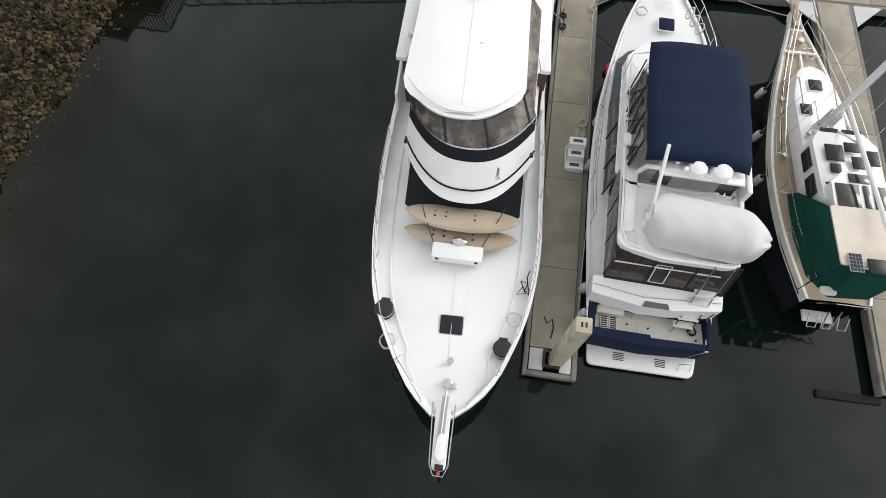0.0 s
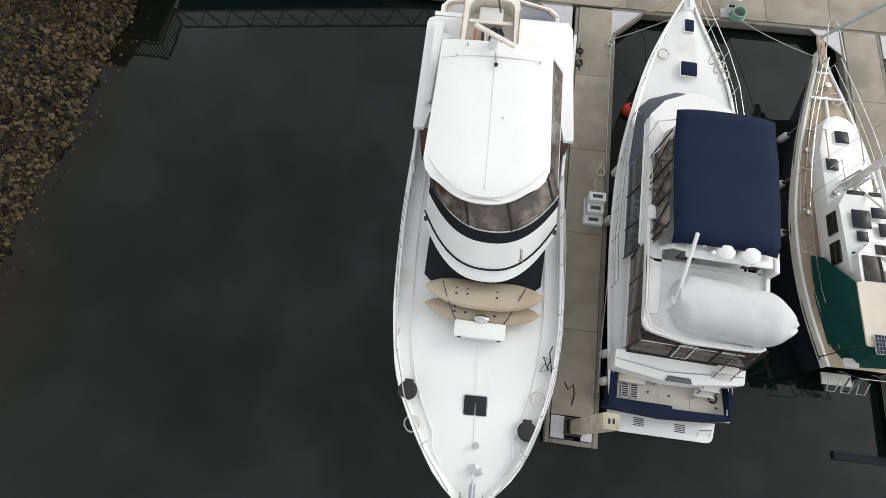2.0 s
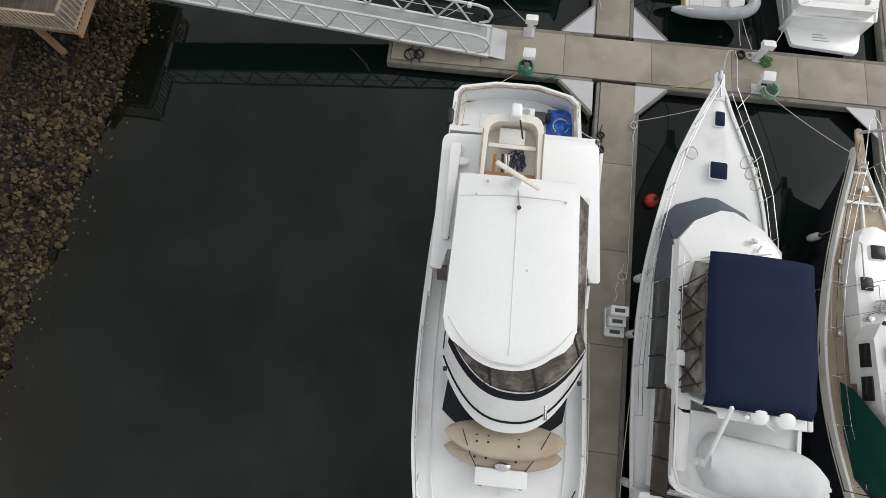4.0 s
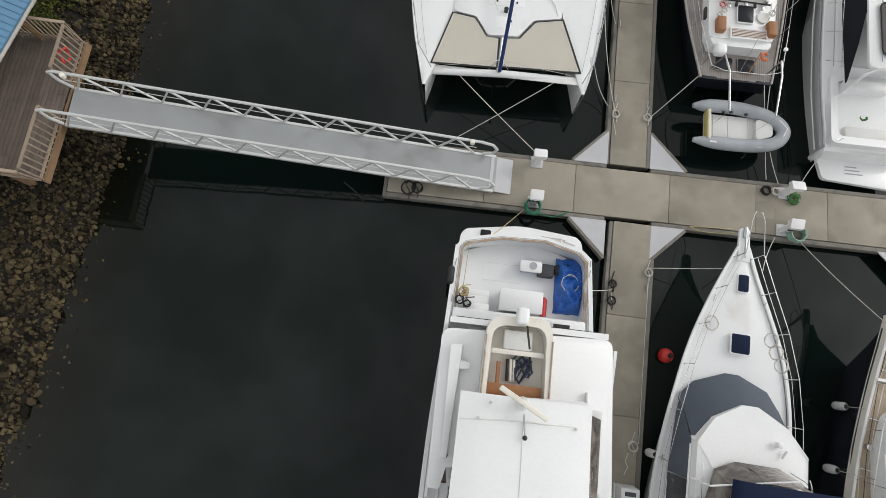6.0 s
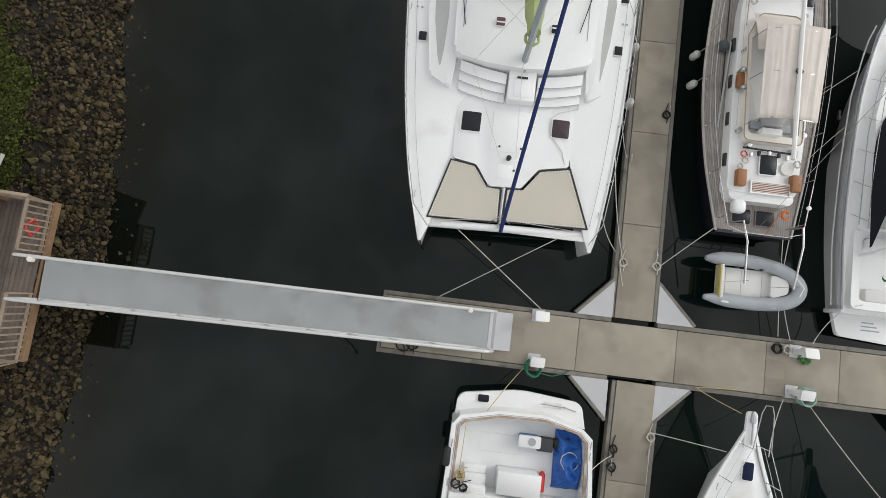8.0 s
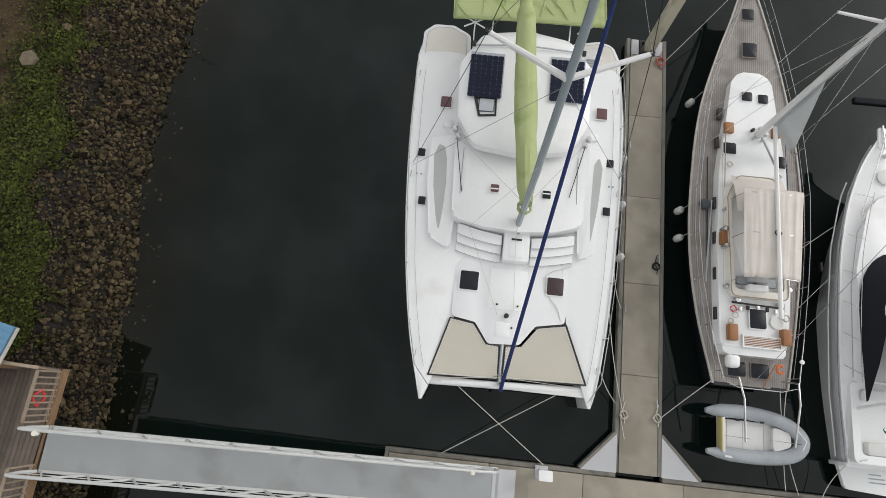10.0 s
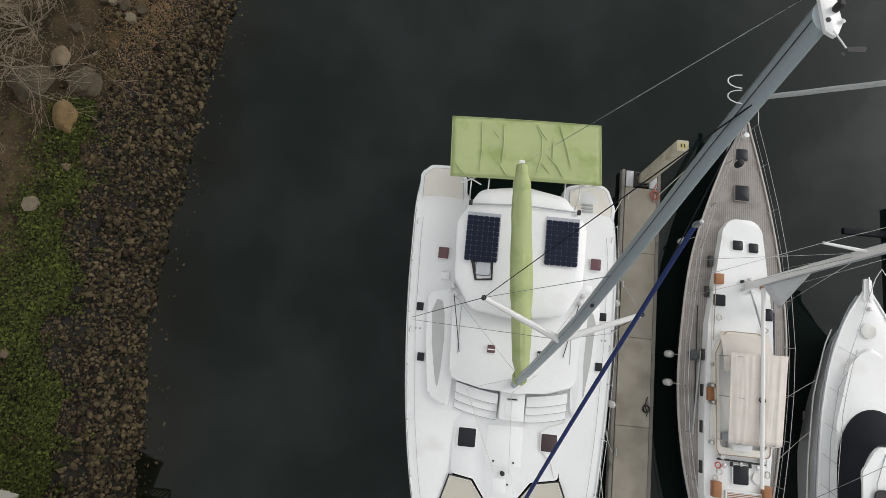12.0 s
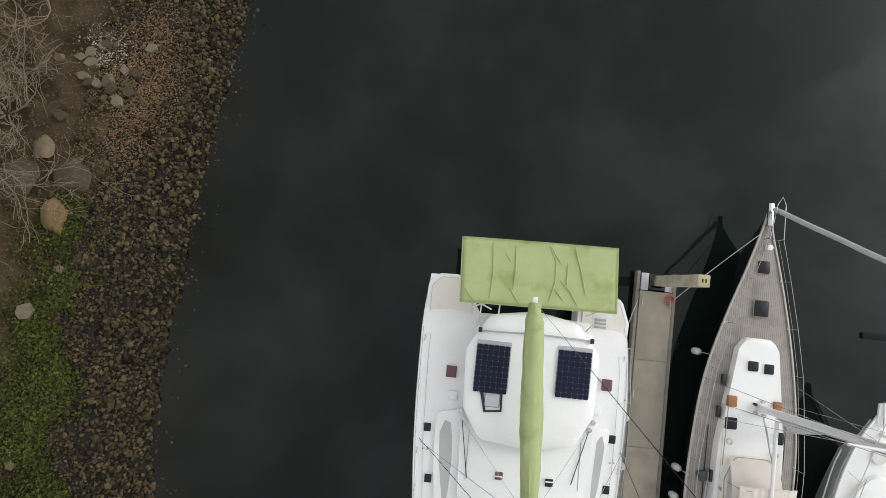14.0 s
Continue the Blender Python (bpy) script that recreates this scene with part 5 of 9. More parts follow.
    for x, r in ((3.5, 0.25), (4.1, 0.27)):
        part("radome", lathe([(r, 0), (r * 1.02, 0.12), (r * 0.9, 0.22), (r * 0.5, 0.29), (0, 0.3)], (x, -11.0, 4.42), 20), GEL, B, "white radome")
    for x in (3.0, 3.2):
        part("gps_mushroom", lathe([(0.02, 0), (0.02, 0.16), (0.07, 0.18), (0.05, 0.24), (0, 0.25)], (x, -10.9 - (x - 3.0), 4.4), 10), GEL, B)
    part("anchor_light", tube([(3.55, -11.1, 4.5), (3.8, -11.35, 4.75)], 0.015, 5), GEL, B)
    # aft boat deck
    out = rounded([(1.86, -11.0), (1.86, -13.02), (3.0, -13.22), (4.98, -13.18), (5.1, -10.6), (4.9, -10.5), (4.85, -11.1), (2.02, -11.1)], [0.02, 0.35, 1.5, 0.45, 0.06, 0, 0, 0], 8)
    part("boat_deck", prism(out, 3.42, 3.55, 0.03), GEL, B, "white aft boat deck")
    ctr = V((3.35, -12.1))
    inn = [ctr + V(((q.x - ctr.x) * 0.94, (q.y - ctr.y) * 0.92)) for q in out]
    part("deck_coaming", ring_prism(out, inn, 3.55, 3.66), GEL, B)
    part("coaming_roll", tube([(*q, 3.67) for q in out[9:32]], 0.045, 8), GEL, B)
    part("wing_coaming", prism(rounded([(1.84, -9.8), (1.88, -12.6), (2.22, -12.6), (2.3, -9.88)], 0.08), 3.36, 3.66, 0.05), GEL, B)
    part("wing_end", prism(rounded([(1.8, -9.62), (1.82, -10.02), (2.3, -10.02), (2.3, -9.66)], 0.08), 3.3, 3.8, 0.05), GEL, B)
    part("wing_rail", tube([(1.9, -9.9, 3.7), (1.9, -12.5, 3.7), (2.05, -12.92, 3.68), (2.5, -13.08, 3.68)], 0.03, 8), GEL, B)
    crane = part("davit_post", lathe([(0.12, 0), (0.09, 0.2), (0.07, 0.5), (0.05, 0.55)], (2.5, -12.3, 3.55), 12), GEL, B, "white davit crane")
    part("davit_boom", beam((2.5, -12.35, 4.05), (2.52, -10.95, 5.3), 0.085, 0.085, 0.02), GEL, crane)
    part("davit_winch", box(2.38, 2.62, -12.42, -12.2, 3.9, 4.12, 0.05), OLDWHITE, crane)
    part("davit_base", lathe([(0.2, 0), (0.2, 0.04), (0.12, 0.06)], (2.15, -12.75, 3.56), 14), OLDWHITE, B)
    # aft enclosure, step, cockpit and platform
    gx = [1.87, 2.95, 4.05, 5.05]
    for x0, x1 in zip(gx, gx[1:]):
        part("aft_window", loft([[(x0 + 0.03, -13.36, 2.32), (x1 - 0.03, -13.37, 2.32), (x1 - 0.03, -13.33, 2.32), (x0 + 0.03, -13.32, 2.32)], [(x0 + 0.03, -13.08, 3.46), (x1 - 0.03, -13.09, 3.46), (x1 - 0.03, -13.05, 3.46), (x0 + 0.03, -13.04, 3.46)]]), SMOKE, B, "brown smoked enclosure window")
    for x in gx:
        part("mullion", beam((x, -13.38, 2.3), (x, -13.09, 3.48), 0.04, 0.04), RUBBER, B)
    part("window_sill", beam((1.86, -13.38, 2.3), (5.06, -13.39, 2.3), 0.05, 0.04), RUBBER, B)
    ys = [-13.3, -12.4, -11.5, -10.6]
    for y0, y1 in zip(ys, ys[1:]):
        part("side_glazing", box(1.84, 1.87, y0 + 0.03, y1 - 0.03, 2.32, 3.44), SMOKE, B, "brown smoked enclosure window")
        part("mullion", box(1.83, 1.88, y0 - 0.02, y0 + 0.02, 2.3, 3.46), RUBBER, B)
    part("door_frame", loft([[(x, -13.41 + 0.246 * (z - 2.3), z) for x, z in q] for q in ([(3.0, 2.42), (3.42, 2.42), (3.42, 3.2), (3.0, 3.2)], [(3.03, 2.45), (3.39, 2.45), (3.39, 3.17), (3.03, 3.17)])], caps=False), OLDWHITE, B)
    part("aft_coaming", prism(rounded([(1.58, -13.36), (1.6, -13.82), (3.0, -14.0), (3.8, -13.98), (5.1, -13.8), (5.08, -13.34)], 0.05), 1.5, lambda x, y: 2.3 + (y + 13.36) * 0.3, 0.02), GEL, B, "white step over the cockpit")
    part("coaming_line", tube([(1.62, -13.6, 2.24), (3.0, -13.76, 2.2), (5.05, -13.6, 2.24)], 0.012, 4), PVC, B)
    part("coaming_pad", prism([(2.98, -13.99), (3.05, -13.84), (3.66, -13.84), (3.7, -13.98)], 2.1, 2.17), material("grey_pad", (0.12, 0.125, 0.13), 0.7), B)
    part("cockpit_sole", box(1.9, 5.02, -14.62, -13.6, 0.95, 1.02), CREAM, B)
    part("cockpit_bench", box(1.96, 2.75, -14.05, -13.84, 1.02, 1.3, 0.03), CREAM, B)
    part("cockpit_front", box(1.72, 5.0, -13.82, -13.78, 1.0, 1.95), NAVY, B, "navy canvas panel")
    part("cockpit_side", box(1.68, 1.9, -14.75, -13.7, 0.9, 1.5, 0.03), NAVY, B, "navy canvas cockpit side")
    part("cockpit_side", box(4.98, 5.1, -14.7, -13.7, 0.9, 1.5, 0.03), NAVY, B, "navy canvas cockpit side")
    part("transom", prism([(1.7, -14.56), (1.7, -14.8), (3.4, -14.86), (5.08, -14.72), (5.08, -14.56), (3.46, -14.62), (3.44, -14.54)], 0.5, 1.46), NAVY, B, "navy transom panel")
    for x, y in ((2.9, -14.2), (3.5, -14.22), (4.85, -14.35)):
        part("deck_fitting", lathe([(0.03, 0), (0.025, 0.05), (0, 0.06)], (x, y, 1.02), 8), RUBBER, B)
    for i in range(2):
        g = part("cockpit_grate", box(2.12 + 0.26 * i, 2.34 + 0.26 * i, -14.45, -14.06, 1.02, 1.1, 0.005), GEL, B)
        for j in range(6):
            part("slot", box(2.14 + 0.26 * i, 2.32 + 0.26 * i, -14.42 + 0.062 * j, -14.38 + 0.062 * j, 1.1, 1.104), DARK, g)
    for s in (4.15, 4.62):
        part("ladder_rail", tube([(s + 0.2, -13.15, 3.7), (s + 0.1, -13.6, 2.5), (s, -14.2, 1.05)], 0.02, 6), CHROME, B)
    for i in range(5):
        part("ladder_step", box(4.22 - 0.03 * i, 4.78 - 0.03 * i, -13.62 - 0.13 * i, -13.42 - 0.13 * i, 2.5 - 0.3 * i, 2.55 - 0.3 * i, 0.01), OLDWHITE, B)
    part("swim_platform", prism(rounded([(1.93, -14.74), (1.96, -15.38), (4.98, -15.3), (5.08, -14.66)], [0.05, 0.2, 0.2, 0.05]), 0.34, 0.46, 0.025), GEL, B, "white swim platform")
    for x in (2.85, 4.05):
        for j in range(5):
            part("platform_slot", box(x - 0.16 + 0.02 * (j % 2), x + 0.16, -15.13 + 0.05 * j, -15.105 + 0.05 * j, 0.46, 0.464), DARK, B)
    part("cockpit_hose", tube(coil((4.72, -14.1, 1.04), 0.12, 3, 8), 0.016, 5), RUBBER, B)
    part("bench_back", box(2.0, 4.0, -13.86, -13.82, 1.3, 1.7, 0.015), CREAM, B)
    part("bench_post", lathe([(0.035, 0), (0.035, 0.5), (0.05, 0.52), (0, 0.54)], (3.05, -13.98, 1.02), 8), GEL, B)
    for x in (2.3, 3.2, 4.1):
        part("sole_seam", tube([(x, -14.5, 1.022), (x, -14.1, 1.022)], 0.006, 4), PVC, B)
    part("platform_ladder", tube([(4.55, -15.15, 0.46), (4.55, -15.0, 0.62), (4.9, -14.95, 0.62), (4.9, -15.1, 0.46)], 0.016, 6), CHROME, B)


stage = set(bpy.data.objects)
cruiser()


def covered_dinghy():
    ob = thing("covered_dinghy", (3.9, -12.3, 3.55), "inflatable dinghy under a pale grey cover on the boat deck", "dinghy")
    rings = []
    for u in np.linspace(0, 1, 25):
        x = 2.5 + 2.95 * u
        hw = 0.7 * min(1, (u / 0.12 + 0.25)) ** 0.6 * (1 if u < 0.74 else max(0.3, 1 - ((u - 0.74) / 0.31) ** 2.0))
        top = 4.42 + 0.12 * math.sin(u * 2.6) - (0.35 * max(0, (u - 0.82) / 0.18))
        yc = -12.22 - 0.22 * u
        ring = []
        for q in np.linspace(0, math.pi, 13):
            wr = 0.03 * noise.noise(V((u * 9, q * 3, 1.0))) + (0.035 * max(0, (u - 0.7) / 0.3) * (1 - abs(noise.noise(V((q * 5, u * 3, 7.0)))) * 3))
            ring.append((x + wr, yc + (hw + wr) * math.cos(q), 3.68 + (top - 3.68 + wr) * math.sin(q) ** 0.6))
        ring += [(x, yc - hw * 0.8, 3.6), (x, yc + hw * 0.8, 3.6)]
        rings.append(ring)
    part("cover", loft(rings), COVER, ob)
    part("drawcord", tube([(2.6 + 2.7 * u, -12.22 - 0.22 * u - 0.64 * min(1, (1.05 - u) * 3.2), 3.74) for u in np.linspace(0, 1, 16)], 0.014, 5), ROPE_W, ob)
    for x in (3.1, 4.6):
        part("chock", box(x - 0.06, x + 0.06, -12.8, -11.9, 3.55, 3.64), GEL, ob)
    return ob


covered_dinghy()

berth(stage, (3.3, -8), (0.12, 0.04, -0.2), -0.04)

# ---- ketch with the tan deck and the green cover, bow to the north ----
SC = [(-13.2, 7.42, 9.2, 1.5), (-11.5, 7.05, 9.55, 1.5), (-9.0, 6.86, 9.7, 1.55), (-6.5, 7.12, 9.3, 1.68), (-4.6, 7.5, 8.72, 1.82), (-3.2, 7.83, 8.2, 1.95), (-2.6, 7.95, 8.05, 2.02)]


def ketch():
    C = thing("sailing_ketch", (8.3, -8, 0), "dark-hulled sailing yacht with a tan deck and green canvas weather cloth", "sailboat", "moored boats")
    part("hull", hull(SC, 32, 0.92, rake=1.5, flare=0.6), DARKHULL, C, "near-black topsides")
    for side, sg in ((1, -1), (2, 1)):
        rows = smoothed(SC, 40)
        part("sheer_strake", loft([[(q[side] + sg * 0.02, q[0], q[3] + 0.01), (q[side] + sg * 0.025, q[0], q[3] - 0.3), (q[side] - sg * 0.02, q[0], q[3] - 0.3), (q[side] - sg * 0.02, q[0], q[3] + 0.01)] for q in rows]), CREAM, C, "cream strake under the rail")
    part("deck", deck_sheet(SC, 28, 0.05, 0.06, 0.06), TANDECK, C, "tan non-skid deck")
    part("toe_rail", sheer_rail(SC, 40, 0.06, 0.05), GEL, C)
    part("rub_strip", tube([edge_at(SC, y, 1, -0.02) - V((0, 0, 0.22)) for y in np.linspace(-13, -3, 24)], 0.03, 6), RUBBER, C)
    for s in (1, 2):
        guard_rail(C, SC, [-3.4, -4.6, -5.9, -7.2, -8.5, -9.8, -11.2, -12.8], s, 0.62, wires=(0.5, 1.0), mat=CHROME)
    part("bowsprit", prism(rounded([(7.88, -3.4), (7.9, -2.05), (8.1, -2.05), (8.16, -3.4)], 0.06), 1.98, 2.06, 0.01), TEAK_CAP, C)
    part("pulpit", tube([(7.72, -3.5, 2.55), (7.86, -2.2, 2.7), (8.02, -1.95, 2.72), (8.18, -2.2, 2.7), (8.36, -3.5, 2.55)], 0.016, 6), CHROME, C)
    part("windlass", lathe([(0.1, 0), (0.08, 0.16), (0.1, 0.2), (0, 0.22)], (8.02, -4.1, 1.9), 10), CHROME, C)
    for y, w in ((-3.5, 0.24), (-4.5, 0.5)):
        part("deck_band", box(8.03 - w, 8.05 + w, y - 0.04, y + 0.04, 1.86, 1.93), GEL, C)
    part("deck_strip", box(8.02, 8.08, -5.4, -4.4, 1.78, 1.9), GEL, C)
    part("trunk", prism(rounded([(7.5, -10.0), (7.45, -6.6), (7.72, -5.35), (8.5, -5.35), (8.85, -6.6), (9.0, -10.0)], [0, 0.5, 0.4, 0.4, 0.5, 0]), 1.6, 2.2, 0.08), GEL, C, "white cabin trunk")
    hatch(C, 8.12, -6.15, 2.22, 0.42, 0.42, DARK)
    hatch(C, 7.72, -7.15, 2.22, 0.36, 0.4, DARK)
    part("pilothouse", prism(rounded([(7.35, -10.9), (7.3, -8.85), (7.6, -8.35), (8.8, -8.35), (9.12, -8.85), (9.1, -10.9)], 0.08), 2.1, lambda x, y: 2.85 + 0.14 * min(1, max(0, -8.4 - y)), 0.06), GEL, C, "white pilothouse")
    for x0, x1 in ((7.6, 8.1), (8.2, 8.75)):
        part("front_pane", turned(box(x0, x1, -0.16, 0.16, -0.01, 0.01), pose(0, -8.47, 2.82, 35)), GLASS_DK, C)
    for y0 in (-9.6, -10.5):
        part("side_pane", box(7.28, 7.33, y0, y0 + 0.65, 2.35, 2.75), GLASS_DK, C)
    for x0, y0, w, l in ((7.55, -9.55, 0.5, 0.55), (8.1, -9.2, 0.45, 0.32), (8.25, -9.75, 0.32, 0.4), (8.7, -9.6, 0.32, 0.5), (7.62, -9.95, 0.3, 0.3)):
        part("roof_hatch", box(x0, x0 + w, y0, y0 + l, 3.0, 3.045, 0.02), DARK, C, "dark tinted roof hatch")
    # hard dodger, bimini and weather cloth
    part("dodger", prism(rounded([(7.38, -11.3), (7.38, -10.45), (7.75, -10.05), (8.55, -10.05), (8.9, -10.45), (8.9, -11.3)], 0.06), 2.7, 3.3, 0.05), GEL, C, "white hard dodger")
    for x0, y0, w, l in ((7.46, -11.2, 0.62, 0.72), (7.85, -10.42, 0.55, 0.28), (8.18, -11.18, 0.16, 0.7), (8.44, -11.2, 0.34, 0.72)):
        part("dodger_pane", box(x0, x0 + w, y0, y0 + l, 3.3, 3.325, 0.01), GLASS_DK, C)
    part("canopy", prism(rounded([(7.18, -13.0), (7.14, -11.3), (9.05, -11.3), (9.1, -13.0)], 0.08), lambda x, y: 3.42, lambda x, y: 3.46 + 0.08 * (1 - ((x - 8.12) / 0.98) ** 2)), BEIGE, C, "cream canvas cockpit canopy")
    for x, y in ((7.22, -12.95), (7.2, -11.4), (9.0, -11.4), (9.05, -12.95)):
        part("canopy_post", tube([(x, y, 1.5), (x, y, 3.42)], 0.016, 6), CHROME, C)
    cl0 = [(7.1, -10.0, 1.75), (7.14, -11.4, 1.7), (7.35, -12.6, 1.7), (7.85, -13.2, 1.75), (8.9, -13.15, 1.8)]
    cl1 = [(7.16, -10.2, 2.2), (7.15, -11.3, 3.4), (7.19, -12.8, 3.4), (7.6, -13.03, 3.38), (9.05, -13.02, 3.38)]
    part("weather_cloth", band(cl0, cl1), GREENC, C, "dark green canvas weather cloth")
    part("green_flap", band([(7.34, -10.9, 2.4), (7.4, -10.25, 2.9)], [(7.62, -11.0, 2.75), (7.62, -10.35, 3.25)]), GREENC, C, "dark green canvas flap")
    pv = part("solar_panel", box(7.32, 7.65, -13.2, -12.7, 3.53, 3.56), SILVER, C, "small solar panel")
    for i in range(4):
        for j in range(5):
            part("cell", box(7.33 + 0.08 * i, 7.4 + 0.08 * i, -13.19 + 0.098 * j, -13.1 + 0.098 * j, 3.56, 3.564), CELL, pv)
    part("roof_vent", box(7.78, 8.3, -13.2, -12.8, 3.53, 3.57, 0.01), DARK, C)
    pv = part("solar_panel", box(8.42, 8.75, -13.2, -12.75, 3.53, 3.56), SILVER, C, "small solar panel")
    for i in range(4):
        for j in range(4):
            part("cell", box(8.43 + 0.08 * i, 8.5 + 0.08 * i, -13.19 + 0.1 * j, -13.1 + 0.1 * j, 3.56, 3.564), CELL, pv)
    part("radome", lathe([(0.2, 0), (0.21, 0.1), (0.14, 0.2), (0, 0.22)], (9.05, -12.5, 3.55), 16), GEL, C)
    part("mast", tube([(8.12, -7.75, 2.2), (8.14, -7.82, 8), (8.16, -7.95, 16.5)], [0.1, 0.1, 0.075], 12), SPARWHITE, C, "white mainmast")
    part("boom", tube([(8.15, -7.9, 3.4), (8.3, -12.2, 3.75)], 0.06, 8), SPARWHITE, C, "white boom")
    for x, y in ((8.3, -7.7), (7.92, -7.85), (8.26, -8.02)):
        part("mast_winch", lathe([(0.06, 0), (0.07, 0.1), (0.05, 0.15)], (x, y, 2.3), 10), CHROME, C)
    for x in (7.62, 8.66):
        part("mast_pulpit", tube([(x, -7.3, 2.2), (x, -7.32, 2.85), (x, -8.05, 2.85), (x, -8.08, 2.2)], 0.016, 6), CHROME, C)
        part("grab_rail", tube([(x, -5.9, 2.22), (x, -5.95, 2.3), (x, -7.0, 2.3), (x, -7.05, 2.22)], 0.018, 6), TEAK_CAP, C, "teak grab rail")
        part("dorade_vent", lathe([(0.07, 0), (0.06, 0.12), (0.1, 0.2), (0.09, 0.26), (0, 0.27)], (x, -8.2, 2.2), 12), CHROME, C)
    for i, (x, y) in enumerate(((7.2, -8.6), (9.35, -8.6), (7.35, -6.4), (9.1, -6.3))):
        part("sheet_winch", lathe([(0.09, 0), (0.07, 0.1), (0.085, 0.16), (0, 0.18)], (x, y, 1.62), 12), CHROME, C)
    for s in (-1, 1):
        part("jib_sheet", tube([(8.1 + s * 1.15, -8.6, 1.72), (8.1 + s * 1.0, -6.6, 1.74), (8.06 + s * 0.5, -4.6, 1.9), (8.03, -3.0, 2.1)], 0.011, 5), ROPE_W, C)
        for y in (-4.2, -5.6, -7.0, -8.4, -9.8):
            p = edge_at(SC, y, 1 if s < 0 else 2, 0.1)
            part("rail_foot", tube([p, p + V((-s * 0.28, -0.05, 0.02))], 0.014, 5), GEL, C)
    part("furling_line", tube([(7.98, -2.5, 2.1), (7.6, -4.6, 1.86), (7.3, -6.6, 1.72), (7.15, -8.4, 1.66)], 0.009, 5), ROPE_B, C)
    part("deck_coil", tube(coil((8.35, -4.6, 1.86), 0.14, 3, 31), 0.014, 5), ROPE_W, C)
    for i in range(5):
        part("halyard_tail", tube([(8.14 + 0.03 * i, -7.8, 3.0 + 0.12 * i), (8.16 + 0.03 * i, -7.84, 15.4)], 0.006, 4), BLACKC if i % 2 else ROPE_W, C)
    for z, w in ((6.6, 0.9), (11.0, 0.65)):
        for s in (-1, 1):
            part("spreader", tube([(8.14, -7.82, z), (8.14 + s * w, -7.95, z + 0.05)], [0.05, 0.03], 6), SPARWHITE, C)
    part("boom_vang", tube([(8.14, -7.9, 2.5), (8.2, -9.2, 3.45)], 0.03, 6), SPARWHITE, C)
    bm = nb()
    for i in range(6):
        q = 2 * math.pi * i / 6
        tube([(8.12 + 0.2 * math.cos(q), -7.8 + 0.2 * math.sin(q), 2.2), (8.12 + 0.16 * math.cos(q + 0.3), -7.8 + 0.16 * math.sin(q + 0.3), 3.0)], 0.035, 6, bm=bm)
    part("halyard_bundle", bm, FENDER, C)
    for x in (7.0, 9.55):
        for y in (-7.3, -8.2):
            part("shroud", tube([(x, y, 1.65), (8.15, -7.9, 15.5)], 0.007, 4), CHROME, C)
    part("furled_headsail", tube([(8.0, -2.2, 2.1), (8.1, -5.4, 10), (8.16, -7.75, 16)], [0.05, 0.07, 0.04], 8), FURLED, C)
    sc = part("stern_frame", tube([(7.7, -13.3, 1.5), (7.7, -13.6, 2.3), (8.6, -13.6, 2.3), (8.6, -13.3, 1.5)], 0.018, 6), CHROME, C)
    part("transom_step", box(7.75, 8.6, -13.55, -13.2, 0.6, 0.68, 0.02), OLDWHITE, C)
    part("stern_seat", prism(rrect(7.42, 7.85, -13.3, -13.05, 0.1), 2.1, 2.15), OLDWHITE, C)
    part("wind_vane", tube([(8.2, -13.4, 1.2), (8.25, -13.7, 0.7), (8.5, -13.7, 0.7), (8.5, -13.4, 1.3)], 0.025, 6), CHROME, C)
    for x in (7.9, 8.3, 8.75):
        part("ladder_bar", tube([(x - 0.15, -13.45, 1.0), (x - 0.12, -13.75, 0.75), (x + 0.12, -13.75, 0.75), (x + 0.15, -13.45, 1.0)], 0.016, 6), CHROME, C)


stage = set(bpy.data.objects)
ketch()

berth(stage, (8.3, -8), (0.16, 0.28, 0.0))

# ---- catamaran, bows to the south ----
CL = [(3.62, -6.36, -6.26, 1.5), (4.3, -6.55, -6.0, 1.56), (5.2, -6.8, -5.75, 1.62), (6.3, -7.03, -5.5, 1.68), (8.0, -7.3, -5.35, 1.75), (11.0, -7.6, -5.3, 1.8), (14.0, -7.72, -5.35, 1.76), (15.5, -7.72, -5.7, 1.68), (16.85, -7.62, -6.45, 0.85)]
CR = [(3.86, -1.17, -1.07, 1.5), (4.5, -1.42, -0.92, 1.56), (5.4, -1.72, -0.8, 1.62), (6.4, -2.0, -0.7, 1.68), (8.0, -2.2, -0.58, 1.75), (11.0, -2.25, -0.45, 1.8), (14.0, -2.2, -0.45, 1.76), (15.5, -1.95, -0.62, 1.68), (16.75, -1.7, -0.82, 0.85)]


def wedge_seat(parent, x0, x1):
    """Three low curved steps before the cabin front."""
    bow = lambda x: 0.3 * ((x + 3.78) / 1.95) ** 2 - 0.06
    for i, (y, z) in enumerate(((8.42, 1.84), (8.68, 1.94), (8.94, 2.04))):
        xs = np.linspace(x0, x1, 8)
        pts = [(x, y - 0.3 + bow(x), 0) for x in xs] + [(x, y + 0.04 + bow(x), 0) for x in xs[::-1]]
        part("front_step", prism(pts, 1.7, z, 0.03), GEL, parent)
        # thin black and grey strips draw the shadow line behind each step
        part("step_gap", tube([(x, y + 0.045 + bow(x), z + 0.004) for x in xs[1:-1]], 0.014 if i == 1 else 0.009, 4), BLACKC if i == 1 else PVC, parent)
        part("step_nosing", tube([(x, y - 0.3 + bow(x), z - 0.01) for x in xs], 0.012, 4), PVC, parent)


CREAMPAD = material("cream_step", (0.74, 0.71, 0.65), 0.55, var=0.05, big=1.5, stain=(0.66, 0.61, 0.53), stain_at=0.62)


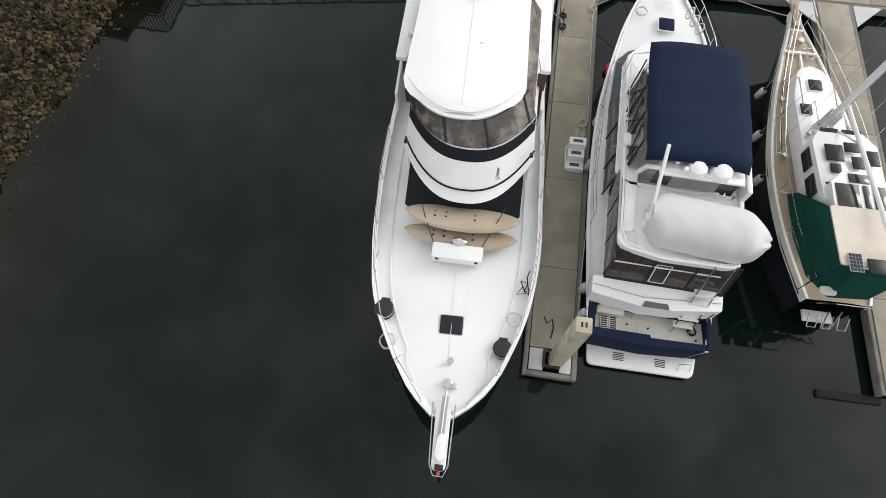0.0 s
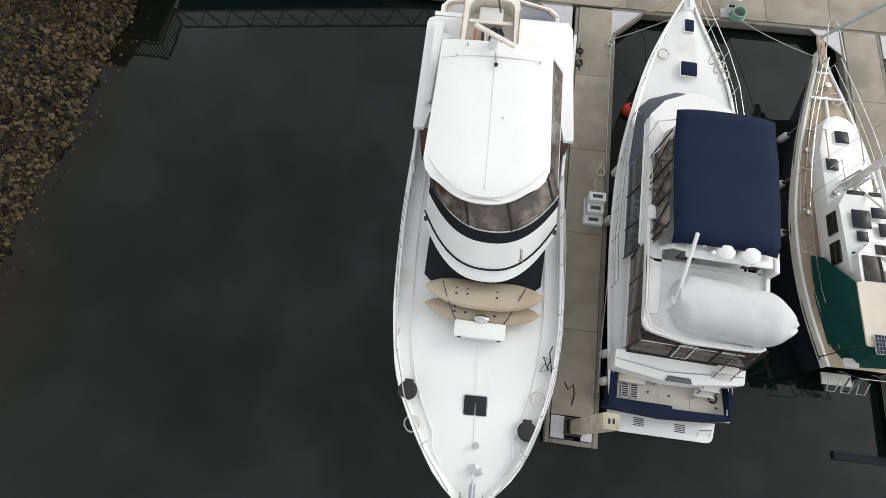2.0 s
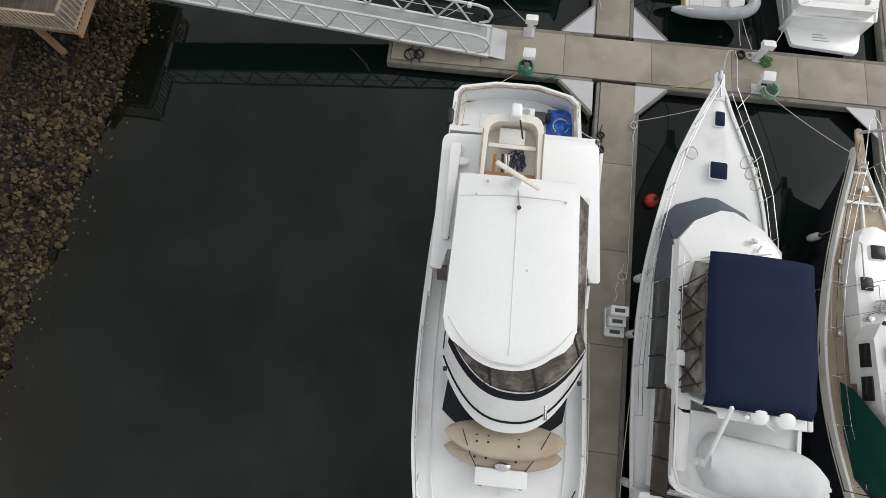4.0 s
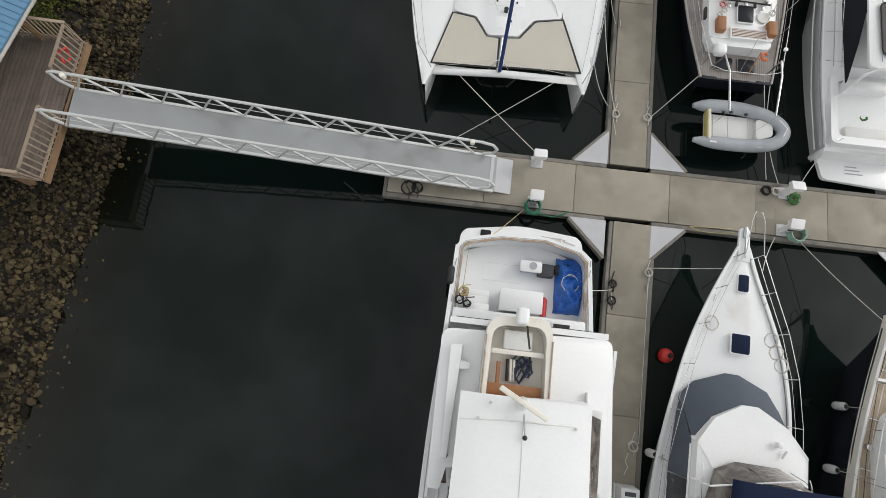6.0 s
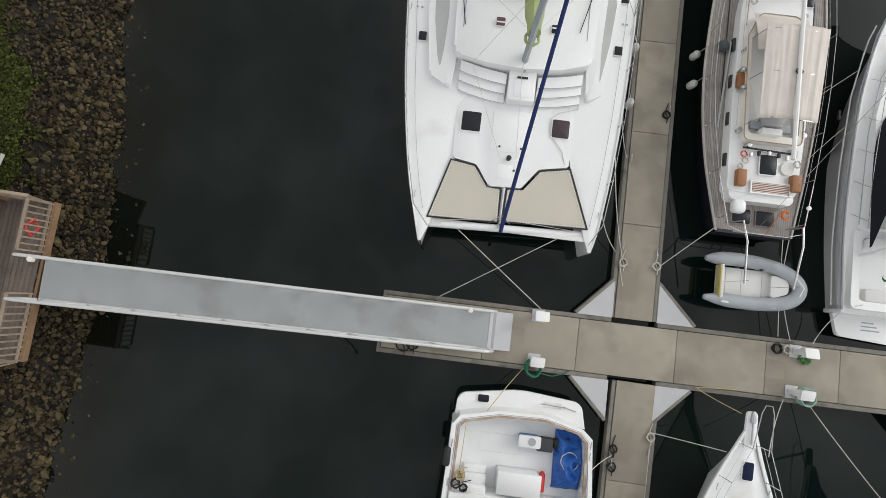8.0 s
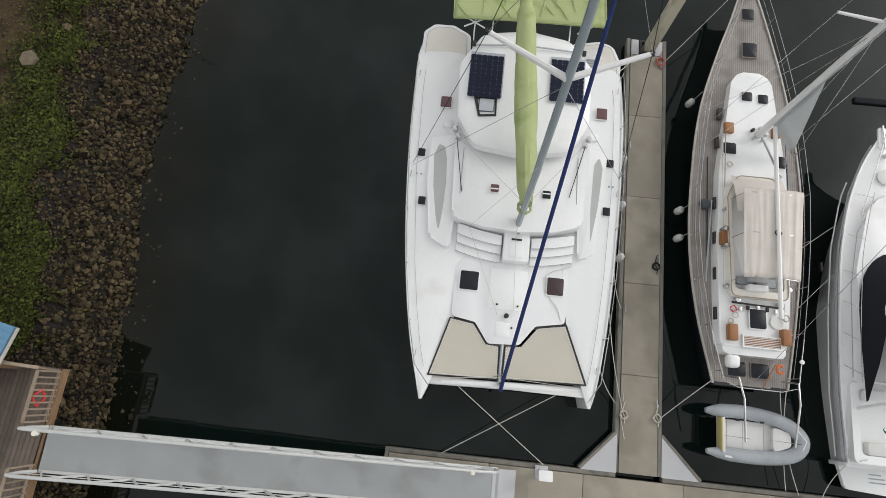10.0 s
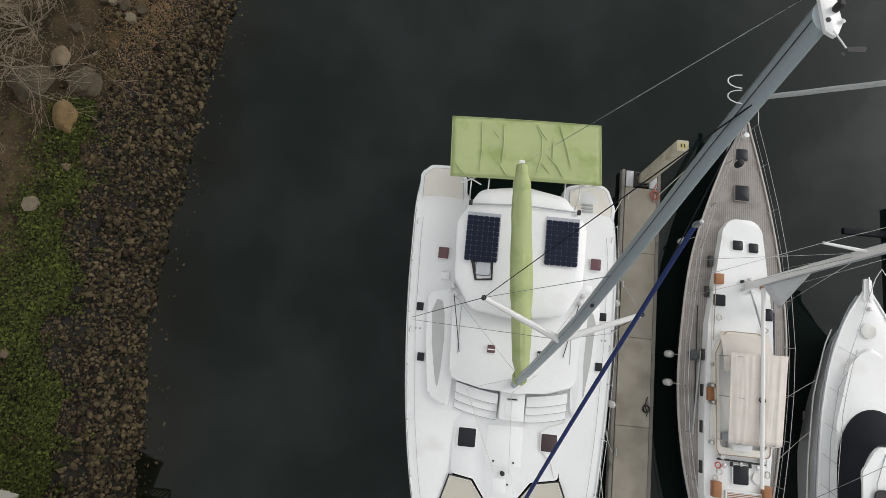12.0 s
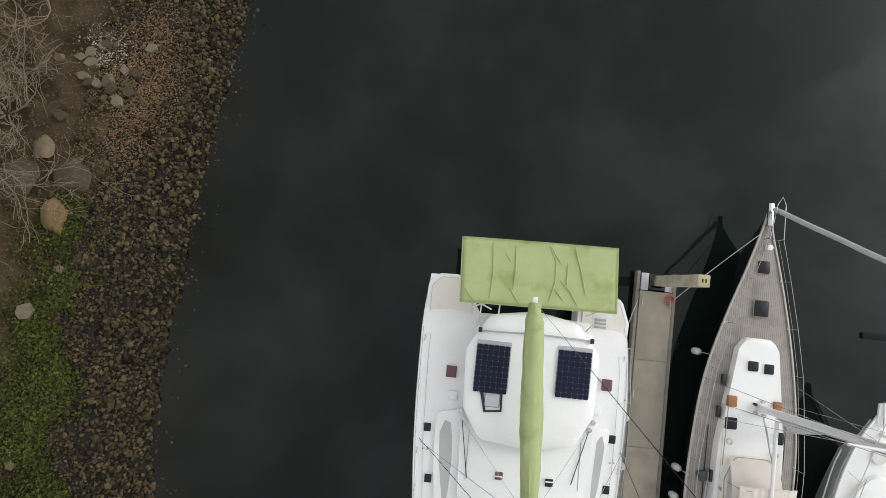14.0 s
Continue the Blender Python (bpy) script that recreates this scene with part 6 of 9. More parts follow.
def catamaran():
    K = thing("catamaran", (-4, 10, 0), "white cruising catamaran with lime green sail cover and solar panels", "catamaran", "moored boats")
    part("hull", hull(CL, 34, 0.8, 0.5, bow=0, flare=0.5), GEL_HULL, K)
    part("hull", hull(CR, 34, 0.8, 0.5, bow=0, flare=0.5), GEL_HULL, K)
    part("hull_deck", deck_sheet(CL, 34, 0.02, 0.01, 0.03), GEL, K)
    part("hull_deck", deck_sheet(CR, 34, 0.02, 0.01, 0.03), GEL, K)
    for st, s in ((CL, 1), (CR, 2)):
        part("toe_rail", tube([edge_at(st, y, s, 0.03) + V((0, 0, 0.02)) for y in np.linspace(4.0, 15.4, 30)], 0.022, 5), GEL, K)
        part("deck_line", tube([edge_at(st, y, s, 0.32) + V((0, 0, 0.05)) for y in np.linspace(4.6, 15.0, 30)], 0.007, 4), PVC, K)
    # bridge deck with the tongue between the nets
    bd = rounded([(-5.6, 6.25), (-4.85, 6.12), (-4.4, 5.5), (-3.42, 5.55), (-2.95, 6.18), (-2.05, 6.35), (-1.9, 15.7), (-5.9, 15.6)], [0.1, 0.12, 0.12, 0.12, 0.12, 0.1, 0.2, 0.2])
    part("bridge_deck", prism(bd, 0.8, 1.74, 0.03), NONSKID, K)
    part("cross_beam", tube([(-6.3, 4.2, 1.35), (-3.8, 4.28, 1.5), (-1.12, 4.4, 1.35)], 0.12, 10), GEL, K, "white forward cross beam")
    part("beam_top", box(-6.25, -1.2, 4.17, 4.37, 1.45, 1.5, 0.02), OLDWHITE, K)
    part("longeron", tube([(-3.93, 4.3, 1.5), (-3.93, 5.6, 1.62)], 0.07, 8), ALU, K)
    part("bow_bridle", tube([(-4.25, 4.42, 1.5), (-3.93, 4.62, 1.9), (-3.62, 4.45, 1.5)], 0.02, 6), CHROME, K)
    part("furler_drum", lathe([(0.09, 0), (0.09, 0.12), (0.05, 0.16), (0.05, 0.3)], (-3.92, 4.32, 1.6), 12), CHROME, K)
    for pts in ([(-6.12, 4.4), (-5.62, 6.16), (-4.9, 6.06), (-4.45, 5.46), (-4.05, 5.44), (-4.02, 4.46)], [(-1.32, 4.58), (-2.02, 6.28), (-2.88, 6.12), (-3.35, 5.5), (-3.82, 5.46), (-3.84, 4.5)]):
        z = lambda x, y: 1.585 + 0.08 * (y - 4.4)
        net = part("trampoline", prism(pts, lambda x, y: z(x, y) - 0.01, z), NET, K, "tan trampoline net")
        c = sum((V(p) for p in pts), V((0, 0))) / len(pts)
        out = [c + (V(p) - c) * 1.05 for p in pts]
        inn = [c + (V(p) - c) * 1.0 for p in pts]
        part("lacing_gap", ring_prism(out, inn, lambda x, y: z(x, y) - 0.03, lambda x, y: z(x, y) + 0.006), RUBBER, net, "black lacing gap")
        loop = [V((*(c + (V(p) - c) * 0.97), 0)) for p in pts]
        bm = nb()
        for a, b in zip(loop, loop[1:] + loop[:1]):
            L = (b - a).length
            for i in range(int(L / 0.09)):
                p = a.lerp(b, (i + 0.3) * 0.09 / L)
                q = a.lerp(b, (i + 0.75) * 0.09 / L)
                p.z, q.z = z(p.x, p.y) + 0.008, z(q.x, q.y) + 0.008
                tube([p, q], 0.012, 4, bm=bm)
        tagged(part("lacing", bm, GEL, net), "white lacing round the net", kind="stuff")
    # tongue lids, windlass locker
    for x0, x1, y0, y1 in ((-4.5, -3.3, 6.6, 7.9), (-4.2, -3.75, 5.75, 6.2)):
        part("locker_lid", box(x0, x1, y0, y1, 1.74, 1.752, 0.004), GEL, K)
    part("windlass", lathe([(0.07, 0), (0.06, 0.1), (0.08, 0.14), (0, 0.16)], (-3.9, 6.4, 1.75), 10), RUBBER, K)
    for x, y in ((-4.22, 6.75), (-3.56, 6.75), (-3.7, 6.05)):
        part("deck_plate", lathe([(0.035, 0), (0.03, 0.03), (0, 0.03)], (x, y, 1.75), 8), RUBBER, K)
    hatch(K, -5.16, 7.42, 1.76, 0.58, 0.6, DARK)
    hatch(K, -2.42, 7.5, 1.76, 0.52, 0.56, material("bronze_acrylic", (0.05, 0.03, 0.034), 0.2, var=0.1, bump=0))
    # windows in the hull decks
    for x, y, m in ((-7.17, 11.6, DARK), (-6.97, 9.9, DARK), (-0.86, 11.85, DARK), (-0.92, 10.15, DARK)):
        hatch(K, x, y, 1.84, 0.24, 0.28, m, r=0.03)
    for x, y, m in ((-6.55, 13.55, PURPLE), (-1.2, 13.65, PURPLE)):
        hatch(K, x, y, 1.84, 0.36, 0.4, m, r=0.03)
    # cabin
    wedge_seat(K, -5.7, -4.25)
    wedge_seat(K, -3.3, -1.95)
    part("mast_plinth", box(-4.2, -3.36, 8.1, 9.2, 1.7, 2.14, 0.06), GEL, K)
    part("plinth_lid", box(-4.02, -3.56, 8.2, 8.75, 2.14, 2.16, 0.01), NONSKID, K)
    part("plinth_catch", box(-3.95, -3.63, 8.78, 8.82, 2.14, 2.2), RUBBER, K)
    cab = rounded([(-5.95, 9.3), (-4.9, 9.05), (-3.78, 8.98), (-2.7, 9.08), (-1.75, 9.4), (-1.62, 12.6), (-1.9, 15.4), (-5.8, 15.3), (-6.1, 12.4)], [0.3, 0.3, 0.3, 0.3, 0.3, 0.4, 0.2, 0.2, 0.4])
    part("coachroof", prism(cab, 1.7, lambda x, y: 2.26 + 0.12 * (1 - ((x + 3.85) / 2.3) ** 2), 0.1), GEL, K, "white coachroof")
    recess = material("grey_recess", (0.44, 0.45, 0.44), 0.5, var=0.08)
    for fair, lens in (([(-6.92, 12.15), (-6.86, 10.5), (-6.62, 8.7), (-5.9, 8.3), (-5.7, 12.4)], [(-6.32, 8.85), (-6.26, 9.6), (-6.24, 10.6), (-6.3, 11.4), (-6.4, 11.85), (-6.6, 11.92), (-6.74, 11.5), (-6.64, 10.4), (-6.46, 9.4)]),
                       ([(-2.0, 12.4), (-1.8, 8.3), (-1.27, 8.7), (-1.06, 10.5), (-0.98, 12.2)], [(-1.36, 9.4), (-1.22, 10.3), (-1.12, 11.6), (-1.24, 12.0), (-1.4, 11.7), (-1.46, 10.2), (-1.43, 8.95)])):
        part("side_fairing", prism(rounded(fair, 0.18), 1.6, 1.96, 0.08), GEL, K)
        part("side_recess", prism(rounded(lens, 0.06), 1.9, 1.968), recess, K, "grey moulded side recess")
    for x in (-5.75, -2.0):
        part("roof_track", tube([(x, 10.1, 2.3), (x - 0.02, 11.7, 2.32)], 0.012, 5), PVC, K)
    for x, y in ((-7.25, 10.85), (-7.1, 10.85), (-0.85, 11.05), (-0.72, 11.05)):
        part("deck_filler", lathe([(0.035, 0), (0.03, 0.012), (0, 0.014)], (x, y, 1.82), 10), PVC, K)
    hatch(K, -4.65, 10.35, 2.36, 0.26, 0.26, PURPLE, r=0.03)
    hatch(K, -2.98, 10.3, 2.36, 0.26, 0.26, DARK, r=0.03)
    for x in (-4.65, -2.98):
        part("hatch_bar", box(x - 0.12, x + 0.12, 10.31, 10.35, 2.4, 2.41), GEL, K)
    part("vent_slot", box(-3.62, -3.42, 11.3, 11.34, 2.36, 2.38), RUBBER, K)
    # hardtop over the cockpit
    top = rounded([(-5.5, 11.55), (-4.0, 11.35), (-2.4, 11.6), (-1.85, 12.6), (-1.8, 14.6), (-2.6, 15.6), (-4.0, 15.85), (-5.5, 15.6), (-6.2, 14.4), (-6.1, 12.5)], 0.5)
    rings = []
    ctr = V((-4.0, 13.7))
    for k, z in ((1.0, 2.55), (1.0, 2.86), (0.97, 2.93), (0.85, 2.99), (0.6, 3.03), (0.02, 3.05)):
        rings.append([(*(ctr + (p - ctr) * k), z) for p in top])
    part("hardtop", loft(rings), GEL, K, "white cockpit hardtop")
    part("traveller", tube([(-5.85, 15.02, 3.04), (-4.0, 15.1, 3.12), (-2.1, 15.06, 3.04)], 0.028, 6), ALU, K, "mainsheet traveller track")
    for x in (-5.8, -2.15):
        part("traveller_end", box(x - 0.06, x + 0.06, 14.98, 15.14, 2.98, 3.1, 0.02), RUBBER, K)
    for x0, x1, y0, y1 in ((-5.84, -4.76, 13.18, 14.72), (-3.2, -2.12, 13.28, 14.8)):
        pv = part("solar_panel", box(x0 - 0.02, x1 + 0.02, y0 - 0.02, y1 + 0.02, 3.02, 3.07), SILVER, K, "dark blue solar panel")
        me = mesh_of("cell", prism(rounded([(-0.078, -0.078), (0.078, -0.078), (0.078, 0.078), (-0.078, 0.078)], 0.022, 1), 0, 0.004), CELL, smooth=False)
        nx, ny = 6, 9
        for i in range(nx):
            for j in range(ny):
                placed("cell", me, pv, (x0 + (i + 0.5) * (x1 - x0) / nx, y0 + (j + 0.5) * (y1 - y0) / ny, 3.07), 0.0, ((x1 - x0) / nx * 6.25, (y1 - y0) / ny * 6.25, 1))
    h = hatch(K, -5.2, 12.85, 3.03, 0.46, 0.42, material("pale_hatch", (0.5, 0.52, 0.56), 0.35), rim=material("dark_rim", (0.09, 0.1, 0.11), 0.5))
    part("hatch_frame", ring_prism([(-5.62, 13.1), (-4.88, 13.16), (-4.86, 12.5), (-5.44, 12.44)], [(-5.5, 13.06), (-4.95, 13.1), (-4.92, 12.56), (-5.38, 12.5)], 3.02, 3.06), RUBBER, K, "black hatch surround")
    # winches
    for x, y in ((-6.12, 12.32), (-1.7, 12.4), (-6.0, 12.05), (-1.8, 12.15)):
        w = part("winch", lathe([(0.1, 0), (0.08, 0.06), (0.07, 0.16), (0.09, 0.2), (0, 0.22)], (x, y, 2.2), 12), CHROME, K)
        part("winch_cover", lathe([(0.11, -0.25), (0.12, 0.0)], (x, y, 2.2), 12), GEL, w)
    for x in (-6.4, -1.45):
        part("steering_pod", box(x - 0.16, x + 0.16, 12.6, 12.9, 1.75, 1.92, 0.06), GEL, K)
    # stern steps and the awning on its arch
    for pts in ([(-7.62, 14.9), (-7.66, 16.5), (-7.3, 16.88), (-6.6, 16.9), (-5.95, 16.5), (-5.85, 14.9)], [(-2.35, 15.0), (-2.35, 16.5), (-1.3, 16.75), (-0.8, 16.6), (-0.55, 15.8), (-0.6, 15.0)]):
        rim = rounded(pts, [0.1, 0.3, 0.25, 0.25, 0.2, 0.1] if pts[0][0] < -5 else [0.1, 0.2, 0.2, 0.25, 0.3, 0.1])
        c = sum(rim, V((0, 0))) / len(rim)
        zt = lambda x, y: 1.68 - 0.2 * max(0, y - 15.6)
        part("stern_deck", prism(rim, 0.7, zt, 0.05), GEL, K)
        pad = [c + (q - c) * 0.84 for q in rim]
        part("stern_pad", prism(pad, zt, lambda x, y: zt(x, y) + 0.012), CREAMPAD, K, "cream moulded stern step")
        part("stern_seam", tube([(*q, zt(*q) + 0.012) for q in pad], 0.008, 4, closed=True), PVC, K)
    rows = []
    for v in np.linspace(0, 1, 14):
        row = []
        for u in np.linspace(0, 1, 28):
            x = -6.7 + 5.1 * u + 0.12 * (1 - v)
            y = 15.88 + 2.12 * v + 0.14 * u
            cr = 0.03 * max(0, noise.noise(V((u * 9 + v * 1.5, v * 1.4, 2.0)))) + 0.02 * (1 if abs((u * 5.05 + 0.02 * math.sin(v * 9)) % 1 - 0.5) < 0.04 else 0)
            row.append((x, y, 3.16 + cr + 0.04 * math.sin(math.pi * u)))
        rows.append(row)
    aw = part("awning", loft(rows, closed=False), LIME, K, "lime green canvas panel over the davits")
    sd = aw.modifiers.new("cloth", "SOLIDIFY")
    sd.thickness = 0.05
    def on_cloth(u, v):
        return (-6.7 + 5.1 * u + 0.12 * (1 - v), 15.88 + 2.12 * v + 0.14 * u, 3.19 + 0.04 * math.sin(math.pi * u))
    for line in (((0.2, 0.95), (0.205, 0.5), (0.19, 0.08)), ((0.345, 0.9), (0.35, 0.6), (0.335, 0.25)), ((0.31, 0.28), (0.345, 0.15), (0.385, 0.02)), ((0.56, 0.95), (0.605, 0.72), (0.6, 0.4), (0.565, 0.1)), ((0.72, 0.97), (0.765, 0.6), (0.8, 0.22)), ((0.63, 0.45), (0.7, 0.28), (0.75, 0.06)), ((0.68, 0.75), (0.672, 0.25)), ((0.02, 0.26), (0.06, 0.12), (0.1, 0.02)), ((0.57, 0.93), (0.64, 0.68)), ((0.28, 0.8), (0.32, 0.66)), ((0.6, 0.3), (0.66, 0.12))):
        pts = [V(on_cloth(*line[0]))]
        for q in line[1:]:
            p0, p1 = pts[-1].copy(), V(on_cloth(*q))
            pts += [p0.lerp(p1, k) for k in (0.33, 0.66, 1.0)]
        part("fold", tube(pts, [0.006] + [0.02] * (len(pts) - 2) + [0.006], 6), LIME, aw)
    part("hem", tube([on_cloth(u, v) for u, v in [(k / 8, 0) for k in range(9)] + [(1, k / 4) for k in range(1, 5)] + [(1 - k / 8, 1) for k in range(1, 9)] + [(0, 1 - k / 4) for k in range(1, 4)]], 0.012, 6, closed=True), LIME, aw)
    for x in (-5.8, -5.2, -2.6, -2.1):
        part("arch_tube", tube([(x, 15.3, 1.7), (x - 0.05, 15.6, 2.9), (x, 17.6, 3.08)], 0.025, 6), SPARWHITE, K)
    for y in (16.1, 17.5):
        part("arch_bar", tube([(-6.5, y, 3.06), (-1.7, y + 0.1, 3.06)], 0.025, 6), SPARWHITE, K)
    for a, b in (((-6.2, 15.75, 2.95), (-5.5, 16.05, 3.05)), ((-5.5, 15.75, 2.95), (-6.2, 16.05, 3.05)), ((-2.4, 15.85, 2.95), (-1.9, 16.1, 3.05))):
        part("arch_brace", tube([a, b], 0.026, 6), SPARWHITE, K)
    for i in range(3):
        part("boarding_rung", box(-1.75, -1.35, 15.55 + 0.13 * i, 15.62 + 0.13 * i, 1.66 - 0.02 * i, 1.7 - 0.02 * i, 0.01), PVC, K)
    # spars
    mast_c = [(-3.8, 9.28, 2.14), (-3.76, 9.55, 5.0), (-3.72, 9.95, 8.0), (-3.68, 10.3, 10.2), (-3.65, 10.95, 13.2), (-3.6, 11.7, 16.2), (-3.54, 12.14, 17.96)]
    rings = []
    for i, p in enumerate(mast_c):
        sx, sy = (0.095, 0.15) if i < 5 else (0.085, 0.13)
        rings.append([(p[0] + sx * math.cos(q), p[1] + sy * math.sin(q), p[2]) for q in np.linspace(0, 2 * math.pi, 17)[:-1]])
    mast = part("mast", loft(rings), MASTGREY, K, "tall grey mast")
    part("mast_track", tube([(p[0], p[1] + 0.16, p[2]) for p in mast_c], 0.02, 6), ALU, mast)
    part("mast_seam", tube([(p[0] - 0.088, p[1] - 0.05, p[2]) for p in mast_c], 0.0045, 5), RUBBER, mast)
    head = part("masthead", prism(rounded([(-3.6, 12.36), (-3.55, 12.43), (-3.47, 12.4), (-3.4, 12.06), (-3.45, 11.93), (-3.54, 11.98)], 0.03), 17.96, 18.0, 0.008), GEL, mast, "white masthead plate")
    part("wind_arm", tube([(-3.49, 11.97, 18.02), (-3.42, 11.8, 18.06)], 0.007, 5), CHROME, head)
    part("wind_vane", prism(rounded([(-3.42, 11.81), (-3.25, 11.83), (-3.27, 11.78), (-3.41, 11.77)], 0.015), 18.06, 18.064), RUBBER, head)
    part("wind_cup", lathe([(0.012, 0), (0.02, 0.015), (0, 0.02)], (-3.44, 11.76, 18.03), 8), RUBBER, head)
    part("anchor_light", lathe([(0.03, 0), (0.035, 0.03), (0.035, 0.08), (0.02, 0.1), (0, 0.1)], (-3.46, 12.18, 18.0), 12), RUBBER, head)
    part("light_lens", lathe([(0.016, 0), (0.02, 0.02), (0, 0.04)], (-3.41, 12.07, 18.0), 10), GEL, head)
    part("vhf_whip", tube([(-3.52, 12.38, 18.0), (-3.5, 12.4, 18.9)], 0.005, 5), CHROME, head)
    for x, y in ((-3.52, 12.08), (-3.57, 12.36)):
        part("sheave", lathe([(0.02, 0), (0.022, 0.006), (0, 0.007)], (x, y, 18.0), 10), RUBBER, head)
    for q in (-1, 1):
        part("mast_ring", tube([(-3.7 - (0.02 + 0.14 * math.sin(a)), 11.95 + 0.08 * q + 0.07 * math.cos(a), 17.0) for a in np.linspace(0, math.pi, 8)], 0.006, 5), GEL, mast)
    part("steaming_light", lathe([(0.035, 0), (0.04, 0.05), (0.03, 0.1), (0, 0.12)], (-3.42, 11.45, 16.3), 12), RUBBER, mast)
    part("mast_block", lathe([(0.03, 0), (0.035, 0.08), (0, 0.1)], (-3.74, 10.45, 11.6), 10), RUBBER, mast)
    for a in ((-5.54, 10.77, 9.3), (-1.97, 10.78, 9.05)):
        part("spreader", tube([(-3.74, 10.05, 8.95), a], [0.085, 0.055], 8), SPARWHITE, mast, "white swept spreader")
        part("spreader_tip", lathe([(0.06, -0.05), (0.06, 0.05)], a, 8), RUBBER, mast)
    part("gooseneck", box(-3.85, -3.67, 9.35, 9.6, 3.1, 3.4, 0.03), ALU, mast)
    for dx, dy in ((-0.22, 0.05), (0.2, 0.1), (-0.15, -0.2), (0.18, -0.18), (0.0, -0.28)):
        part("mast_block", box(-3.76 + dx - 0.04, -3.76 + dx + 0.04, 9.3 + dy - 0.05, 9.3 + dy + 0.05, 2.14, 2.3, 0.02), CHROME, mast)
    boom = part("boom", tube([(-3.76, 9.55, 3.3), (-4.3, 16.05, 4.0)], 0.09, 8), SPARWHITE, K)
    rings = []
    for u in np.linspace(0, 1, 26):
        p = V((-3.76, 9.4, 3.55)).lerp(V((-4.32, 16.0, 4.18)), u)
        w = (0.25 + 0.09 * math.sin(u * math.pi)) * (1 if u < 0.93 else 0.75) * (0.75 if u < 0.05 else 1)
        ring = []
        for q in np.linspace(0, 2 * math.pi, 29)[:-1]:
            wr = 1 + 0.1 * noise.noise(V((u * 14, q * 2, 0))) + 0.12 * noise.noise(V((u * 3, q * 4.5, 5)))
            ring.append((p.x + w * wr * math.cos(q), p.y, p.z + (0.3 * math.sin(q) * wr if math.sin(q) > 0 else 0.22 * math.sin(q)) - 0.02 * math.sin(u * 20)))
        rings.append(ring)
    part("sail_cover", loft(rings), LIME, boom, "lime green sail cover along the boom")
    part("boom_end", box(-4.42, -4.24, 15.9, 16.2, 4.05, 4.25, 0.03), SPARWHITE, boom)
    part("collar", tube(coil((-3.76, 9.45, 3.2), 0.2, 2, 4), 0.035, 6), LIME, boom)
    # furled headsail in its blue cover, and rigging
    part("furled_headsail", tube([V((-3.91, 4.12, 1.95)).lerp(V((-3.58, 11.41, 16.69)), u) for u in np.linspace(0, 0.93, 14)], [0.06 - 0.03 * u for u in np.linspace(0, 1, 14)], 8), BLUECOVER, K, "furled headsail in a dark blue cover")
    part("furler_head", lathe([(0.03, 0), (0.04, 0.06), (0.025, 0.2), (0, 0.22)], (-3.6, 10.92, 15.66), 10), ALU, K)
    head_p, mid_p = V((-3.62, 11.8, 17.0)), V((-3.71, 10.1, 9.0))
    for tip, chain in ((V((-5.54, 10.77, 9.34)), V((-7.42, 11.2, 1.85))), (V((-1.97, 10.78, 9.09)), V((-0.52, 11.4, 1.85)))):
        part("cap_shroud", tube([head_p, tip, chain], 0.009, 5), BLACKC, K, "wire shroud")
        part("lower_shroud", tube([mid_p - V((0, 0, 0.4)), chain + V((0, -0.08, 0))], 0.008, 5), CHROME, K)
        part("diagonal_wire", tube([V((-3.66, 10.8, 12.9)), tip], 0.007, 5), CHROME, K)
    for x, y in ((-6.05, 12.05), (-1.8, 12.2)):
        part("running_line", tube(sagging((x, y, 2.4), (x + (0.35 if x < -4 else -0.45), y - 1.9, 2.35), 0.0), 0.014, 5), BLACKC, K)
        part("halyard", tube([(-3.75, 9.35, 3.6), (x, y, 2.4)], 0.006, 4), CHROME, K)
    for x, y in ((-5.9, 4.3), (-1.5, 4.45)):
        part("bridle_line", tube([(x, y, 1.55), (-3.9, 4.5, 1.95)], 0.008, 4), ROPE_W, K)
    for dx in (-0.25, 0.25):
        part("tack_line", tube([(-3.93 + dx, 6.4, 1.78), (-4.6 + dx * 3, 9.0, 2.35), (-3.75 + dx * 0.2, 9.4, 6.0)], 0.007, 4), ROPE_W, K)
    part("topping_lift", tube([(-3.57, 12.38, 17.95), (-4.33, 16.05, 4.2)], 0.007, 5), CHROME, K)
    part("jib_sheet", tube([(-2.0, 8.9, 1.8), (-1.95, 8.2, 1.78), (-2.5, 8.0, 1.78), (-2.75, 7.8, 1.78), (-2.72, 7.3, 1.77), (-2.3, 6.8, 1.77), (-2.15, 6.3, 1.72)], 0.012, 5), ROPE_W, K)
    for st, s in ((CL, 1), (CR, 2)):
        guard_rail(K, st, [6.0, 7.8, 9.6, 11.4, 13.2, 15.0], s, 0.6, wires=(0.5, 1.0), mat=CHROME)
        part("pulpit", tube([edge_at(st, 6.0, s) + V((0, 0, 0.6)), edge_at(st, 4.6, s) + V((0, 0, 0.62)), edge_at(st, 4.05, 3 - s, 0.0) + V((0, 0, 0.3))], 0.014, 6), CHROME, K)
        for y in (5.0, 10.8, 14.6):
            p = edge_at(st, y, s, 0.14)
            cleat(K, p.x, p.y, p.z + 0.03, 1.5)

    def lean(z):
        u = max(0.0, z - 2.0) / 16
        return V((0.16 * u + 0.02 * math.sin(math.pi * min(u, 1)), 1.07 * u + 0.16 * math.sin(math.pi * min(u, 1)), -0.75 * u))

    raked(K, lean)


stage = set(bpy.data.objects)
catamaran()

berth(stage, (-4, 12), (-0.05, -0.06, 0.0))

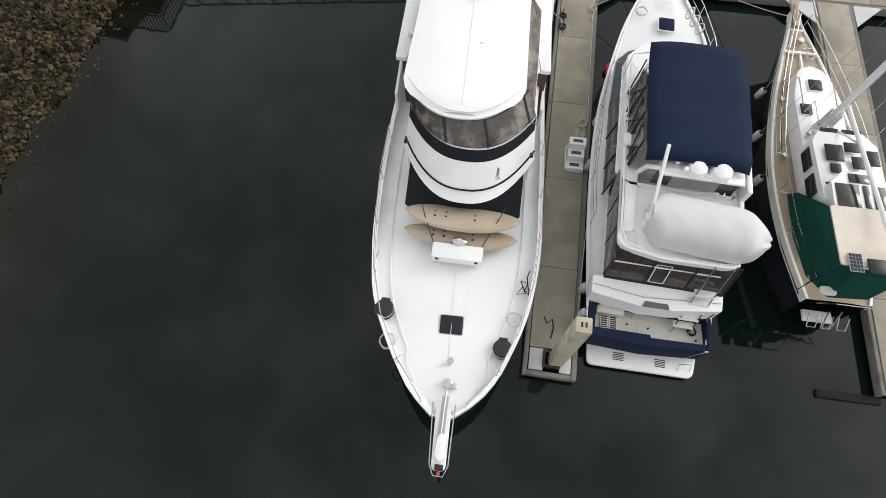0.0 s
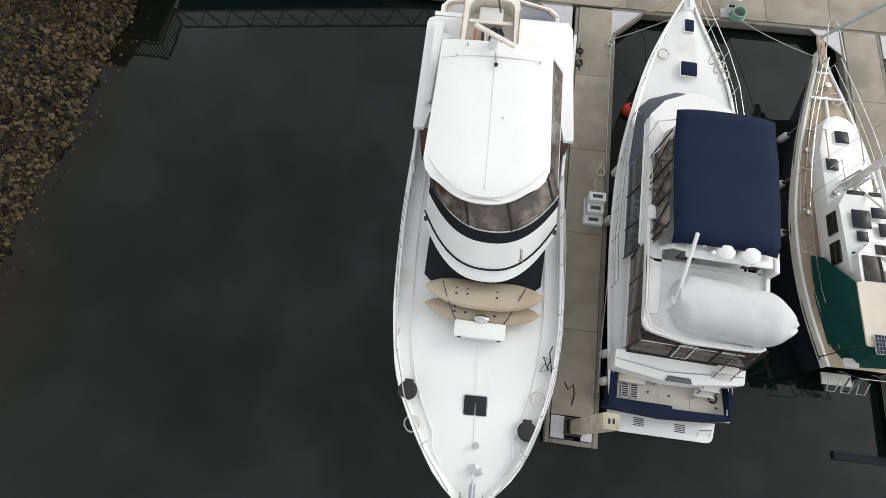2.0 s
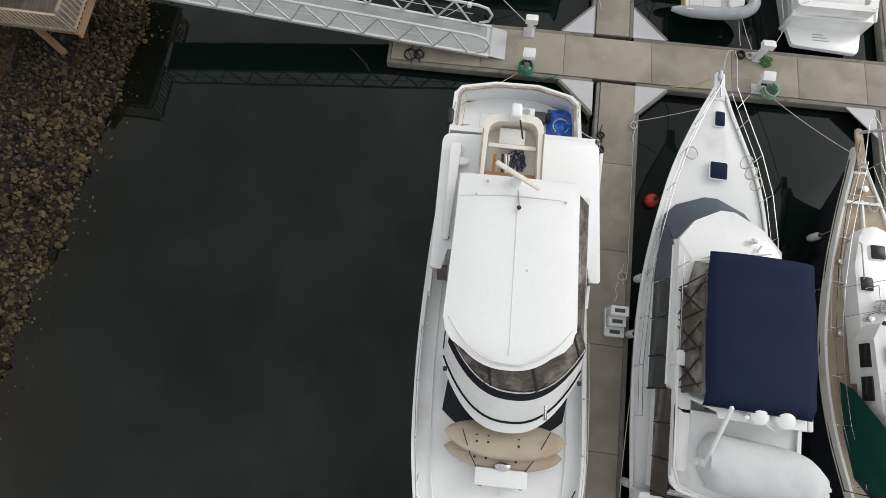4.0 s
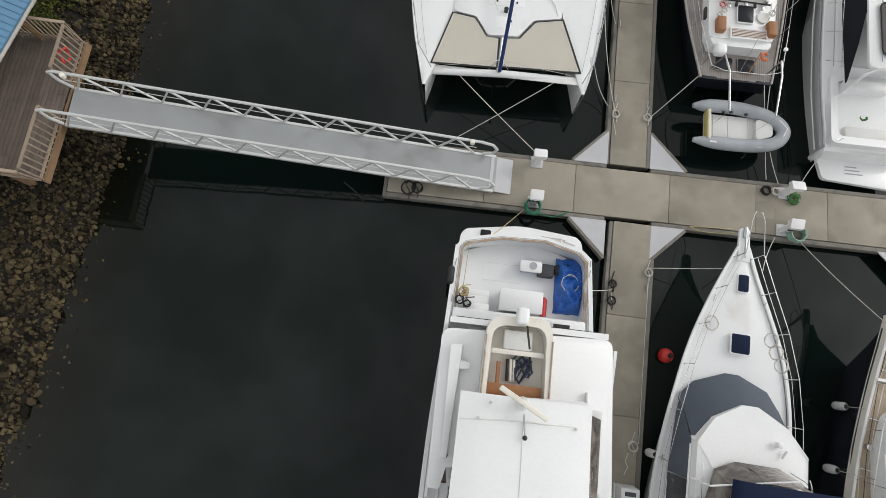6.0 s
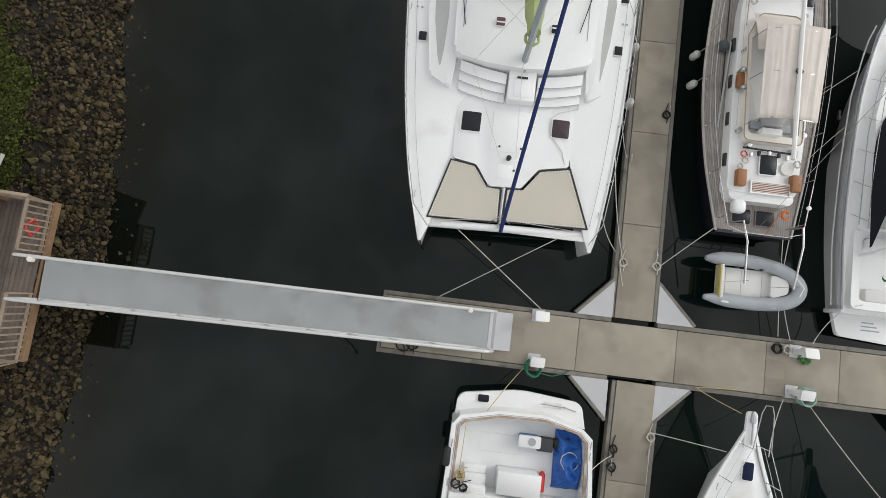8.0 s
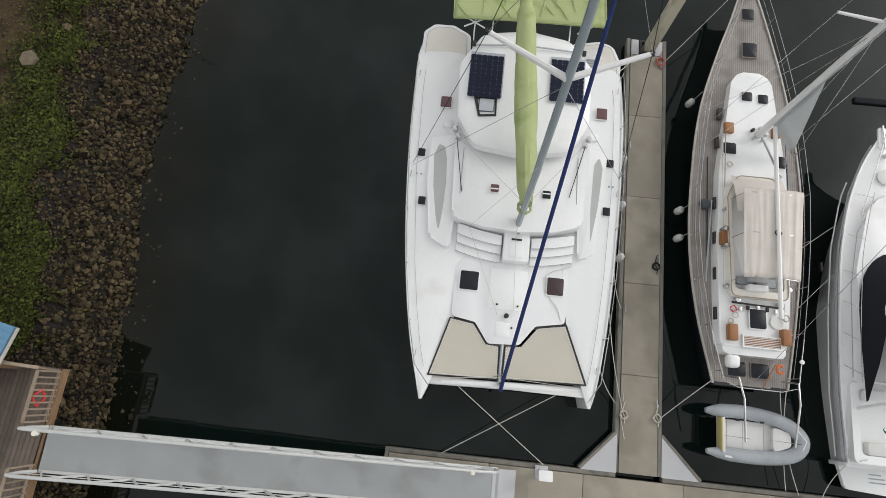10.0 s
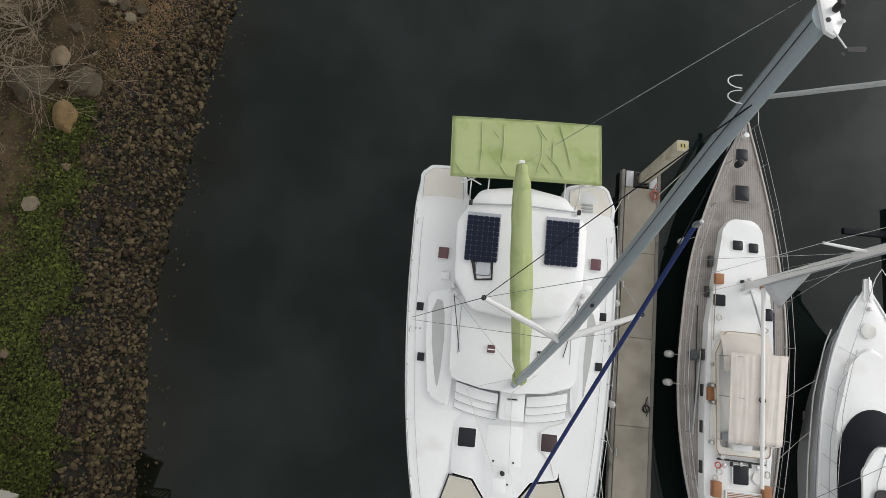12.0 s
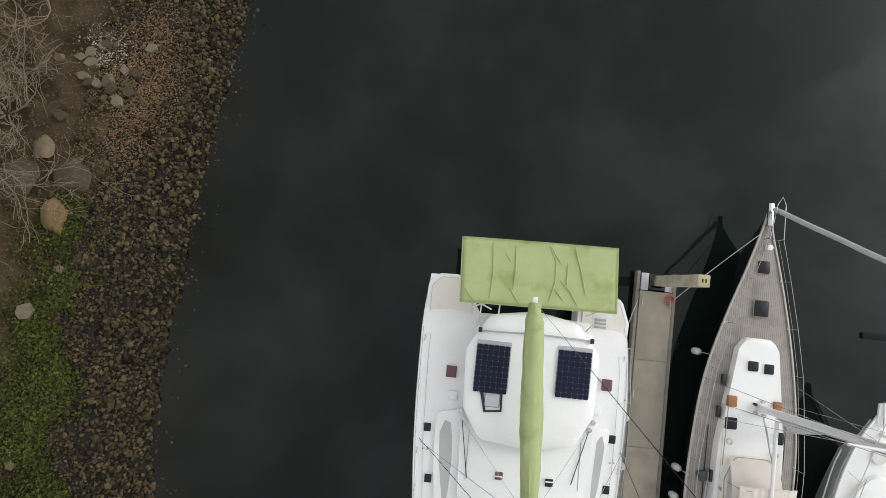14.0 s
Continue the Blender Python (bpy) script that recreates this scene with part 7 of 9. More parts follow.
# ---- sloop with the weathered teak deck, bow to the north ----
SS = [(5.05, 2.6, 4.95, 1.5), (7.4, 2.08, 5.32, 1.5), (9.4, 1.86, 5.52, 1.54), (11.8, 1.9, 5.58, 1.6), (14.7, 2.24, 5.26, 1.68), (16.6, 2.76, 4.86, 1.76), (18.2, 3.28, 4.44, 1.84), (19.6, 3.66, 4.02, 1.95), (20.25, 3.8, 3.88, 2.02)]


def sloop():
    S = thing("sailing_sloop", (3.75, 12, 0), "sailing yacht with weathered teak deck, white cabin and dark hull", "sailboat", "moored boats")
    part("hull", hull(SS, 36, 0.76, rake=1.6), DARKHULL, S, "near-black topsides")
    part("teak_deck", deck_sheet(SS, 34, 0.04, 0.05, 0.06), TEAK_GREY, S, "grey weathered teak deck")
    part("toe_rail", sheer_rail(SS, 44, 0.035, 0.06), material("worn_toe_rail", (0.46, 0.43, 0.4), 0.6, var=0.15, big=4), S)
    part("transom_deck", box(2.62, 4.93, 5.0, 5.1, 0.9, 1.5), DARKHULL, S)
    for s in (1, 2):
        guard_rail(S, SS, [5.4, 6.8, 8.3, 9.8, 11.4, 13.0, 14.6, 16.2, 17.8, 19.2], s, 0.62, wires=(0.5, 1.0), mat=CHROME)
    part("pulpit", tube([edge_at(SS, 19.2, 1) + V((0, 0, 0.62)), (3.7, 20.35, 2.7), (3.84, 20.62, 2.72), (3.98, 20.35, 2.7), edge_at(SS, 19.2, 2) + V((0, 0, 0.62))], 0.018, 6), CHROME, S)
    part("pushpit", tube([edge_at(SS, 6.6, 1) + V((0, 0, 0.62)), (2.66, 5.1, 2.15), (3.1, 4.95, 2.15), (4.4, 4.95, 2.15), (4.9, 5.1, 2.15), edge_at(SS, 6.6, 2) + V((0, 0, 0.62))], 0.016, 6), CHROME, S)
    part("bow_roller", box(3.74, 3.94, 19.7, 20.5, 2.0, 2.1, 0.02), CHROME, S)
    part("windlass", lathe([(0.1, 0), (0.08, 0.12), (0.1, 0.18), (0, 0.2)], (3.9, 18.95, 1.92), 12), GEL, S)
    part("anchor_chain", tube([(3.9, 19.0, 2.0), (3.84, 20.2, 2.12)], 0.02, 5), ALU, S)
    hatch(S, 3.83, 18.25, 1.86, 0.42, 0.44, DARK, rim=TEAK_GREY)
    hatch(S, 3.86, 16.8, 1.84, 0.5, 0.56, DARK, rim=TEAK_GREY)
    cab = rounded([(2.62, 6.2), (2.58, 9.2), (2.66, 12.0), (3.1, 15.35), (3.35, 15.75), (4.25, 15.75), (4.5, 15.35), (4.9, 12.0), (4.95, 9.2), (4.7, 6.2)], [0.15, 0.5, 0.5, 0.3, 0.3, 0.3, 0.3, 0.5, 0.5, 0.15])
    part("cabin_trunk", prism(cab, 1.5, lambda x, y: 1.98 + 0.09 * (1 - ((x - 3.78) / 1.2) ** 2), 0.07), GEL, S, "white cabin trunk")
    for y in (7.0, 8.3, 9.5, 10.7, 12.9, 14.0):
        part("cabin_port", box(2.54 + 0.03 * max(0, y - 11) ** 1.6, 2.62 + 0.04 * max(0, y - 11) ** 1.6, y, y + 0.4, 1.7, 1.86, 0.01), GLASS_DK, S)
    for x, y, w, l in ((3.6, 14.8, 0.36, 0.34), (4.15, 14.75, 0.34, 0.34), (2.98, 12.8, 0.42, 0.4), (4.68, 12.45, 0.28, 0.42)):
        hatch(S, x, y, 2.06, w, l, DARK)
    part("grab_rail", tube([(2.85, 13.6, 2.12), (2.78, 11.4, 2.12)], 0.016, 6), TEAK_CAP, S)
    for x, y, w in ((3.0, 13.55, 0.22), (4.55, 13.5, 0.18)):
        part("dorade_box", box(x - w * 0.85, x + w * 0.5, y - 0.18, y + 0.18, 2.0, 2.17, 0.02), TEAK, S, "varnished teak dorade box")
    # cockpit well, dodger and bimini
    part("cockpit_well", box(2.95, 4.55, 7.75, 11.5, 1.9, 2.0, 0.03), NONSKID, S)
    co = rounded([(2.86, 7.72), (2.78, 11.0), (3.1, 11.75), (4.3, 11.75), (4.66, 11.0), (4.6, 7.72)], [0.2, 0.3, 0.3, 0.3, 0.3, 0.2])
    ci = [V((3.72, 9.6)) + (q - V((3.72, 9.6))) * 0.88 for q in co]
    part("coaming", ring_prism(co, ci, 1.95, 2.3), CREAM, S, "cream cockpit coaming")
    part("coaming_edge", tube([(*q, 2.31) for q in co], 0.016, 5, closed=True), TEAK_CAP, S)
    rows = []
    for v in np.linspace(0, 1, 8):
        rows.append([(2.92 + (4.58 - 2.92) * u, 11.75 - 1.35 * v, 2.25 + (0.62 * math.sin(v * math.pi * 0.5)) * (0.55 + 0.45 * math.sin(math.pi * u)) ** 0.8) for u in np.linspace(0, 1, 11)])
    part("dodger", loft(rows, closed=False), SHADE, S, "cream spray dodger")
    rows = []
    for v in np.linspace(0, 1, 18):
        row = []
        for u in np.linspace(0, 1, 57):
            x0, x1 = 2.94 - 0.06 * v, 4.8 - 0.22 * v
            wr = 0.03 * noise.noise(V((u * 11, v * 1.6, 7.0))) + 0.016 * noise.noise(V((u * 24, v * 2.5, 2.0)))
            row.append((x0 + (x1 - x0) * u, 11.02 - 2.85 * v + 0.04 * u, 3.12 - 0.1 * (2 * u - 1) ** 2 + wr))
        rows.append(row)
    bim = part("bimini", loft(rows, closed=False), SHADE, S, "wrinkled beige canvas bimini")
    q = bim.modifiers.new("cloth", "SOLIDIFY")
    q.thickness = 0.015
    for y in (8.2, 9.6, 10.9):
        part("bimini_bow", tube([(2.85, y, 2.1), (2.98, y, 2.95), (3.2, y, 3.08), (4.35, y, 3.08), (4.56, y, 2.95), (4.7, y, 2.1)], 0.014, 6), CHROME, S)
    for x, y in ((2.78, 8.05), (2.8, 10.6), (4.72, 8.1), (4.76, 10.5), (3.1, 7.62), (4.42, 7.6)):
        part("deck_winch", lathe([(0.085, 0), (0.07, 0.05), (0.055, 0.13), (0.075, 0.17), (0, 0.18)], (x, y, 2.04), 12), CHROME, S)
    for x, y, r in ((2.95, 12.2, 0.09), (4.55, 11.9, 0.08), (4.6, 7.2, 0.1), (2.9, 6.95, 0.08)):
        part("line_coil", tube(coil((x, y, 2.1), r, 3, int(y * 10)), 0.011, 5), ROPE_W, S)
    for i, (x, y) in enumerate(((3.2, 7.35), (3.45, 7.42), (3.75, 7.45), (4.05, 7.42), (4.3, 7.36))):
        part("rope_clutch", box(x - 0.04, x + 0.04, y - 0.07, y + 0.07, 2.06, 2.14, 0.01), RUBBER if i % 2 else CHROME, S)
    for x0, x1, y0, y1 in ((3.1, 3.6, 8.15, 8.4), (3.9, 4.35, 8.12, 8.4)):
        part("cushion", box(x0, x1, y0, y1, 2.05, 2.16, 0.03), PVC, S, "grey cockpit cushion")
    part("deck_track", tube([(2.4, 9.0, 1.62), (2.42, 12.6, 1.68)], 0.02, 5), RUBBER, S)
    part("deck_track", tube([(5.12, 9.0, 1.62), (5.1, 12.6, 1.68)], 0.02, 5), RUBBER, S)
    part("deck_line", tube(sagging((2.75, 13.2, 2.08), (2.7, 8.2, 2.12), 0.0), 0.01, 4), ROPE_W, S)
    part("deck_line", tube(sagging((4.85, 13.2, 2.08), (4.8, 8.2, 2.12), 0.0), 0.01, 4), BLUECOVER, S)
    part("boom_strap", tube(coil((3.86, 9.6, 3.16), 0.09, 2, 3), 0.012, 5), RUBBER, S)
    part("companionway", box(3.4, 3.95, 8.2, 8.55, 2.0, 2.4, 0.02), GREYDECK, S)
    part("wheel_pod", box(3.3, 3.9, 7.9, 8.1, 2.0, 2.5, 0.03), GEL, S)
    part("traveller", tube([(2.95, 7.55, 2.12), (4.55, 7.5, 2.12)], 0.03, 6), RUBBER, S, "black mainsheet traveller")
    hatch(S, 3.76, 7.1, 2.06, 0.5, 0.6, DARK)
    part("deck_plate", lathe([(0.2, 0), (0.2, 0.01), (0, 0.012)], (4.35, 7.05, 2.06), 18), OLDWHITE, S)
    part("stern_seat", box(3.3, 4.45, 6.22, 6.55, 2.02, 2.08, 0.01), TEAK, S, "slatted teak stern seat")
    for i in range(6):
        part("seat_slat", box(3.34, 4.41, 6.245 + 0.052 * i, 6.265 + 0.052 * i, 2.08, 2.095), OLDWHITE, S)
    part("seat_frame", ring_prism(rrect(3.27, 4.48, 6.19, 6.58, 0.02), rrect(3.32, 4.43, 6.23, 6.54, 0.02), 2.03, 2.1), GEL, S)
    for x in (2.98, 4.62):
        part("teak_locker", box(x - 0.18, x + 0.1, 6.35, 6.85, 2.0, 2.24, 0.03), TEAK, S, "varnished teak locker")
    part("stern_coaming", prism(rounded([(2.75, 5.95), (4.6, 5.95), (4.7, 6.3), (2.65, 6.3)], 0.12), 1.5, 1.98, 0.05), GEL, S)
    for x in (3.32, 4.05):
        hatch(S, x, 5.55, 1.55, 0.55, 0.45, DARK, rim=TEAK_GREY)
    # spars and rigging
    part("mast", tube([(3.95, 13.4, 2.06), (3.98, 13.55, 6), (4.02, 13.75, 12), (4.05, 13.9, 18.5)], [0.12, 0.12, 0.11, 0.08], 12), SPARWHITE, S, "pale painted mast")
    part("mast_groove", tube([(3.95, 13.27, 3.0), (3.98, 13.42, 6), (4.02, 13.62, 12)], 0.02, 5), PVC, S)
    part("boom", tube([(3.97, 13.2, 3.05), (3.78, 6.95, 3.3)], 0.065, 8), SPARWHITE, S, "white boom")
    part("vang", tube([(3.95, 13.2, 2.3), (3.9, 11.9, 3.05)], 0.035, 6), ALU, S)
    for a in ((2.75, 13.7, 7.9), (5.2, 13.8, 7.9)):
        part("spreader", tube([(3.99, 13.6, 7.8), a], [0.05, 0.035], 8), SPARWHITE, S, "white spreader")
    for i in range(5):
        q = i * 1.3
        part("mast_winch", lathe([(0.05, 0), (0.06, 0.08), (0.05, 0.14)], (3.95 + 0.24 * math.cos(q), 13.4 + 0.24 * math.sin(q), 2.06), 10), RUBBER if i == 2 else CHROME, S)
    tri = [V((3.98, 13.4, 2.9)), V((3.99, 13.45, 5.6)), V((4.95, 12.7, 2.25))]
    bm = nb()
    bm.faces.new([bm.verts.new(p) for p in tri])
    bmesh.ops.subdivide_edges(bm, edges=bm.edges[:], cuts=5, use_grid_fill=True)
    sail = part("riding_sail", bm, FURLED, S, "pale grey triangular sail lashed by the mast")
    so = sail.modifiers.new("cloth", "SOLIDIFY")
    so.thickness = 0.015
    part("furled_headsail", tube([V((3.84, 20.25, 2.3)).lerp(V((4.04, 14.0, 18.0)), u) + V((0.02 * math.sin(u * 40), 0, 0)) for u in np.linspace(0, 1, 30)], [0.09 - 0.04 * u for u in np.linspace(0, 1, 30)], 8), FURLED, S, "furled pale grey headsail")
    for x, tip in ((2.12, (2.75, 13.7, 7.9)), (5.4, (5.2, 13.8, 7.9))):
        part("cap_shroud", tube([(x, 13.5, 1.65), tip, (4.05, 13.9, 17.8)], 0.008, 5), CHROME, S)
        part("lower_shroud", tube([(x, 12.9, 1.65), (3.99, 13.58, 7.6)], 0.008, 5), CHROME, S)
        part("lower_shroud", tube([(x, 14.2, 1.68), (3.99, 13.62, 7.6)], 0.008, 5), CHROME, S)
    part("backstay", tube([(3.75, 5.1, 1.6), (4.05, 13.9, 18.3)], 0.008, 5), CHROME, S)
    part("jib_sheet", tube([(4.5, 12.2, 1.62), (4.9, 9.0, 1.6), (4.6, 7.4, 2.1)], 0.012, 5), ROPE_W, S)
    pole = part("whisker_pole", tube([(2.3, 8.2, 1.75), (2.5, 11.0, 1.78)], 0.03, 6), ALU, S)
    part("flag_staff", tube([(3.9, 4.95, 1.9), (4.25, 5.75, 2.1)], 0.018, 6), TEAK, S)
    part("davit", tube([(2.85, 5.3, 1.6), (2.88, 5.2, 2.6), (2.95, 4.6, 2.75), (3.08, 3.4, 2.5)], 0.03, 8), CHROME, S, "stainless dinghy davit")
    part("davit", tube([(4.7, 5.3, 1.6), (4.62, 5.2, 2.6), (4.55, 4.6, 2.75), (4.5, 3.4, 2.5)], 0.03, 8), CHROME, S, "stainless dinghy davit")
    part("solar_lamp", lathe([(0.06, 0), (0.07, 0.06), (0, 0.1)], (5.0, 5.9, 2.15), 10), GEL, S)


stage = set(bpy.data.objects)
sloop()
single("deck_bag", turned(box(-0.14, 0.14, -0.17, 0.17, 0, 0.3, 0.09, seg=3), pose(0, 0, 0, 0, 0, 20)), material("grey_bag", (0.06, 0.07, 0.075), 0.8), (2.28, 10.85, 1.6), "dark grey bag hung at the sloop rail", "bag")
single("outboard_cover", box(-0.2, 0.2, -0.2, 0.2, 0, 0.34, 0.12, seg=3), GEL, (2.95, 5.72, 1.9), "small white covered outboard on the stern rail", "outboard motor")
single("horseshoe_buoy", tube([(0.1 * math.cos(a), 0.12 * math.sin(a), 0) for a in np.linspace(0.6, 5.7, 12)], 0.04, 8), ORANGE, (4.38, 5.62, 2.1), "orange horseshoe buoy at the stern rail", "life buoy")
for i, (x, y) in enumerate(((3.0, 7.35), (3.05, 7.15))):
    single("cockpit_line", tube(coil((0, 0, 0), 0.09, 2, i), 0.012, 5), REDP if i == 0 else ROPE_W, (x, y, 2.08), "small coiled line on the sloop deck", "rope coil", "cockpit lines")
for x, y, r in ((2.72, 9.9, 0.09), (2.75, 9.35, 0.09)):
    single("gas_bottle", lathe([(r, 0), (r, 0.3), (r * 0.5, 0.36), (0, 0.37)], (0, 0, 0), 12), CHROME, (x, y, 2.0), "steel winch beside the cockpit", "winch", "cockpit winches")
single("teak_rack", box(-0.1, 0.1, -0.22, 0.22, 0, 0.2, 0.02), TEAK, (2.72, 9.62, 2.0), "varnished teak box beside the cockpit", "box")


def dinghy_rib():
    R = thing("inflatable_dinghy", (4.1, 3.5, 0.9), "grey inflatable dinghy hung from the sloop davits", "dinghy")
    path = [(2.55, 4.2, 1.1), (3.6, 4.26, 1.12), (4.6, 4.16, 1.14), (5.2, 3.93, 1.16), (5.5, 3.58, 1.18), (5.36, 3.22, 1.16), (4.9, 3.02, 1.14), (4.0, 2.94, 1.12), (2.58, 2.98, 1.1)]
    keys = [(i, *p) for i, p in enumerate(path)]
    pts = [tuple(q[1:]) for q in smoothed(keys, 34)]
    part("tube", tube(pts, [0.08, 0.17] + [0.215] * 30 + [0.17, 0.08], 14), PVC, R)
    part("floor", box(3.0, 5.0, 3.05, 4.0, 0.95, 1.02, 0.02), OLDWHITE, R)
    part("transom", box(3.0, 3.08, 3.0, 4.05, 0.85, 1.3, 0.02), OLDWHITE, R)
    part("bow_locker", prism(rounded([(4.6, 3.15), (5.15, 3.35), (5.15, 3.75), (4.6, 3.92)], 0.1), 1.0, 1.2, 0.03), OLDWHITE, R)
    part("transom_edge", box(2.96, 3.0, 3.02, 4.03, 1.0, 1.31, 0.01), YELLOW, R, "yellow-green transom edge")
    part("bow_band", tube([(5.28, 3.86, 1.35), (5.52, 3.58, 1.37), (5.4, 3.3, 1.35)], 0.03, 6), OLDWHITE, R)
    for x in (3.25, 3.75, 4.4):
        part("floor_seam", tube([(x, 3.12, 1.022), (x, 3.95, 1.022)], 0.007, 4), PVC, R)
    for x, y in ((3.5, 4.0), (3.75, 4.02), (4.25, 4.0)):
        part("oar_clip", box(x - 0.05, x + 0.05, y - 0.03, y + 0.03, 1.2, 1.27, 0.01), RUBBER, R)
    for k, (x, l) in enumerate(((3.05, 0.22), (3.75, 0.42), (4.22, 0.5))):
        part("tube_mark", box(x, x + l, 2.86, 2.92, 1.3, 1.312), OLDWHITE, R)
    for x in (3.4, 4.9):
        part("sling", tube([(x - 0.3, 3.5, 1.05), (x - 0.2, 3.5, 2.5)], 0.008, 4), CHROME, R)
    part("patch", box(3.9, 4.7, 2.9, 2.94, 1.18, 1.3, 0.01), OLDWHITE, R)


dinghy_rib()

berth(stage, (3.75, 12), (0.09, -0.03, -0.2))

# ---- sport cruiser at the east, bow to the north ----
SD = [(3.0, 6.86, 9.75, 1.15), (5.2, 6.64, 9.98, 1.35), (7.6, 6.58, 10.05, 1.6), (9.8, 6.7, 9.9, 1.75), (11.6, 7.06, 9.4, 1.85), (12.9, 7.58, 8.7, 1.92), (13.65, 8.05, 8.2, 1.96)]


def sport_cruiser():
    D = thing("sport_cruiser", (8.2, 8, 0), "white express cruiser with a dark wrapped windscreen", "motorboat", "moored boats")
    part("hull", hull(SD, 32, 0.84, flare=0.15, rake=1.7), GEL_HULL, D)
    part("deck", deck_sheet(SD, 28, 0.03, 0.04, 0.1), GEL, D)
    part("rub_rail", tube([edge_at(SD, y, 1, -0.03) - V((0, 0, 0.12)) for y in np.linspace(3.1, 13.4, 30)], 0.03, 6), PVC, D)
    part("toe_rail", sheer_rail(SD, 40, 0.05, 0.05), GEL, D)
    part("pulpit_plank", prism(rounded([(7.95, 13.2), (8.0, 14.0), (8.25, 14.0), (8.3, 13.2)], 0.08), 1.94, 2.02, 0.02), GEL, D)
    part("anchor", tube([(8.12, 13.2, 2.08), (8.12, 14.05, 2.06)], 0.03, 6), CHROME, D)
    part("bow_rail", tube([edge_at(SD, 10.6, 1) + V((0, 0, 0.6)), edge_at(SD, 12.6, 1) + V((0, 0, 0.66)), (7.9, 13.9, 2.65), (8.12, 14.25, 2.66), (8.35, 13.9, 2.65), edge_at(SD, 12.6, 2) + V((0, 0, 0.66)), edge_at(SD, 10.6, 2) + V((0, 0, 0.6))], 0.016, 6), CHROME, D)
    for y in (6.0, 7.0, 8.0, 9.0, 10.2, 11.6):
        a = edge_at(SD, y, 1, 0.1)
        part("rail_stay", tube([a, a + V((0.22, -0.3, 0.5))], 0.01, 5), CHROME, D)
    part("side_rail", tube([edge_at(SD, y, 1, 0.3) + V((0, -0.3, 0.5)) for y in np.linspace(5.8, 11.8, 12)], 0.012, 5), CHROME, D)
    part("fore_hatch", lathe([(0.26, 0), (0.26, 0.03), (0.2, 0.05), (0, 0.05)], (8.1, 12.2, 1.98), 20), OLDWHITE, D)
    part("cabin_bulge", prism(rounded([(7.0, 5.5), (6.95, 9.0), (7.4, 11.0), (8.15, 11.8), (8.9, 11.0), (9.35, 9.0), (9.3, 5.5)], [0.1, 0.6, 0.8, 0.6, 0.8, 0.6, 0.1]), 1.4, lambda x, y: 1.98 + 0.1 * (1 - ((x - 8.15) / 1.2) ** 2), 0.08), GEL, D)
    rows = []
    for q in np.linspace(0, math.pi, 21):
        sx, sy = math.cos(q), math.sin(q)
        rows.append([(8.15 + 1.28 * sx, 7.1 + 2.5 * sy ** 0.75, 2.05), (8.15 + 1.02 * sx, 6.9 + 1.75 * sy ** 0.75, 2.78)])
    part("windscreen", loft(rows, closed=False), BLACKC, D, "black wrapped windscreen")
    for sg in (-1, 1):
        part("side_glass", band([(8.15 + sg * 1.28, 7.12, 2.05), (8.15 + sg * 1.24, 6.0, 2.02), (8.15 + sg * 1.2, 4.9, 1.98)], [(8.15 + sg * 1.03, 6.92, 2.78), (8.15 + sg * 1.1, 6.0, 2.5), (8.15 + sg * 1.17, 4.95, 2.04)]), BLACKC, D, "black side glass")
        part("cabin_crease", tube([(8.15 + sg * 0.5, 11.3, 2.05), (8.15 + sg * 1.1, 10.2, 1.98), (8.15 + sg * 1.36, 8.4, 1.9), (8.15 + sg * 1.42, 5.6, 1.8)], 0.015, 5), PVC, D)
        part("knuckle", tube([edge_at(SD, y, 1 if sg < 0 else 2, -0.01) - V((0, 0, 0.55)) for y in np.linspace(3.2, 12.2, 20)], 0.025, 5), GEL, D)
        part("roof_rib", tube([(8.15 + sg * 0.7, 5.2, 2.9), (8.15 + sg * 0.62, 7.4, 2.92), (8.15 + sg * 0.3, 8.3, 2.9)], 0.014, 5), PVC, D)
    part("windlass", lathe([(0.08, 0), (0.06, 0.1), (0.08, 0.16), (0, 0.17)], (8.12, 12.95, 2.0), 10), CHROME, D)
    part("hardtop", prism(rounded([(7.1, 5.0), (7.15, 7.7), (7.6, 8.5), (8.7, 8.5), (9.15, 7.7), (9.2, 5.0)], [0.15, 0.4, 0.4, 0.4, 0.4, 0.15]), 2.75, lambda x, y: 2.84 + 0.08 * (1 - ((x - 8.15) / 1.1) ** 2), 0.05), GEL, D, "white hardtop")
    op = rrect(7.45, 8.85, 5.4, 7.2, 0.2)
    part("roof_opening", prism(op, 2.9, 2.93), GLASS_DK, D, "dark roof opening")
    part("opening_rim", tube([(*q, 2.94) for q in op], 0.03, 6, closed=True), RUBBER, D)
    for x in (7.75, 8.3):
        part("opening_bow", tube([(x, 5.45, 2.95), (x - 0.1, 6.3, 3.0), (x + 0.25, 7.15, 2.95)], 0.025, 6), OLDWHITE, D)
    part("cockpit", box(6.95, 9.4, 3.3, 5.3, 1.05, 1.12), NONSKID, D)
    part("cockpit_coaming", ring_prism(rrect(6.82, 9.6, 3.1, 5.5, 0.2), rrect(7.05, 9.35, 3.35, 5.3, 0.2), 0.9, 1.5), GEL, D)
    part("helm_seat", box(7.2, 8.6, 4.9, 5.3, 1.1, 1.7, 0.1, seg=3), GEL, D)
    part("transom_bench", box(7.3, 9.2, 3.35, 3.75, 1.1, 1.45, 0.06), OLDWHITE, D)
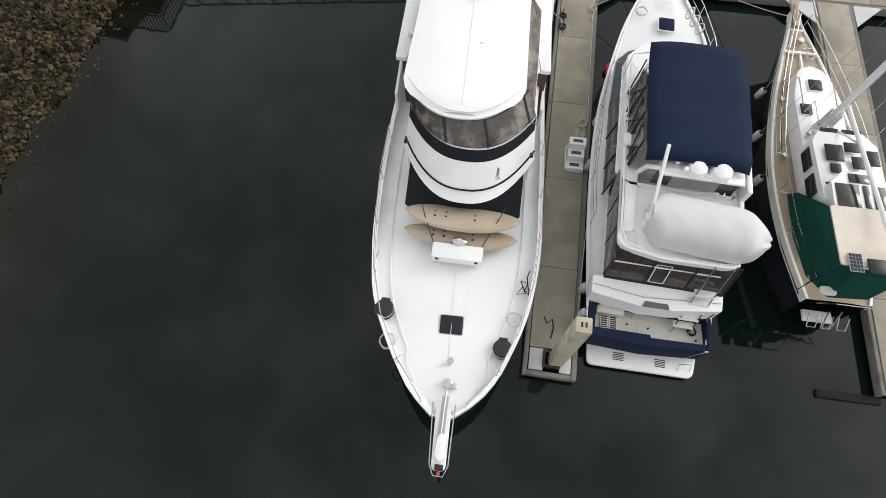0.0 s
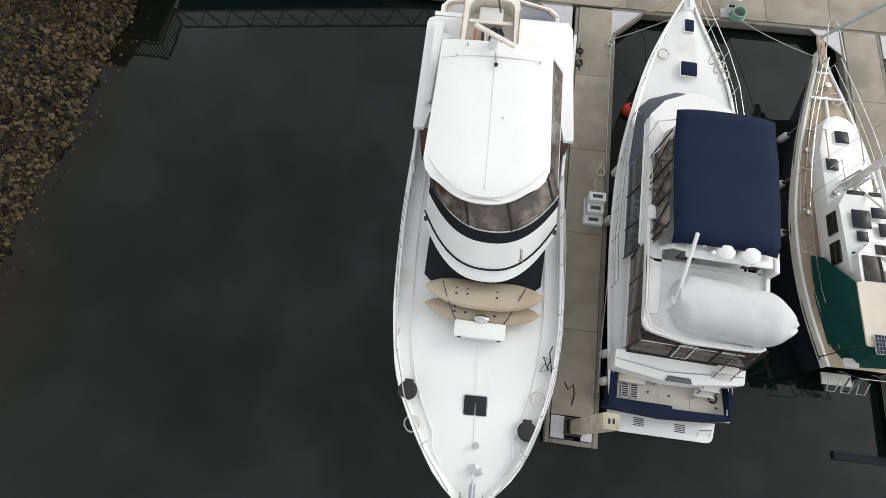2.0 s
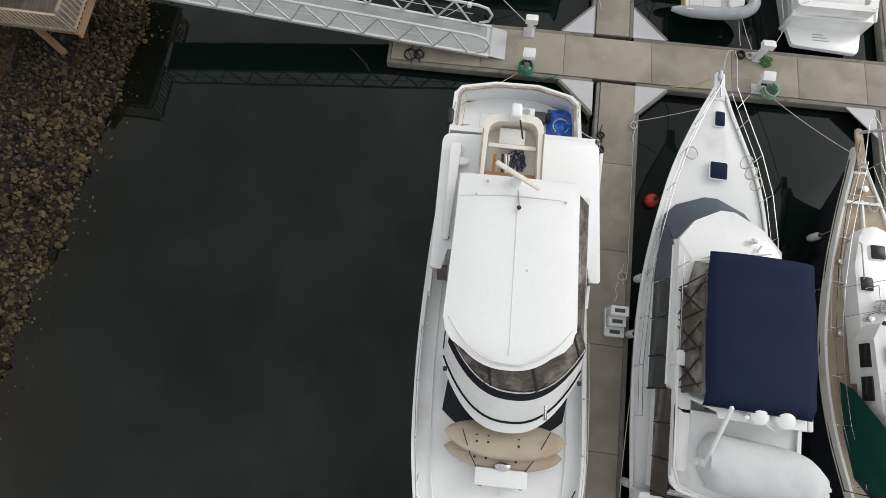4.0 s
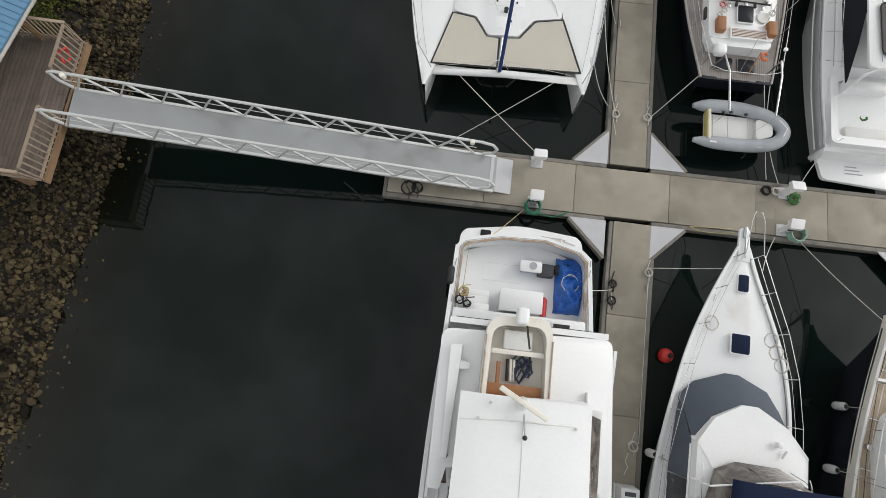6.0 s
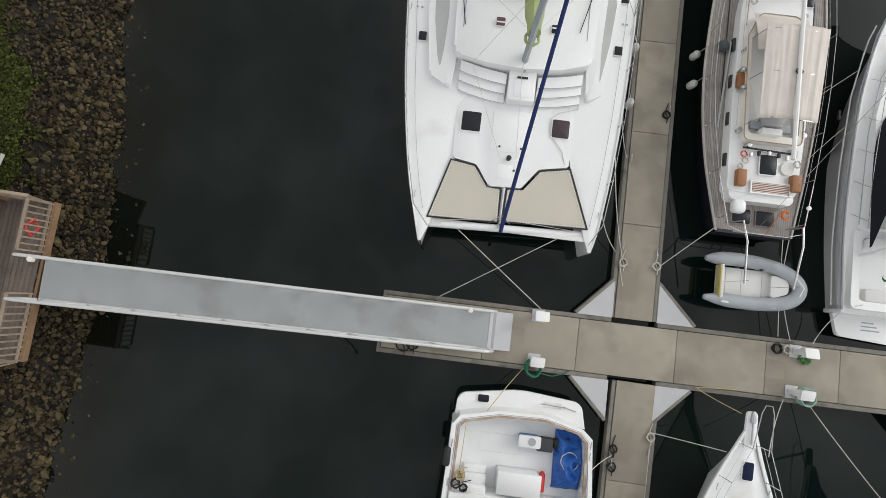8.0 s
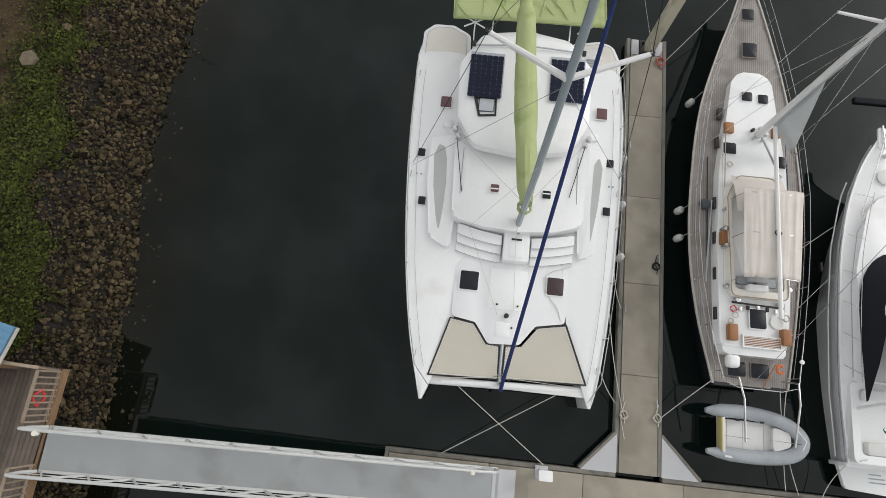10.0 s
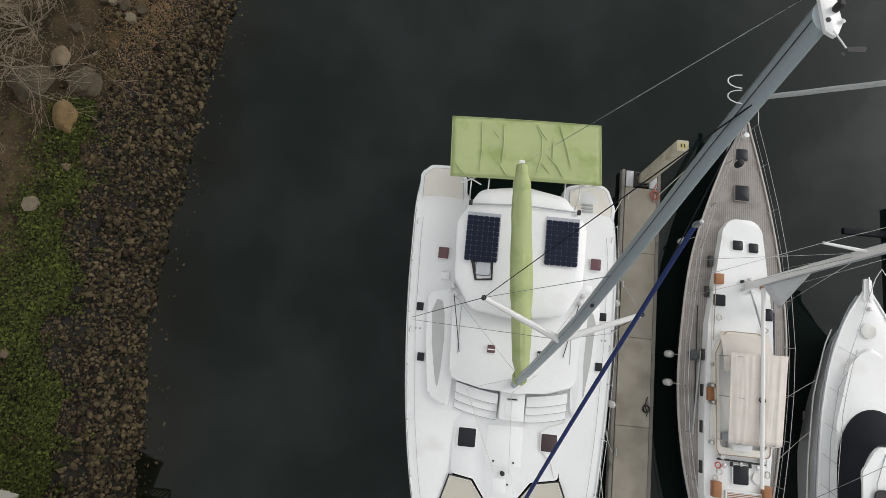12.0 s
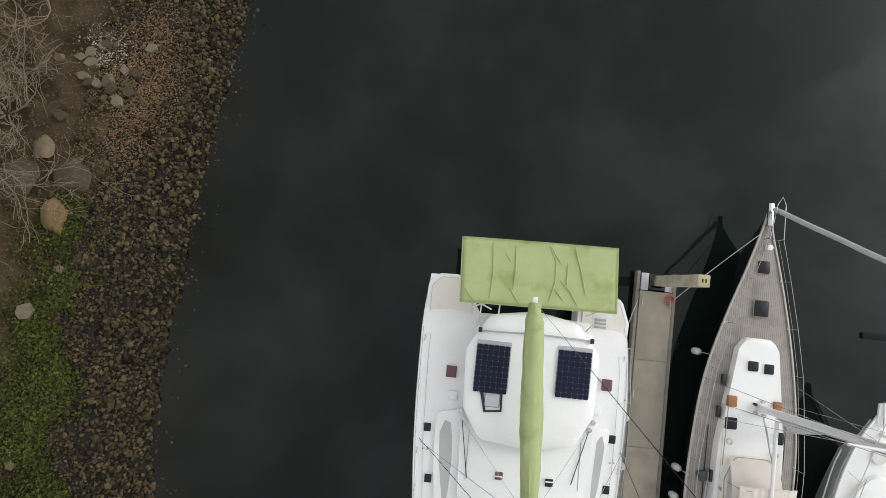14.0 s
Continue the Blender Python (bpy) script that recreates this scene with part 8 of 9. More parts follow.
    part("swim_platform", prism(rounded([(6.95, 3.05), (7.15, 2.25), (9.5, 2.1), (9.65, 3.0)], [0.05, 0.2, 0.2, 0.05]), 0.35, 0.5, 0.03), GEL, D, "white swim platform")
    for i in range(3):
        part("platform_mark", box(7.9, 8.5 - 0.1 * i, 2.5 + 0.12 * i, 2.54 + 0.12 * i, 0.5, 0.504), PVC, D)
    part("transom", box(6.8, 9.7, 2.95, 3.08, 0.3, 1.15, 0.03), GEL, D)
    for x in (7.05, 9.45):
        cleat(D, x, 3.2, 1.5, 0.3)
    part("arch", tube([(7.0, 4.7, 1.45), (7.15, 4.9, 2.6), (7.4, 5.0, 2.8), (8.9, 5.0, 2.8), (9.15, 4.9, 2.6), (9.35, 4.7, 1.45)], 0.05, 8), GEL, D)
    part("porthole", box(6.28, 6.36, 9.0, 9.3, 1.15, 1.3, 0.02), GLASS_DK, D)


sport_cruiser()
# coiled green loops stand in for a bunched cloth
single("potted_plant", tube(coil((0, 0, 0), 0.12, 3, 9, 0.05), 0.05, 5), PLANT, (8.0, 4.2, 1.15), "green cloth in the sport cruiser cockpit", "plant")

# ---- things on the docks ----
def pedestal(x, y, face):
    ob = thing("power_pedestal", (x, y, ZD), "white shore-power pedestal on the dock edge", "power pedestal", "dock pedestals")
    part("post", box(x - 0.1, x + 0.1, y - 0.09, y + 0.09, ZD, 1.14, 0.02), PED, ob)
    part("head", prism(rounded([(x - 0.21, y - 0.15), (x + 0.21, y - 0.15), (x + 0.21, y + 0.15), (x - 0.21, y + 0.15)], 0.03), 1.12, lambda a, b: 1.32 + face * (b - y) * 0.3, 0.02), PED, ob)
    part("base_plate", box(x - 0.2, x + 0.2, y - 0.2, y + 0.2, ZD, ZD + 0.03, 0.01), PLATE, ob)
    for dx in (-0.07, 0.07):
        part("socket", lathe([(0.05, 0), (0.05, 0.04)], (x + dx * 0.8, y - face * 0.09, 0.95), 10, m=Matrix.Rotation(radians(90 * face), 4, "X")), RUBBER, ob)
    part("tap", tube([(x + 0.1, y, 0.8), (x + 0.19, y, 0.8), (x + 0.19, y, 0.72)], 0.02, 6), CHROME, ob)
    return ob


for x, y, f in ((-2.33, 0.32, 1), (-2.33, 1.72, -1), (5.9, 1.6, -1), (5.85, 0.32, 1)):
    pedestal(x, y, f)
single("hose_coil", tube(coil((0, 0, 0), 0.25, 9, 1, 0.035), 0.03, 6), HOSE_G, (-2.36, 0.1, ZD + 0.12), "dark green garden hose coiled on a pedestal", "hose", "dock hoses")
rope_thing("hose_tail", [(-2.2, -0.05, 0.46), (-1.7, -0.12, 0.46), (-1.3, 0.02, 0.47), (-1.15, 0.14, 0.47)], 0.02, HOSE_G, "dark green hose end lying on the dock edge", "hose")
single("hose_coil", tube(coil((0, 0, 0), 0.26, 8, 2, 0.035), 0.026, 6), HOSE_T, (6.25, 0.22, ZD), "pale green hose coiled by a pedestal", "hose", "dock hoses")


def leaf_heap(name, at, r, h, n, seed, mat, label, category):
    rr = random.Random(seed)
    bm = nb()
    for _ in range(n):
        a, d = rr.uniform(0, 6.28), r * rr.random() ** 0.5
        p = V((d * math.cos(a), d * math.sin(a), rr.uniform(0, h) * (1 - d / r * 0.6)))
        u = V((rr.uniform(-1, 1), rr.uniform(-1, 1), rr.uniform(-0.4, 0.4))).normalized() * rr.uniform(0.03, 0.06)
        w = u.cross(V((0, 0, 1))).normalized() * 0.025
        bm.faces.new([bm.verts.new(q) for q in (p - u, p + w, p + u, p - w)])
    return single(name, bm, mat, at, label, category)


leaf_heap("dock_plant", (6.2, 1.45, ZD), 0.22, 0.25, 160, 4, PLANT, "small green plant growing beside a pedestal", "plant")
single("rope_coil", tube(coil((0, 0, 0), 0.14, 4, 5, 0.03), 0.025, 5), ROPE_B, (5.3, 1.62, ZD), "black rope coiled on the dock edge", "rope coil", "dock coils")
single("rope_coil", tube(coil((0, 0, 0), 0.12, 3, 6, 0.03), 0.02, 5), ROPE_W, (5.62, 1.62, ZD), "pale rope coiled beside a pedestal", "rope coil", "dock coils")


def step_box(x, y):
    ob = thing("boarding_steps", (x, y, ZD), "white moulded boarding steps on the finger dock", "steps")
    for i in range(3):
        y0 = y + 0.45 - 0.3 * i
        s = part("step", box(x - 0.27 + 0.04 * i * 0, x + 0.27, y0 - 0.3, y0, ZD, ZD + 0.75 - 0.25 * i, 0.025), GEL, ob)
        part("tread", box(x - 0.16, x + 0.16, y0 - 0.21, y0 - 0.09, ZD + 0.75 - 0.25 * i, ZD + 0.756 - 0.25 * i), material("dark_tread", (0.07, 0.08, 0.09), 0.8) if i == 0 else bpy.data.materials["dark_tread"], s, "dark non-slip tread")
    for q in (-0.31, 0.27):
        part("side", box(x + q, x + q + 0.04, y - 0.45, y + 0.45, ZD, ZD + 0.22, 0.015), GEL, ob)
    return ob


step_box(1.08, -8.55)


def ball_buoy(x, y):
    ob = thing("ball_fender", (x, y, 0), "red ball fender with a black eye, afloat", "fender")
    part("ball", lathe([(0, -0.14)] + [(0.24 * math.sin(a), 0.12 - 0.26 * math.cos(a)) for a in np.linspace(0.3, 2.8, 10)] + [(0.06, 0.39)], (x, y, 0), 18), REDP, ob)
    part("eye", lathe([(0.075, 0.33), (0.08, 0.4), (0.05, 0.47), (0, 0.48)], (x + 0.05, y, 0), 12), RUBBER, ob)
    return ob


ball_buoy(2.34, -4.15)


def fender(at, label, lean=(0, 0), group="hull fenders", black=False, tie=(0.25, 1.0), k=1.0):
    x, y, z = at
    ob = thing("hull_fender", at, label, "fender", group)
    m = Matrix.Rotation(lean[0], 4, "Y") @ Matrix.Rotation(lean[1], 4, "X") @ Matrix.Diagonal((1, 1, k, 1))
    part("body", lathe([(0.03, -0.34), (0.1, -0.31), (0.125, -0.22), (0.125, 0.2), (0.1, 0.28), (0.04, 0.32), (0.04, 0.36), (0, 0.37)], at, 12, m=m), FENDER, ob)
    part("end", lathe([(0.06, 0.27), (0.07, 0.31), (0.04, 0.37), (0, 0.38)], at, 10, m=m), RUBBER if black else FENDER, ob)
    part("lanyard", tube([V(at) + m.to_3x3() @ V((0, 0, 0.36)), V(at) + V((tie[0], 0, tie[1]))], 0.01, 4), ROPE_W, ob)
    return ob


stage = set(bpy.data.objects)
for x, y in ((1.66, -7.2), (1.52, -9.0)):
    fender((x - 0.06, y, 0.85), "grey cylindrical fender with black end beside the cruiser", (0.1, 0), "cruiser fenders", True, (0.0, 1.1), 0.75)
for x, y in ((1.68, -13.3), (1.7, -14.1)):
    fender((x - 0.08, y, 0.85), "pale cylindrical fender beside the cruiser stern", (0.1, 0), "cruiser fenders", False, (0.0, 0.7), 0.75)
berth(stage, (3.3, -8), (0.12, 0.04, 0.0), -0.04)
stage = set(bpy.data.objects)
for y, x in ((-5.35, 7.25), (-7.2, 6.95), (-8.95, 6.82)):
    fender((x, y, 0.75), "pale cylindrical fender hung beside the ketch", (0.15, 0), "ketch fenders", True, (0.05, 0.95), 0.7)
berth(stage, (8.3, -8), (0.16, 0.28, 0.0))
for y, x in ((10.8, 1.84), (9.8, 1.82), (15.0, 2.22)):
    fender((x, y, 0.75), "pale grey fender hung along the sloop", (0.15, 0), "sloop fenders", False, (0.1, 0.8), 0.6)
for y, x in ((12.4, -0.2), (10.7, -0.2), (8.85, -0.2)):
    fender((x, y, 0.9), "pale fender squeezed between catamaran and dock", (-0.1, 0), "catamaran fenders", False, (-0.3, 0.92), 0.9)

# mooring lines
LINES = [
    ((-5.51, 4.26, 1.5), (-2.28, 1.95, 0.5), 0.05, ROPE_W, "pale mooring line from the catamaran bow to the dock"),
    ((-1.92, 4.28, 1.5), (-5.53, 1.95, 0.5), 0.05, ROPE_W, "pale mooring line from the catamaran bow to the dock"),
    ((-0.95, 5.2, 1.6), (0.2, 3.78, 0.47), 0.5, ROPE_W, "slack pale mooring line beside the catamaran"),
    ((-0.7, 6.8, 1.7), (0.2, 3.75, 0.47), 0.25, ROPE_W, "pale mooring line along the catamaran hull"),
    ((-0.62, 8.3, 1.75), (0.02, 7.2, 0.45), 0.2, ROPE_W, "pale mooring line along the catamaran hull"),
    ((0.1, 3.7, 0.47), (0.25, 3.0, 0.47), 0.0, ROPE_W, "pale rope lying over the dock edge"),
    ((-0.75, 15.3, 1.7), (0.05, 16.6, 0.46), 0.05, ROPE_W, "pale stern line from the catamaran to the dock"),
    ((2.71, 5.12, 1.3), (1.33, 3.72, 0.5), 0.05, ROPE_W, "pale stern line from the sloop to the dock"),
    ((4.99, 5.07, 1.3), (5.3, 2.0, 0.5), 0.15, ROPE_W, "pale stern line from the sloop to the dock"),
    ((4.79, 5.07, 1.3), (5.7, 1.9, 0.5), 0.25, ROPE_W, "pale stern line from the sloop to the dock"),
    ((7.12, 3.4, 1.4), (6.42, 1.9, 0.5), 0.25, ROPE_W, "pale stern line from the sport cruiser to the dock"),
    ((3.69, 19.37, 1.75), (1.3, 16.7, 0.48), 0.1, ROPE_W, "pale bow line from the sloop to the dock end"),
    ((3.6, -0.36, 1.85), (2.85, 0.1, 0.46), 0.35, ROPE_Y, "tan bow line from the cruiser to the dock"),
    ((2.85, 0.1, 0.46), (4.2, 0.18, 0.46), 0.0, ROPE_Y, "tan rope lying along the dock edge"),
    ((3.26, -1.5, 1.85), (1.52, -1.46, 0.5), 0.05, ROPE_W, "pale spring line from the cruiser to the finger dock"),
    ((1.58, -1.5, 0.46), (1.5, -6.9, 0.46), 0.03, ROPE_W, "pale line running along the finger dock edge"),
    ((1.56, -9.46, 1.4), (1.42, -14.3, 0.5), 0.2, ROPE_W, "pale line hung along the cruiser side"),
    ((4.38, -1.46, 2.0), (5.6, 0.05, 0.5), 0.1, ROPE_W, "pale bow line from the cruiser to a pedestal"),
    ((-3.9, -1.5, 1.75), (-2.6, 0.05, 0.47), 0.2, ROPE_Y, "tan stern line from the yacht to the dock"),
    ((-4.35, -2.9, 1.77), (-4.3, -1.55, 1.77), 0.0, ROPE_Y, "tan line lying along the yacht rail"),
    ((-0.6, -2.6, 1.72), (0.4, -2.3, 0.5), 0.1, ROPE_W, "pale line from the yacht to the finger dock"),
    ((8.11, -2.72, 2.0), (6.4, 0.0, 0.5), 0.1, ROPE_W, "pale bow line from the ketch to the dock"),
    ((9.56, -5.72, 1.7), (10.2, -5.2, 0.5), 0.1, ROPE_W, "pale line from the ketch to the finger dock"),
    ((5.49, 9.57, 1.4), (6.45, 10.4, 1.8), 0.05, ROPE_W, "pale line between sloop and sport cruiser"),
    ((5.29, 7.47, 1.3), (6.4, 8.8, 1.7), 0.05, ROPE_W, "pale line between sloop and sport cruiser"),
]
for a, b, sag, mat, lab in LINES:
    rope_thing("mooring_line", sagging(a, b, sag), 0.007 if "between" in lab else 0.013, mat, lab, "mooring line", "mooring lines")
# heaps of line on the docks
for i, (x, y, r, mat, lab) in enumerate(((0.3, -2.1, 0.12, ROPE_B, "black line heaped on the finger dock"), (0.3, -2.65, 0.13, ROPE_B, "black line heaped on the finger dock"), (1.17, 8.78, 0.12, ROPE_B, "black line heaped on the finger dock"), (-6.5, 0.32, 0.22, ROPE_B, "black cable heaped under the gangway"), (-6.2, 0.35, 0.18, ROPE_B, "black cable heaped under the gangway"),
                                         (1.22, 16.75, 0.16, material("faded_red_rope", (0.5, 0.12, 0.09), 0.8), "faded red rope coiled at the dock end"), (1.28, -7.0, 0.14, ROPE_W, "pale rope coiled on the finger dock"), (1.28, 3.75, 0.12, ROPE_W, "pale rope coiled on the finger dock"), (1.42, -1.6, 0.12, ROPE_W, "pale rope looped over a dock cleat"), (0.2, 3.75, 0.12, ROPE_W, "pale rope coiled on the finger dock"))):
    bm = tube(coil((0, 0, 0.02), r, 3, 20 + i), 0.016, 5)
    tube([(r * 0.3, -0.15 - r, 0.02), (0.05, -0.1, 0.05), (-r * 0.4, 0.1, 0.04), (r * 0.4, 0.3 + r, 0.02)], 0.016, 5, bm=bm)
    single("rope_coil", bm, mat, (x + (0.018 * (y + 9) if y < -1 else 0.0), y, ZD), lab, "rope coil", "dock rope heaps")
rope_thing("rope_tail", [(1.2, -7.2, 0.46), (1.12, -7.45, 0.46), (1.2, -7.62, 0.46), (1.1, -7.85, 0.46)], 0.016, ROPE_W, "pale rope end lying on the finger dock")
rope_thing("rope_tail", [(0.45, -14.1, 0.46), (0.55, -14.3, 0.47), (0.7, -14.15, 0.47), (0.75, -14.4, 0.47), (0.68, -14.75, 0.46)], 0.02, ROPE_B, "black rope end on the finger dock")
rope_thing("utility_cable", [(-8.6, 0.2, 0.7), (-8.2, 0.0, 0.3), (-7.95, -0.25, 0.02), (-8.05, -0.1, 0.4)], 0.02, RUBBER, "black cable hanging under the gangway", "cable")


def dock_cleat(x, y, rz):
    bm = tube([(-0.13, 0, 0.08), (-0.06, 0, 0.07), (0.06, 0, 0.07), (0.13, 0, 0.08)], 0.02, 6)
    for s in (-0.05, 0.05):
        tube([(s, 0, 0), (s, 0, 0.07)], 0.018, 6, bm=bm)
    return turned(bm, pose(0, 0, 0, 0, 0, rz))


me = mesh_of("dock_cleat", dock_cleat(0, 0, 90), ALU)
for x, y in ((1.4, -2.1), (0.28, -2.5), (1.4, -7.0), (0.3, -9.9), (1.38, -14.2), (0.16, 4.3), (1.26, 4.2), (0.16, 7.2), (1.26, 9.0), (0.16, 13.2), (1.22, 16.6), (0.2, 16.6)):
    c = new("dock_cleat", me)
    c.location = (x + (0.018 * (y + 9) if y < 0 else 0.0), y, ZD)
    tagged(c, "galvanised cleat bolted to the dock edge", "cleat", "dock cleats")

# lids set into the walkway
for x, y in ((-3.0, 1.0), (5.3, 0.95)):
    single("service_lid", box(-0.3, 0.3, -0.28, 0.28, 0, 0.006), material("worn_lid", (0.27, 0.245, 0.2), 0.85, var=0.15) if x < 0 else bpy.data.materials["worn_lid"], (x, y, ZD), "worn service cover set into the walkway", "cover plate", "service covers")

# low timber float east of the ketch
single("mooring_float", box(-0.9, 0.9, -0.12, 0.12, -0.1, 0.1, 0.03), BLACKC, (9.3, -15.2, 0), "dark timber float lying in the water", "float")
single("mooring_float", box(-0.9, 0.9, -0.12, 0.12, -0.1, 0.1, 0.03), BLACKC, (9.6, 16.2, 0), "dark timber float lying in the water", "float")

# ---- the bank: stones, ground cover, bare shrubs ----
def stone_mesh(seed, flat=0.7):
    rr = random.Random(seed)
    bm = bmesh.new()
    bmesh.ops.create_icosphere(bm, subdivisions=1, radius=1)
    off = V((rr.uniform(-9, 9), rr.uniform(-9, 9), seed))
    for v in bm.verts:
        p = v.co.copy()
        k = 0.75 + 0.55 * noise.noise(p * 0.9 + off)
        # a few flat broken faces
        for j in range(3):
            d = V((math.cos(seed * 2.1 + j * 2), math.sin(seed * 1.7 + j * 2.3), 0.4 * math.sin(seed + j))).normalized()
            if p.dot(d) > 0.55:
                k *= 0.72
        v.co = V((p.x * k, p.y * k * 0.8, p.z * k * flat))
    return bm


KINDS = []
for i in range(9):
    bm = stone_mesh(i + 1)
    bm.verts.ensure_lookup_table()
    KINDS.append((np.array([v.co[:] for v in bm.verts]), [[v.index for v in f.verts] for f in bm.faces], mesh_of("stone", bm, STONE, smooth=False)))

rr = random.Random(11)
verts, faces, count = [], [], 0
near = 0
for i in range(38000):
    y = rr.uniform(-17, 31)
    d = rr.uniform(-0.15, 4.4) if rr.random() < 0.9 else rr.uniform(4.0, 6.0)
    x = shore_x(y) - d
    edge = 3.4 + 0.8 * noise.noise(V((0.3, y * 0.45, 7.0)))
    if d > edge and rr.random() < 0.3 + 0.4 * (d - edge):
        continue
    if ((y - 22.8) / 3.2) ** 2 + ((d - 2.6) / 1.3) ** 2 < 1 and rr.random() < 0.8:
        continue
    # soil and moss show through in places
    if noise.noise(V((x * 0.55, y * 0.55, 5.0))) > 0.42 and d > 1.2 and rr.random() < 0.6:
        continue
    s = 0.062 + 0.11 * rr.random() ** 2.2 + (rr.uniform(0.05, 0.12) if rr.random() < 0.07 else 0)
    s *= 1.1 if d < 2.2 else 0.85
    z = bank_z(x, y) + s * rr.uniform(0.05, 0.45)
    if rr.random() < 0.03:
        # stones awash beyond the waterline
        x += d + min(0.9, rr.expovariate(3.0))
        z = -s * rr.uniform(0.1, 0.5)
    v, f, me = KINDS[rr.randrange(9)]
    if near < 300 and s > 0.17 and -1 < y < 16 and d < 3.5:
        near += 1
        st = placed("stone", me, ground, (x, y, z), rr.uniform(0, 6.28), s, rr.uniform(-0.6, 0.6), rr.uniform(-0.6, 0.6))
        continue
    R = Euler((rr.uniform(-0.7, 0.7), rr.uniform(-0.7, 0.7), rr.uniform(0, 6.28))).to_matrix()
    w = v @ np.array(R).T * s + np.array((x, y, z))
    verts.extend(map(tuple, w))
    faces.extend([[a + count for a in q] for q in f])
    count += len(v)
me = bpy.data.meshes.new("stone_bank")
me.from_pydata(verts, [], faces)
me.materials.append(STONE_J)
ob = new("stone_bank", me)
ob.parent = ground
tagged(ob, "loose dark brown riprap stones along the waterline", kind="stuff")

# small gravel patch higher up
verts, faces, count = [], [], 0
for i in range(6500):
    y = rr.gauss(22.7, 2.1)
    d = rr.gauss(2.6, 0.85)
    x = shore_x(y) - d
    s = 0.035 + 0.035 * rr.random()
    v, f, me0 = KINDS[rr.randrange(9)]
    w = v * s + np.array((x, y, bank_z(x, y) + 0.015))
    verts.extend(map(tuple, w))
    faces.extend([[a + count for a in q] for q in f])
    count += len(v)
me = bpy.data.meshes.new("gravel")
me.from_pydata(verts, [], faces)
me.materials.append(material("brown_gravel", (0.15, 0.095, 0.045), 0.9, var=0.6, big=3, small=60))
tagged(new("gravel", me), "fine brown gravel on the upper bank", "gravel", kind="stuff")


verts, faces, count = [], [], 0
for i in range(420):
    x, y = rr.gauss(-20.5, 0.42), rr.gauss(23.75, 0.45)
    s = 0.02 + 0.04 * rr.random()
    v, f, me0 = KINDS[rr.randrange(9)]
    w = v * s + np.array((x, y, bank_z(x, y) + 0.015))
    verts.extend(map(tuple, w))
    faces.extend([[a + count for a in q] for q in f])
    count += len(v)
me = bpy.data.meshes.new("pale_rubble")
me.from_pydata(verts, [], faces)
me.materials.append(material("white_rubble", (0.36, 0.33, 0.28), 0.9, var=0.4, big=3, small=60))
tagged(new("pale_rubble", me), "small patch of whitish rubble on the upper bank", "rubble", kind="stuff")


def boulder(x, y, s, flat, seed, mat, label, sx=1.0):
    bm = bmesh.new()
    bmesh.ops.create_icosphere(bm, subdivisions=3, radius=1)
    off = V((seed * 3.3, seed * 1.1, 0))
    for v in bm.verts:
        p = v.co.copy()
        k = 0.85 + 0.35 * noise.noise(p * 0.8 + off) + 0.09 * noise.noise(p * 3 + off)
        for j in range(5):
            d = V((math.cos(seed * 2 + j * 1.26), math.sin(seed * 2 + j * 1.26), 0.25)).normalized()
            k *= min(1.0, 0.78 / max(p.dot(d), 0.01)) if p.dot(d) > 0.78 else 1
        v.co = V((p.x * k * s * sx, p.y * k * s, p.z * k * s * flat))
    ob = single("boulder", bm, mat, (x, y, bank_z(x, y) + s * flat * 0.35), label, "boulder", "bank boulders")
    ob.rotation_euler = (0, 0, seed * 1.7)
    return ob


def slab_rock(x, y, w, l, h, rz, mat, label):
    s = random.Random(int(x * 100) + int(y * 10))
    pts = [(w * math.cos(a) * s.uniform(0.75, 1.1), l * math.sin(a) * s.uniform(0.75, 1.1)) for a in np.linspace(0, 2 * math.pi, s.choice((5, 6, 7)))[:-1]]
    bm = prism(rounded(pts, 0.03, 2), -0.15, lambda a, b: h + 0.1 * a, 0.02)
    ob = single("rock_slab", bm, mat, (x, y, bank_z(x, y)), label, "rock", "broken rock slabs", smooth=False)
    ob.rotation_euler = (s.uniform(-0.2, 0.2), s.uniform(-0.2, 0.2), rz)
    return ob


TANROCK = material("ochre_rock", (0.155, 0.105, 0.05), 0.9, spec=0.2, var=0.4, big=4, small=30, bump=0.5, depth=0.02)
PALEROCK = material("pale_slab", (0.165, 0.14, 0.098), 0.9, spec=0.2, var=0.35, big=4, small=30, bump=0.5, depth=0.02)
GREYROCK = material("grey_rock", (0.075, 0.06, 0.04), 0.9, spec=0.2, var=0.4, big=5, small=26, bump=0.9, depth=0.04)
boulder(-21.4, 17.4, 0.9, 0.6, 1, TANROCK, "large rounded ochre boulder on the bank", 0.62).rotation_euler = (0, 0, 0.25)
boulder(-22.9, 18.55, 0.95, 0.45, 2, GREYROCK, "large flat grey boulder under bare branches")
boulder(-21.1, 18.9, 0.85, 0.4, 3, GREYROCK, "grey boulder among bare branches")
boulder(-22.2, 19.8, 0.55, 0.4, 4, BOULDER, "reddish brown boulder under bare branches")
boulder(-21.1, 15.5, 0.22, 0.6, 5, BOULDER, "small brown boulder in the ground cover")
boulder(-21.7, 8.5, 0.26, 0.6, 6, BOULDER, "small orange-brown boulder at the ivy edge")
slab_rock(-21.95, 13.9, 0.34, 0.36, 0.3, 0.2, PALEROCK, "square grey stone block in the ivy")
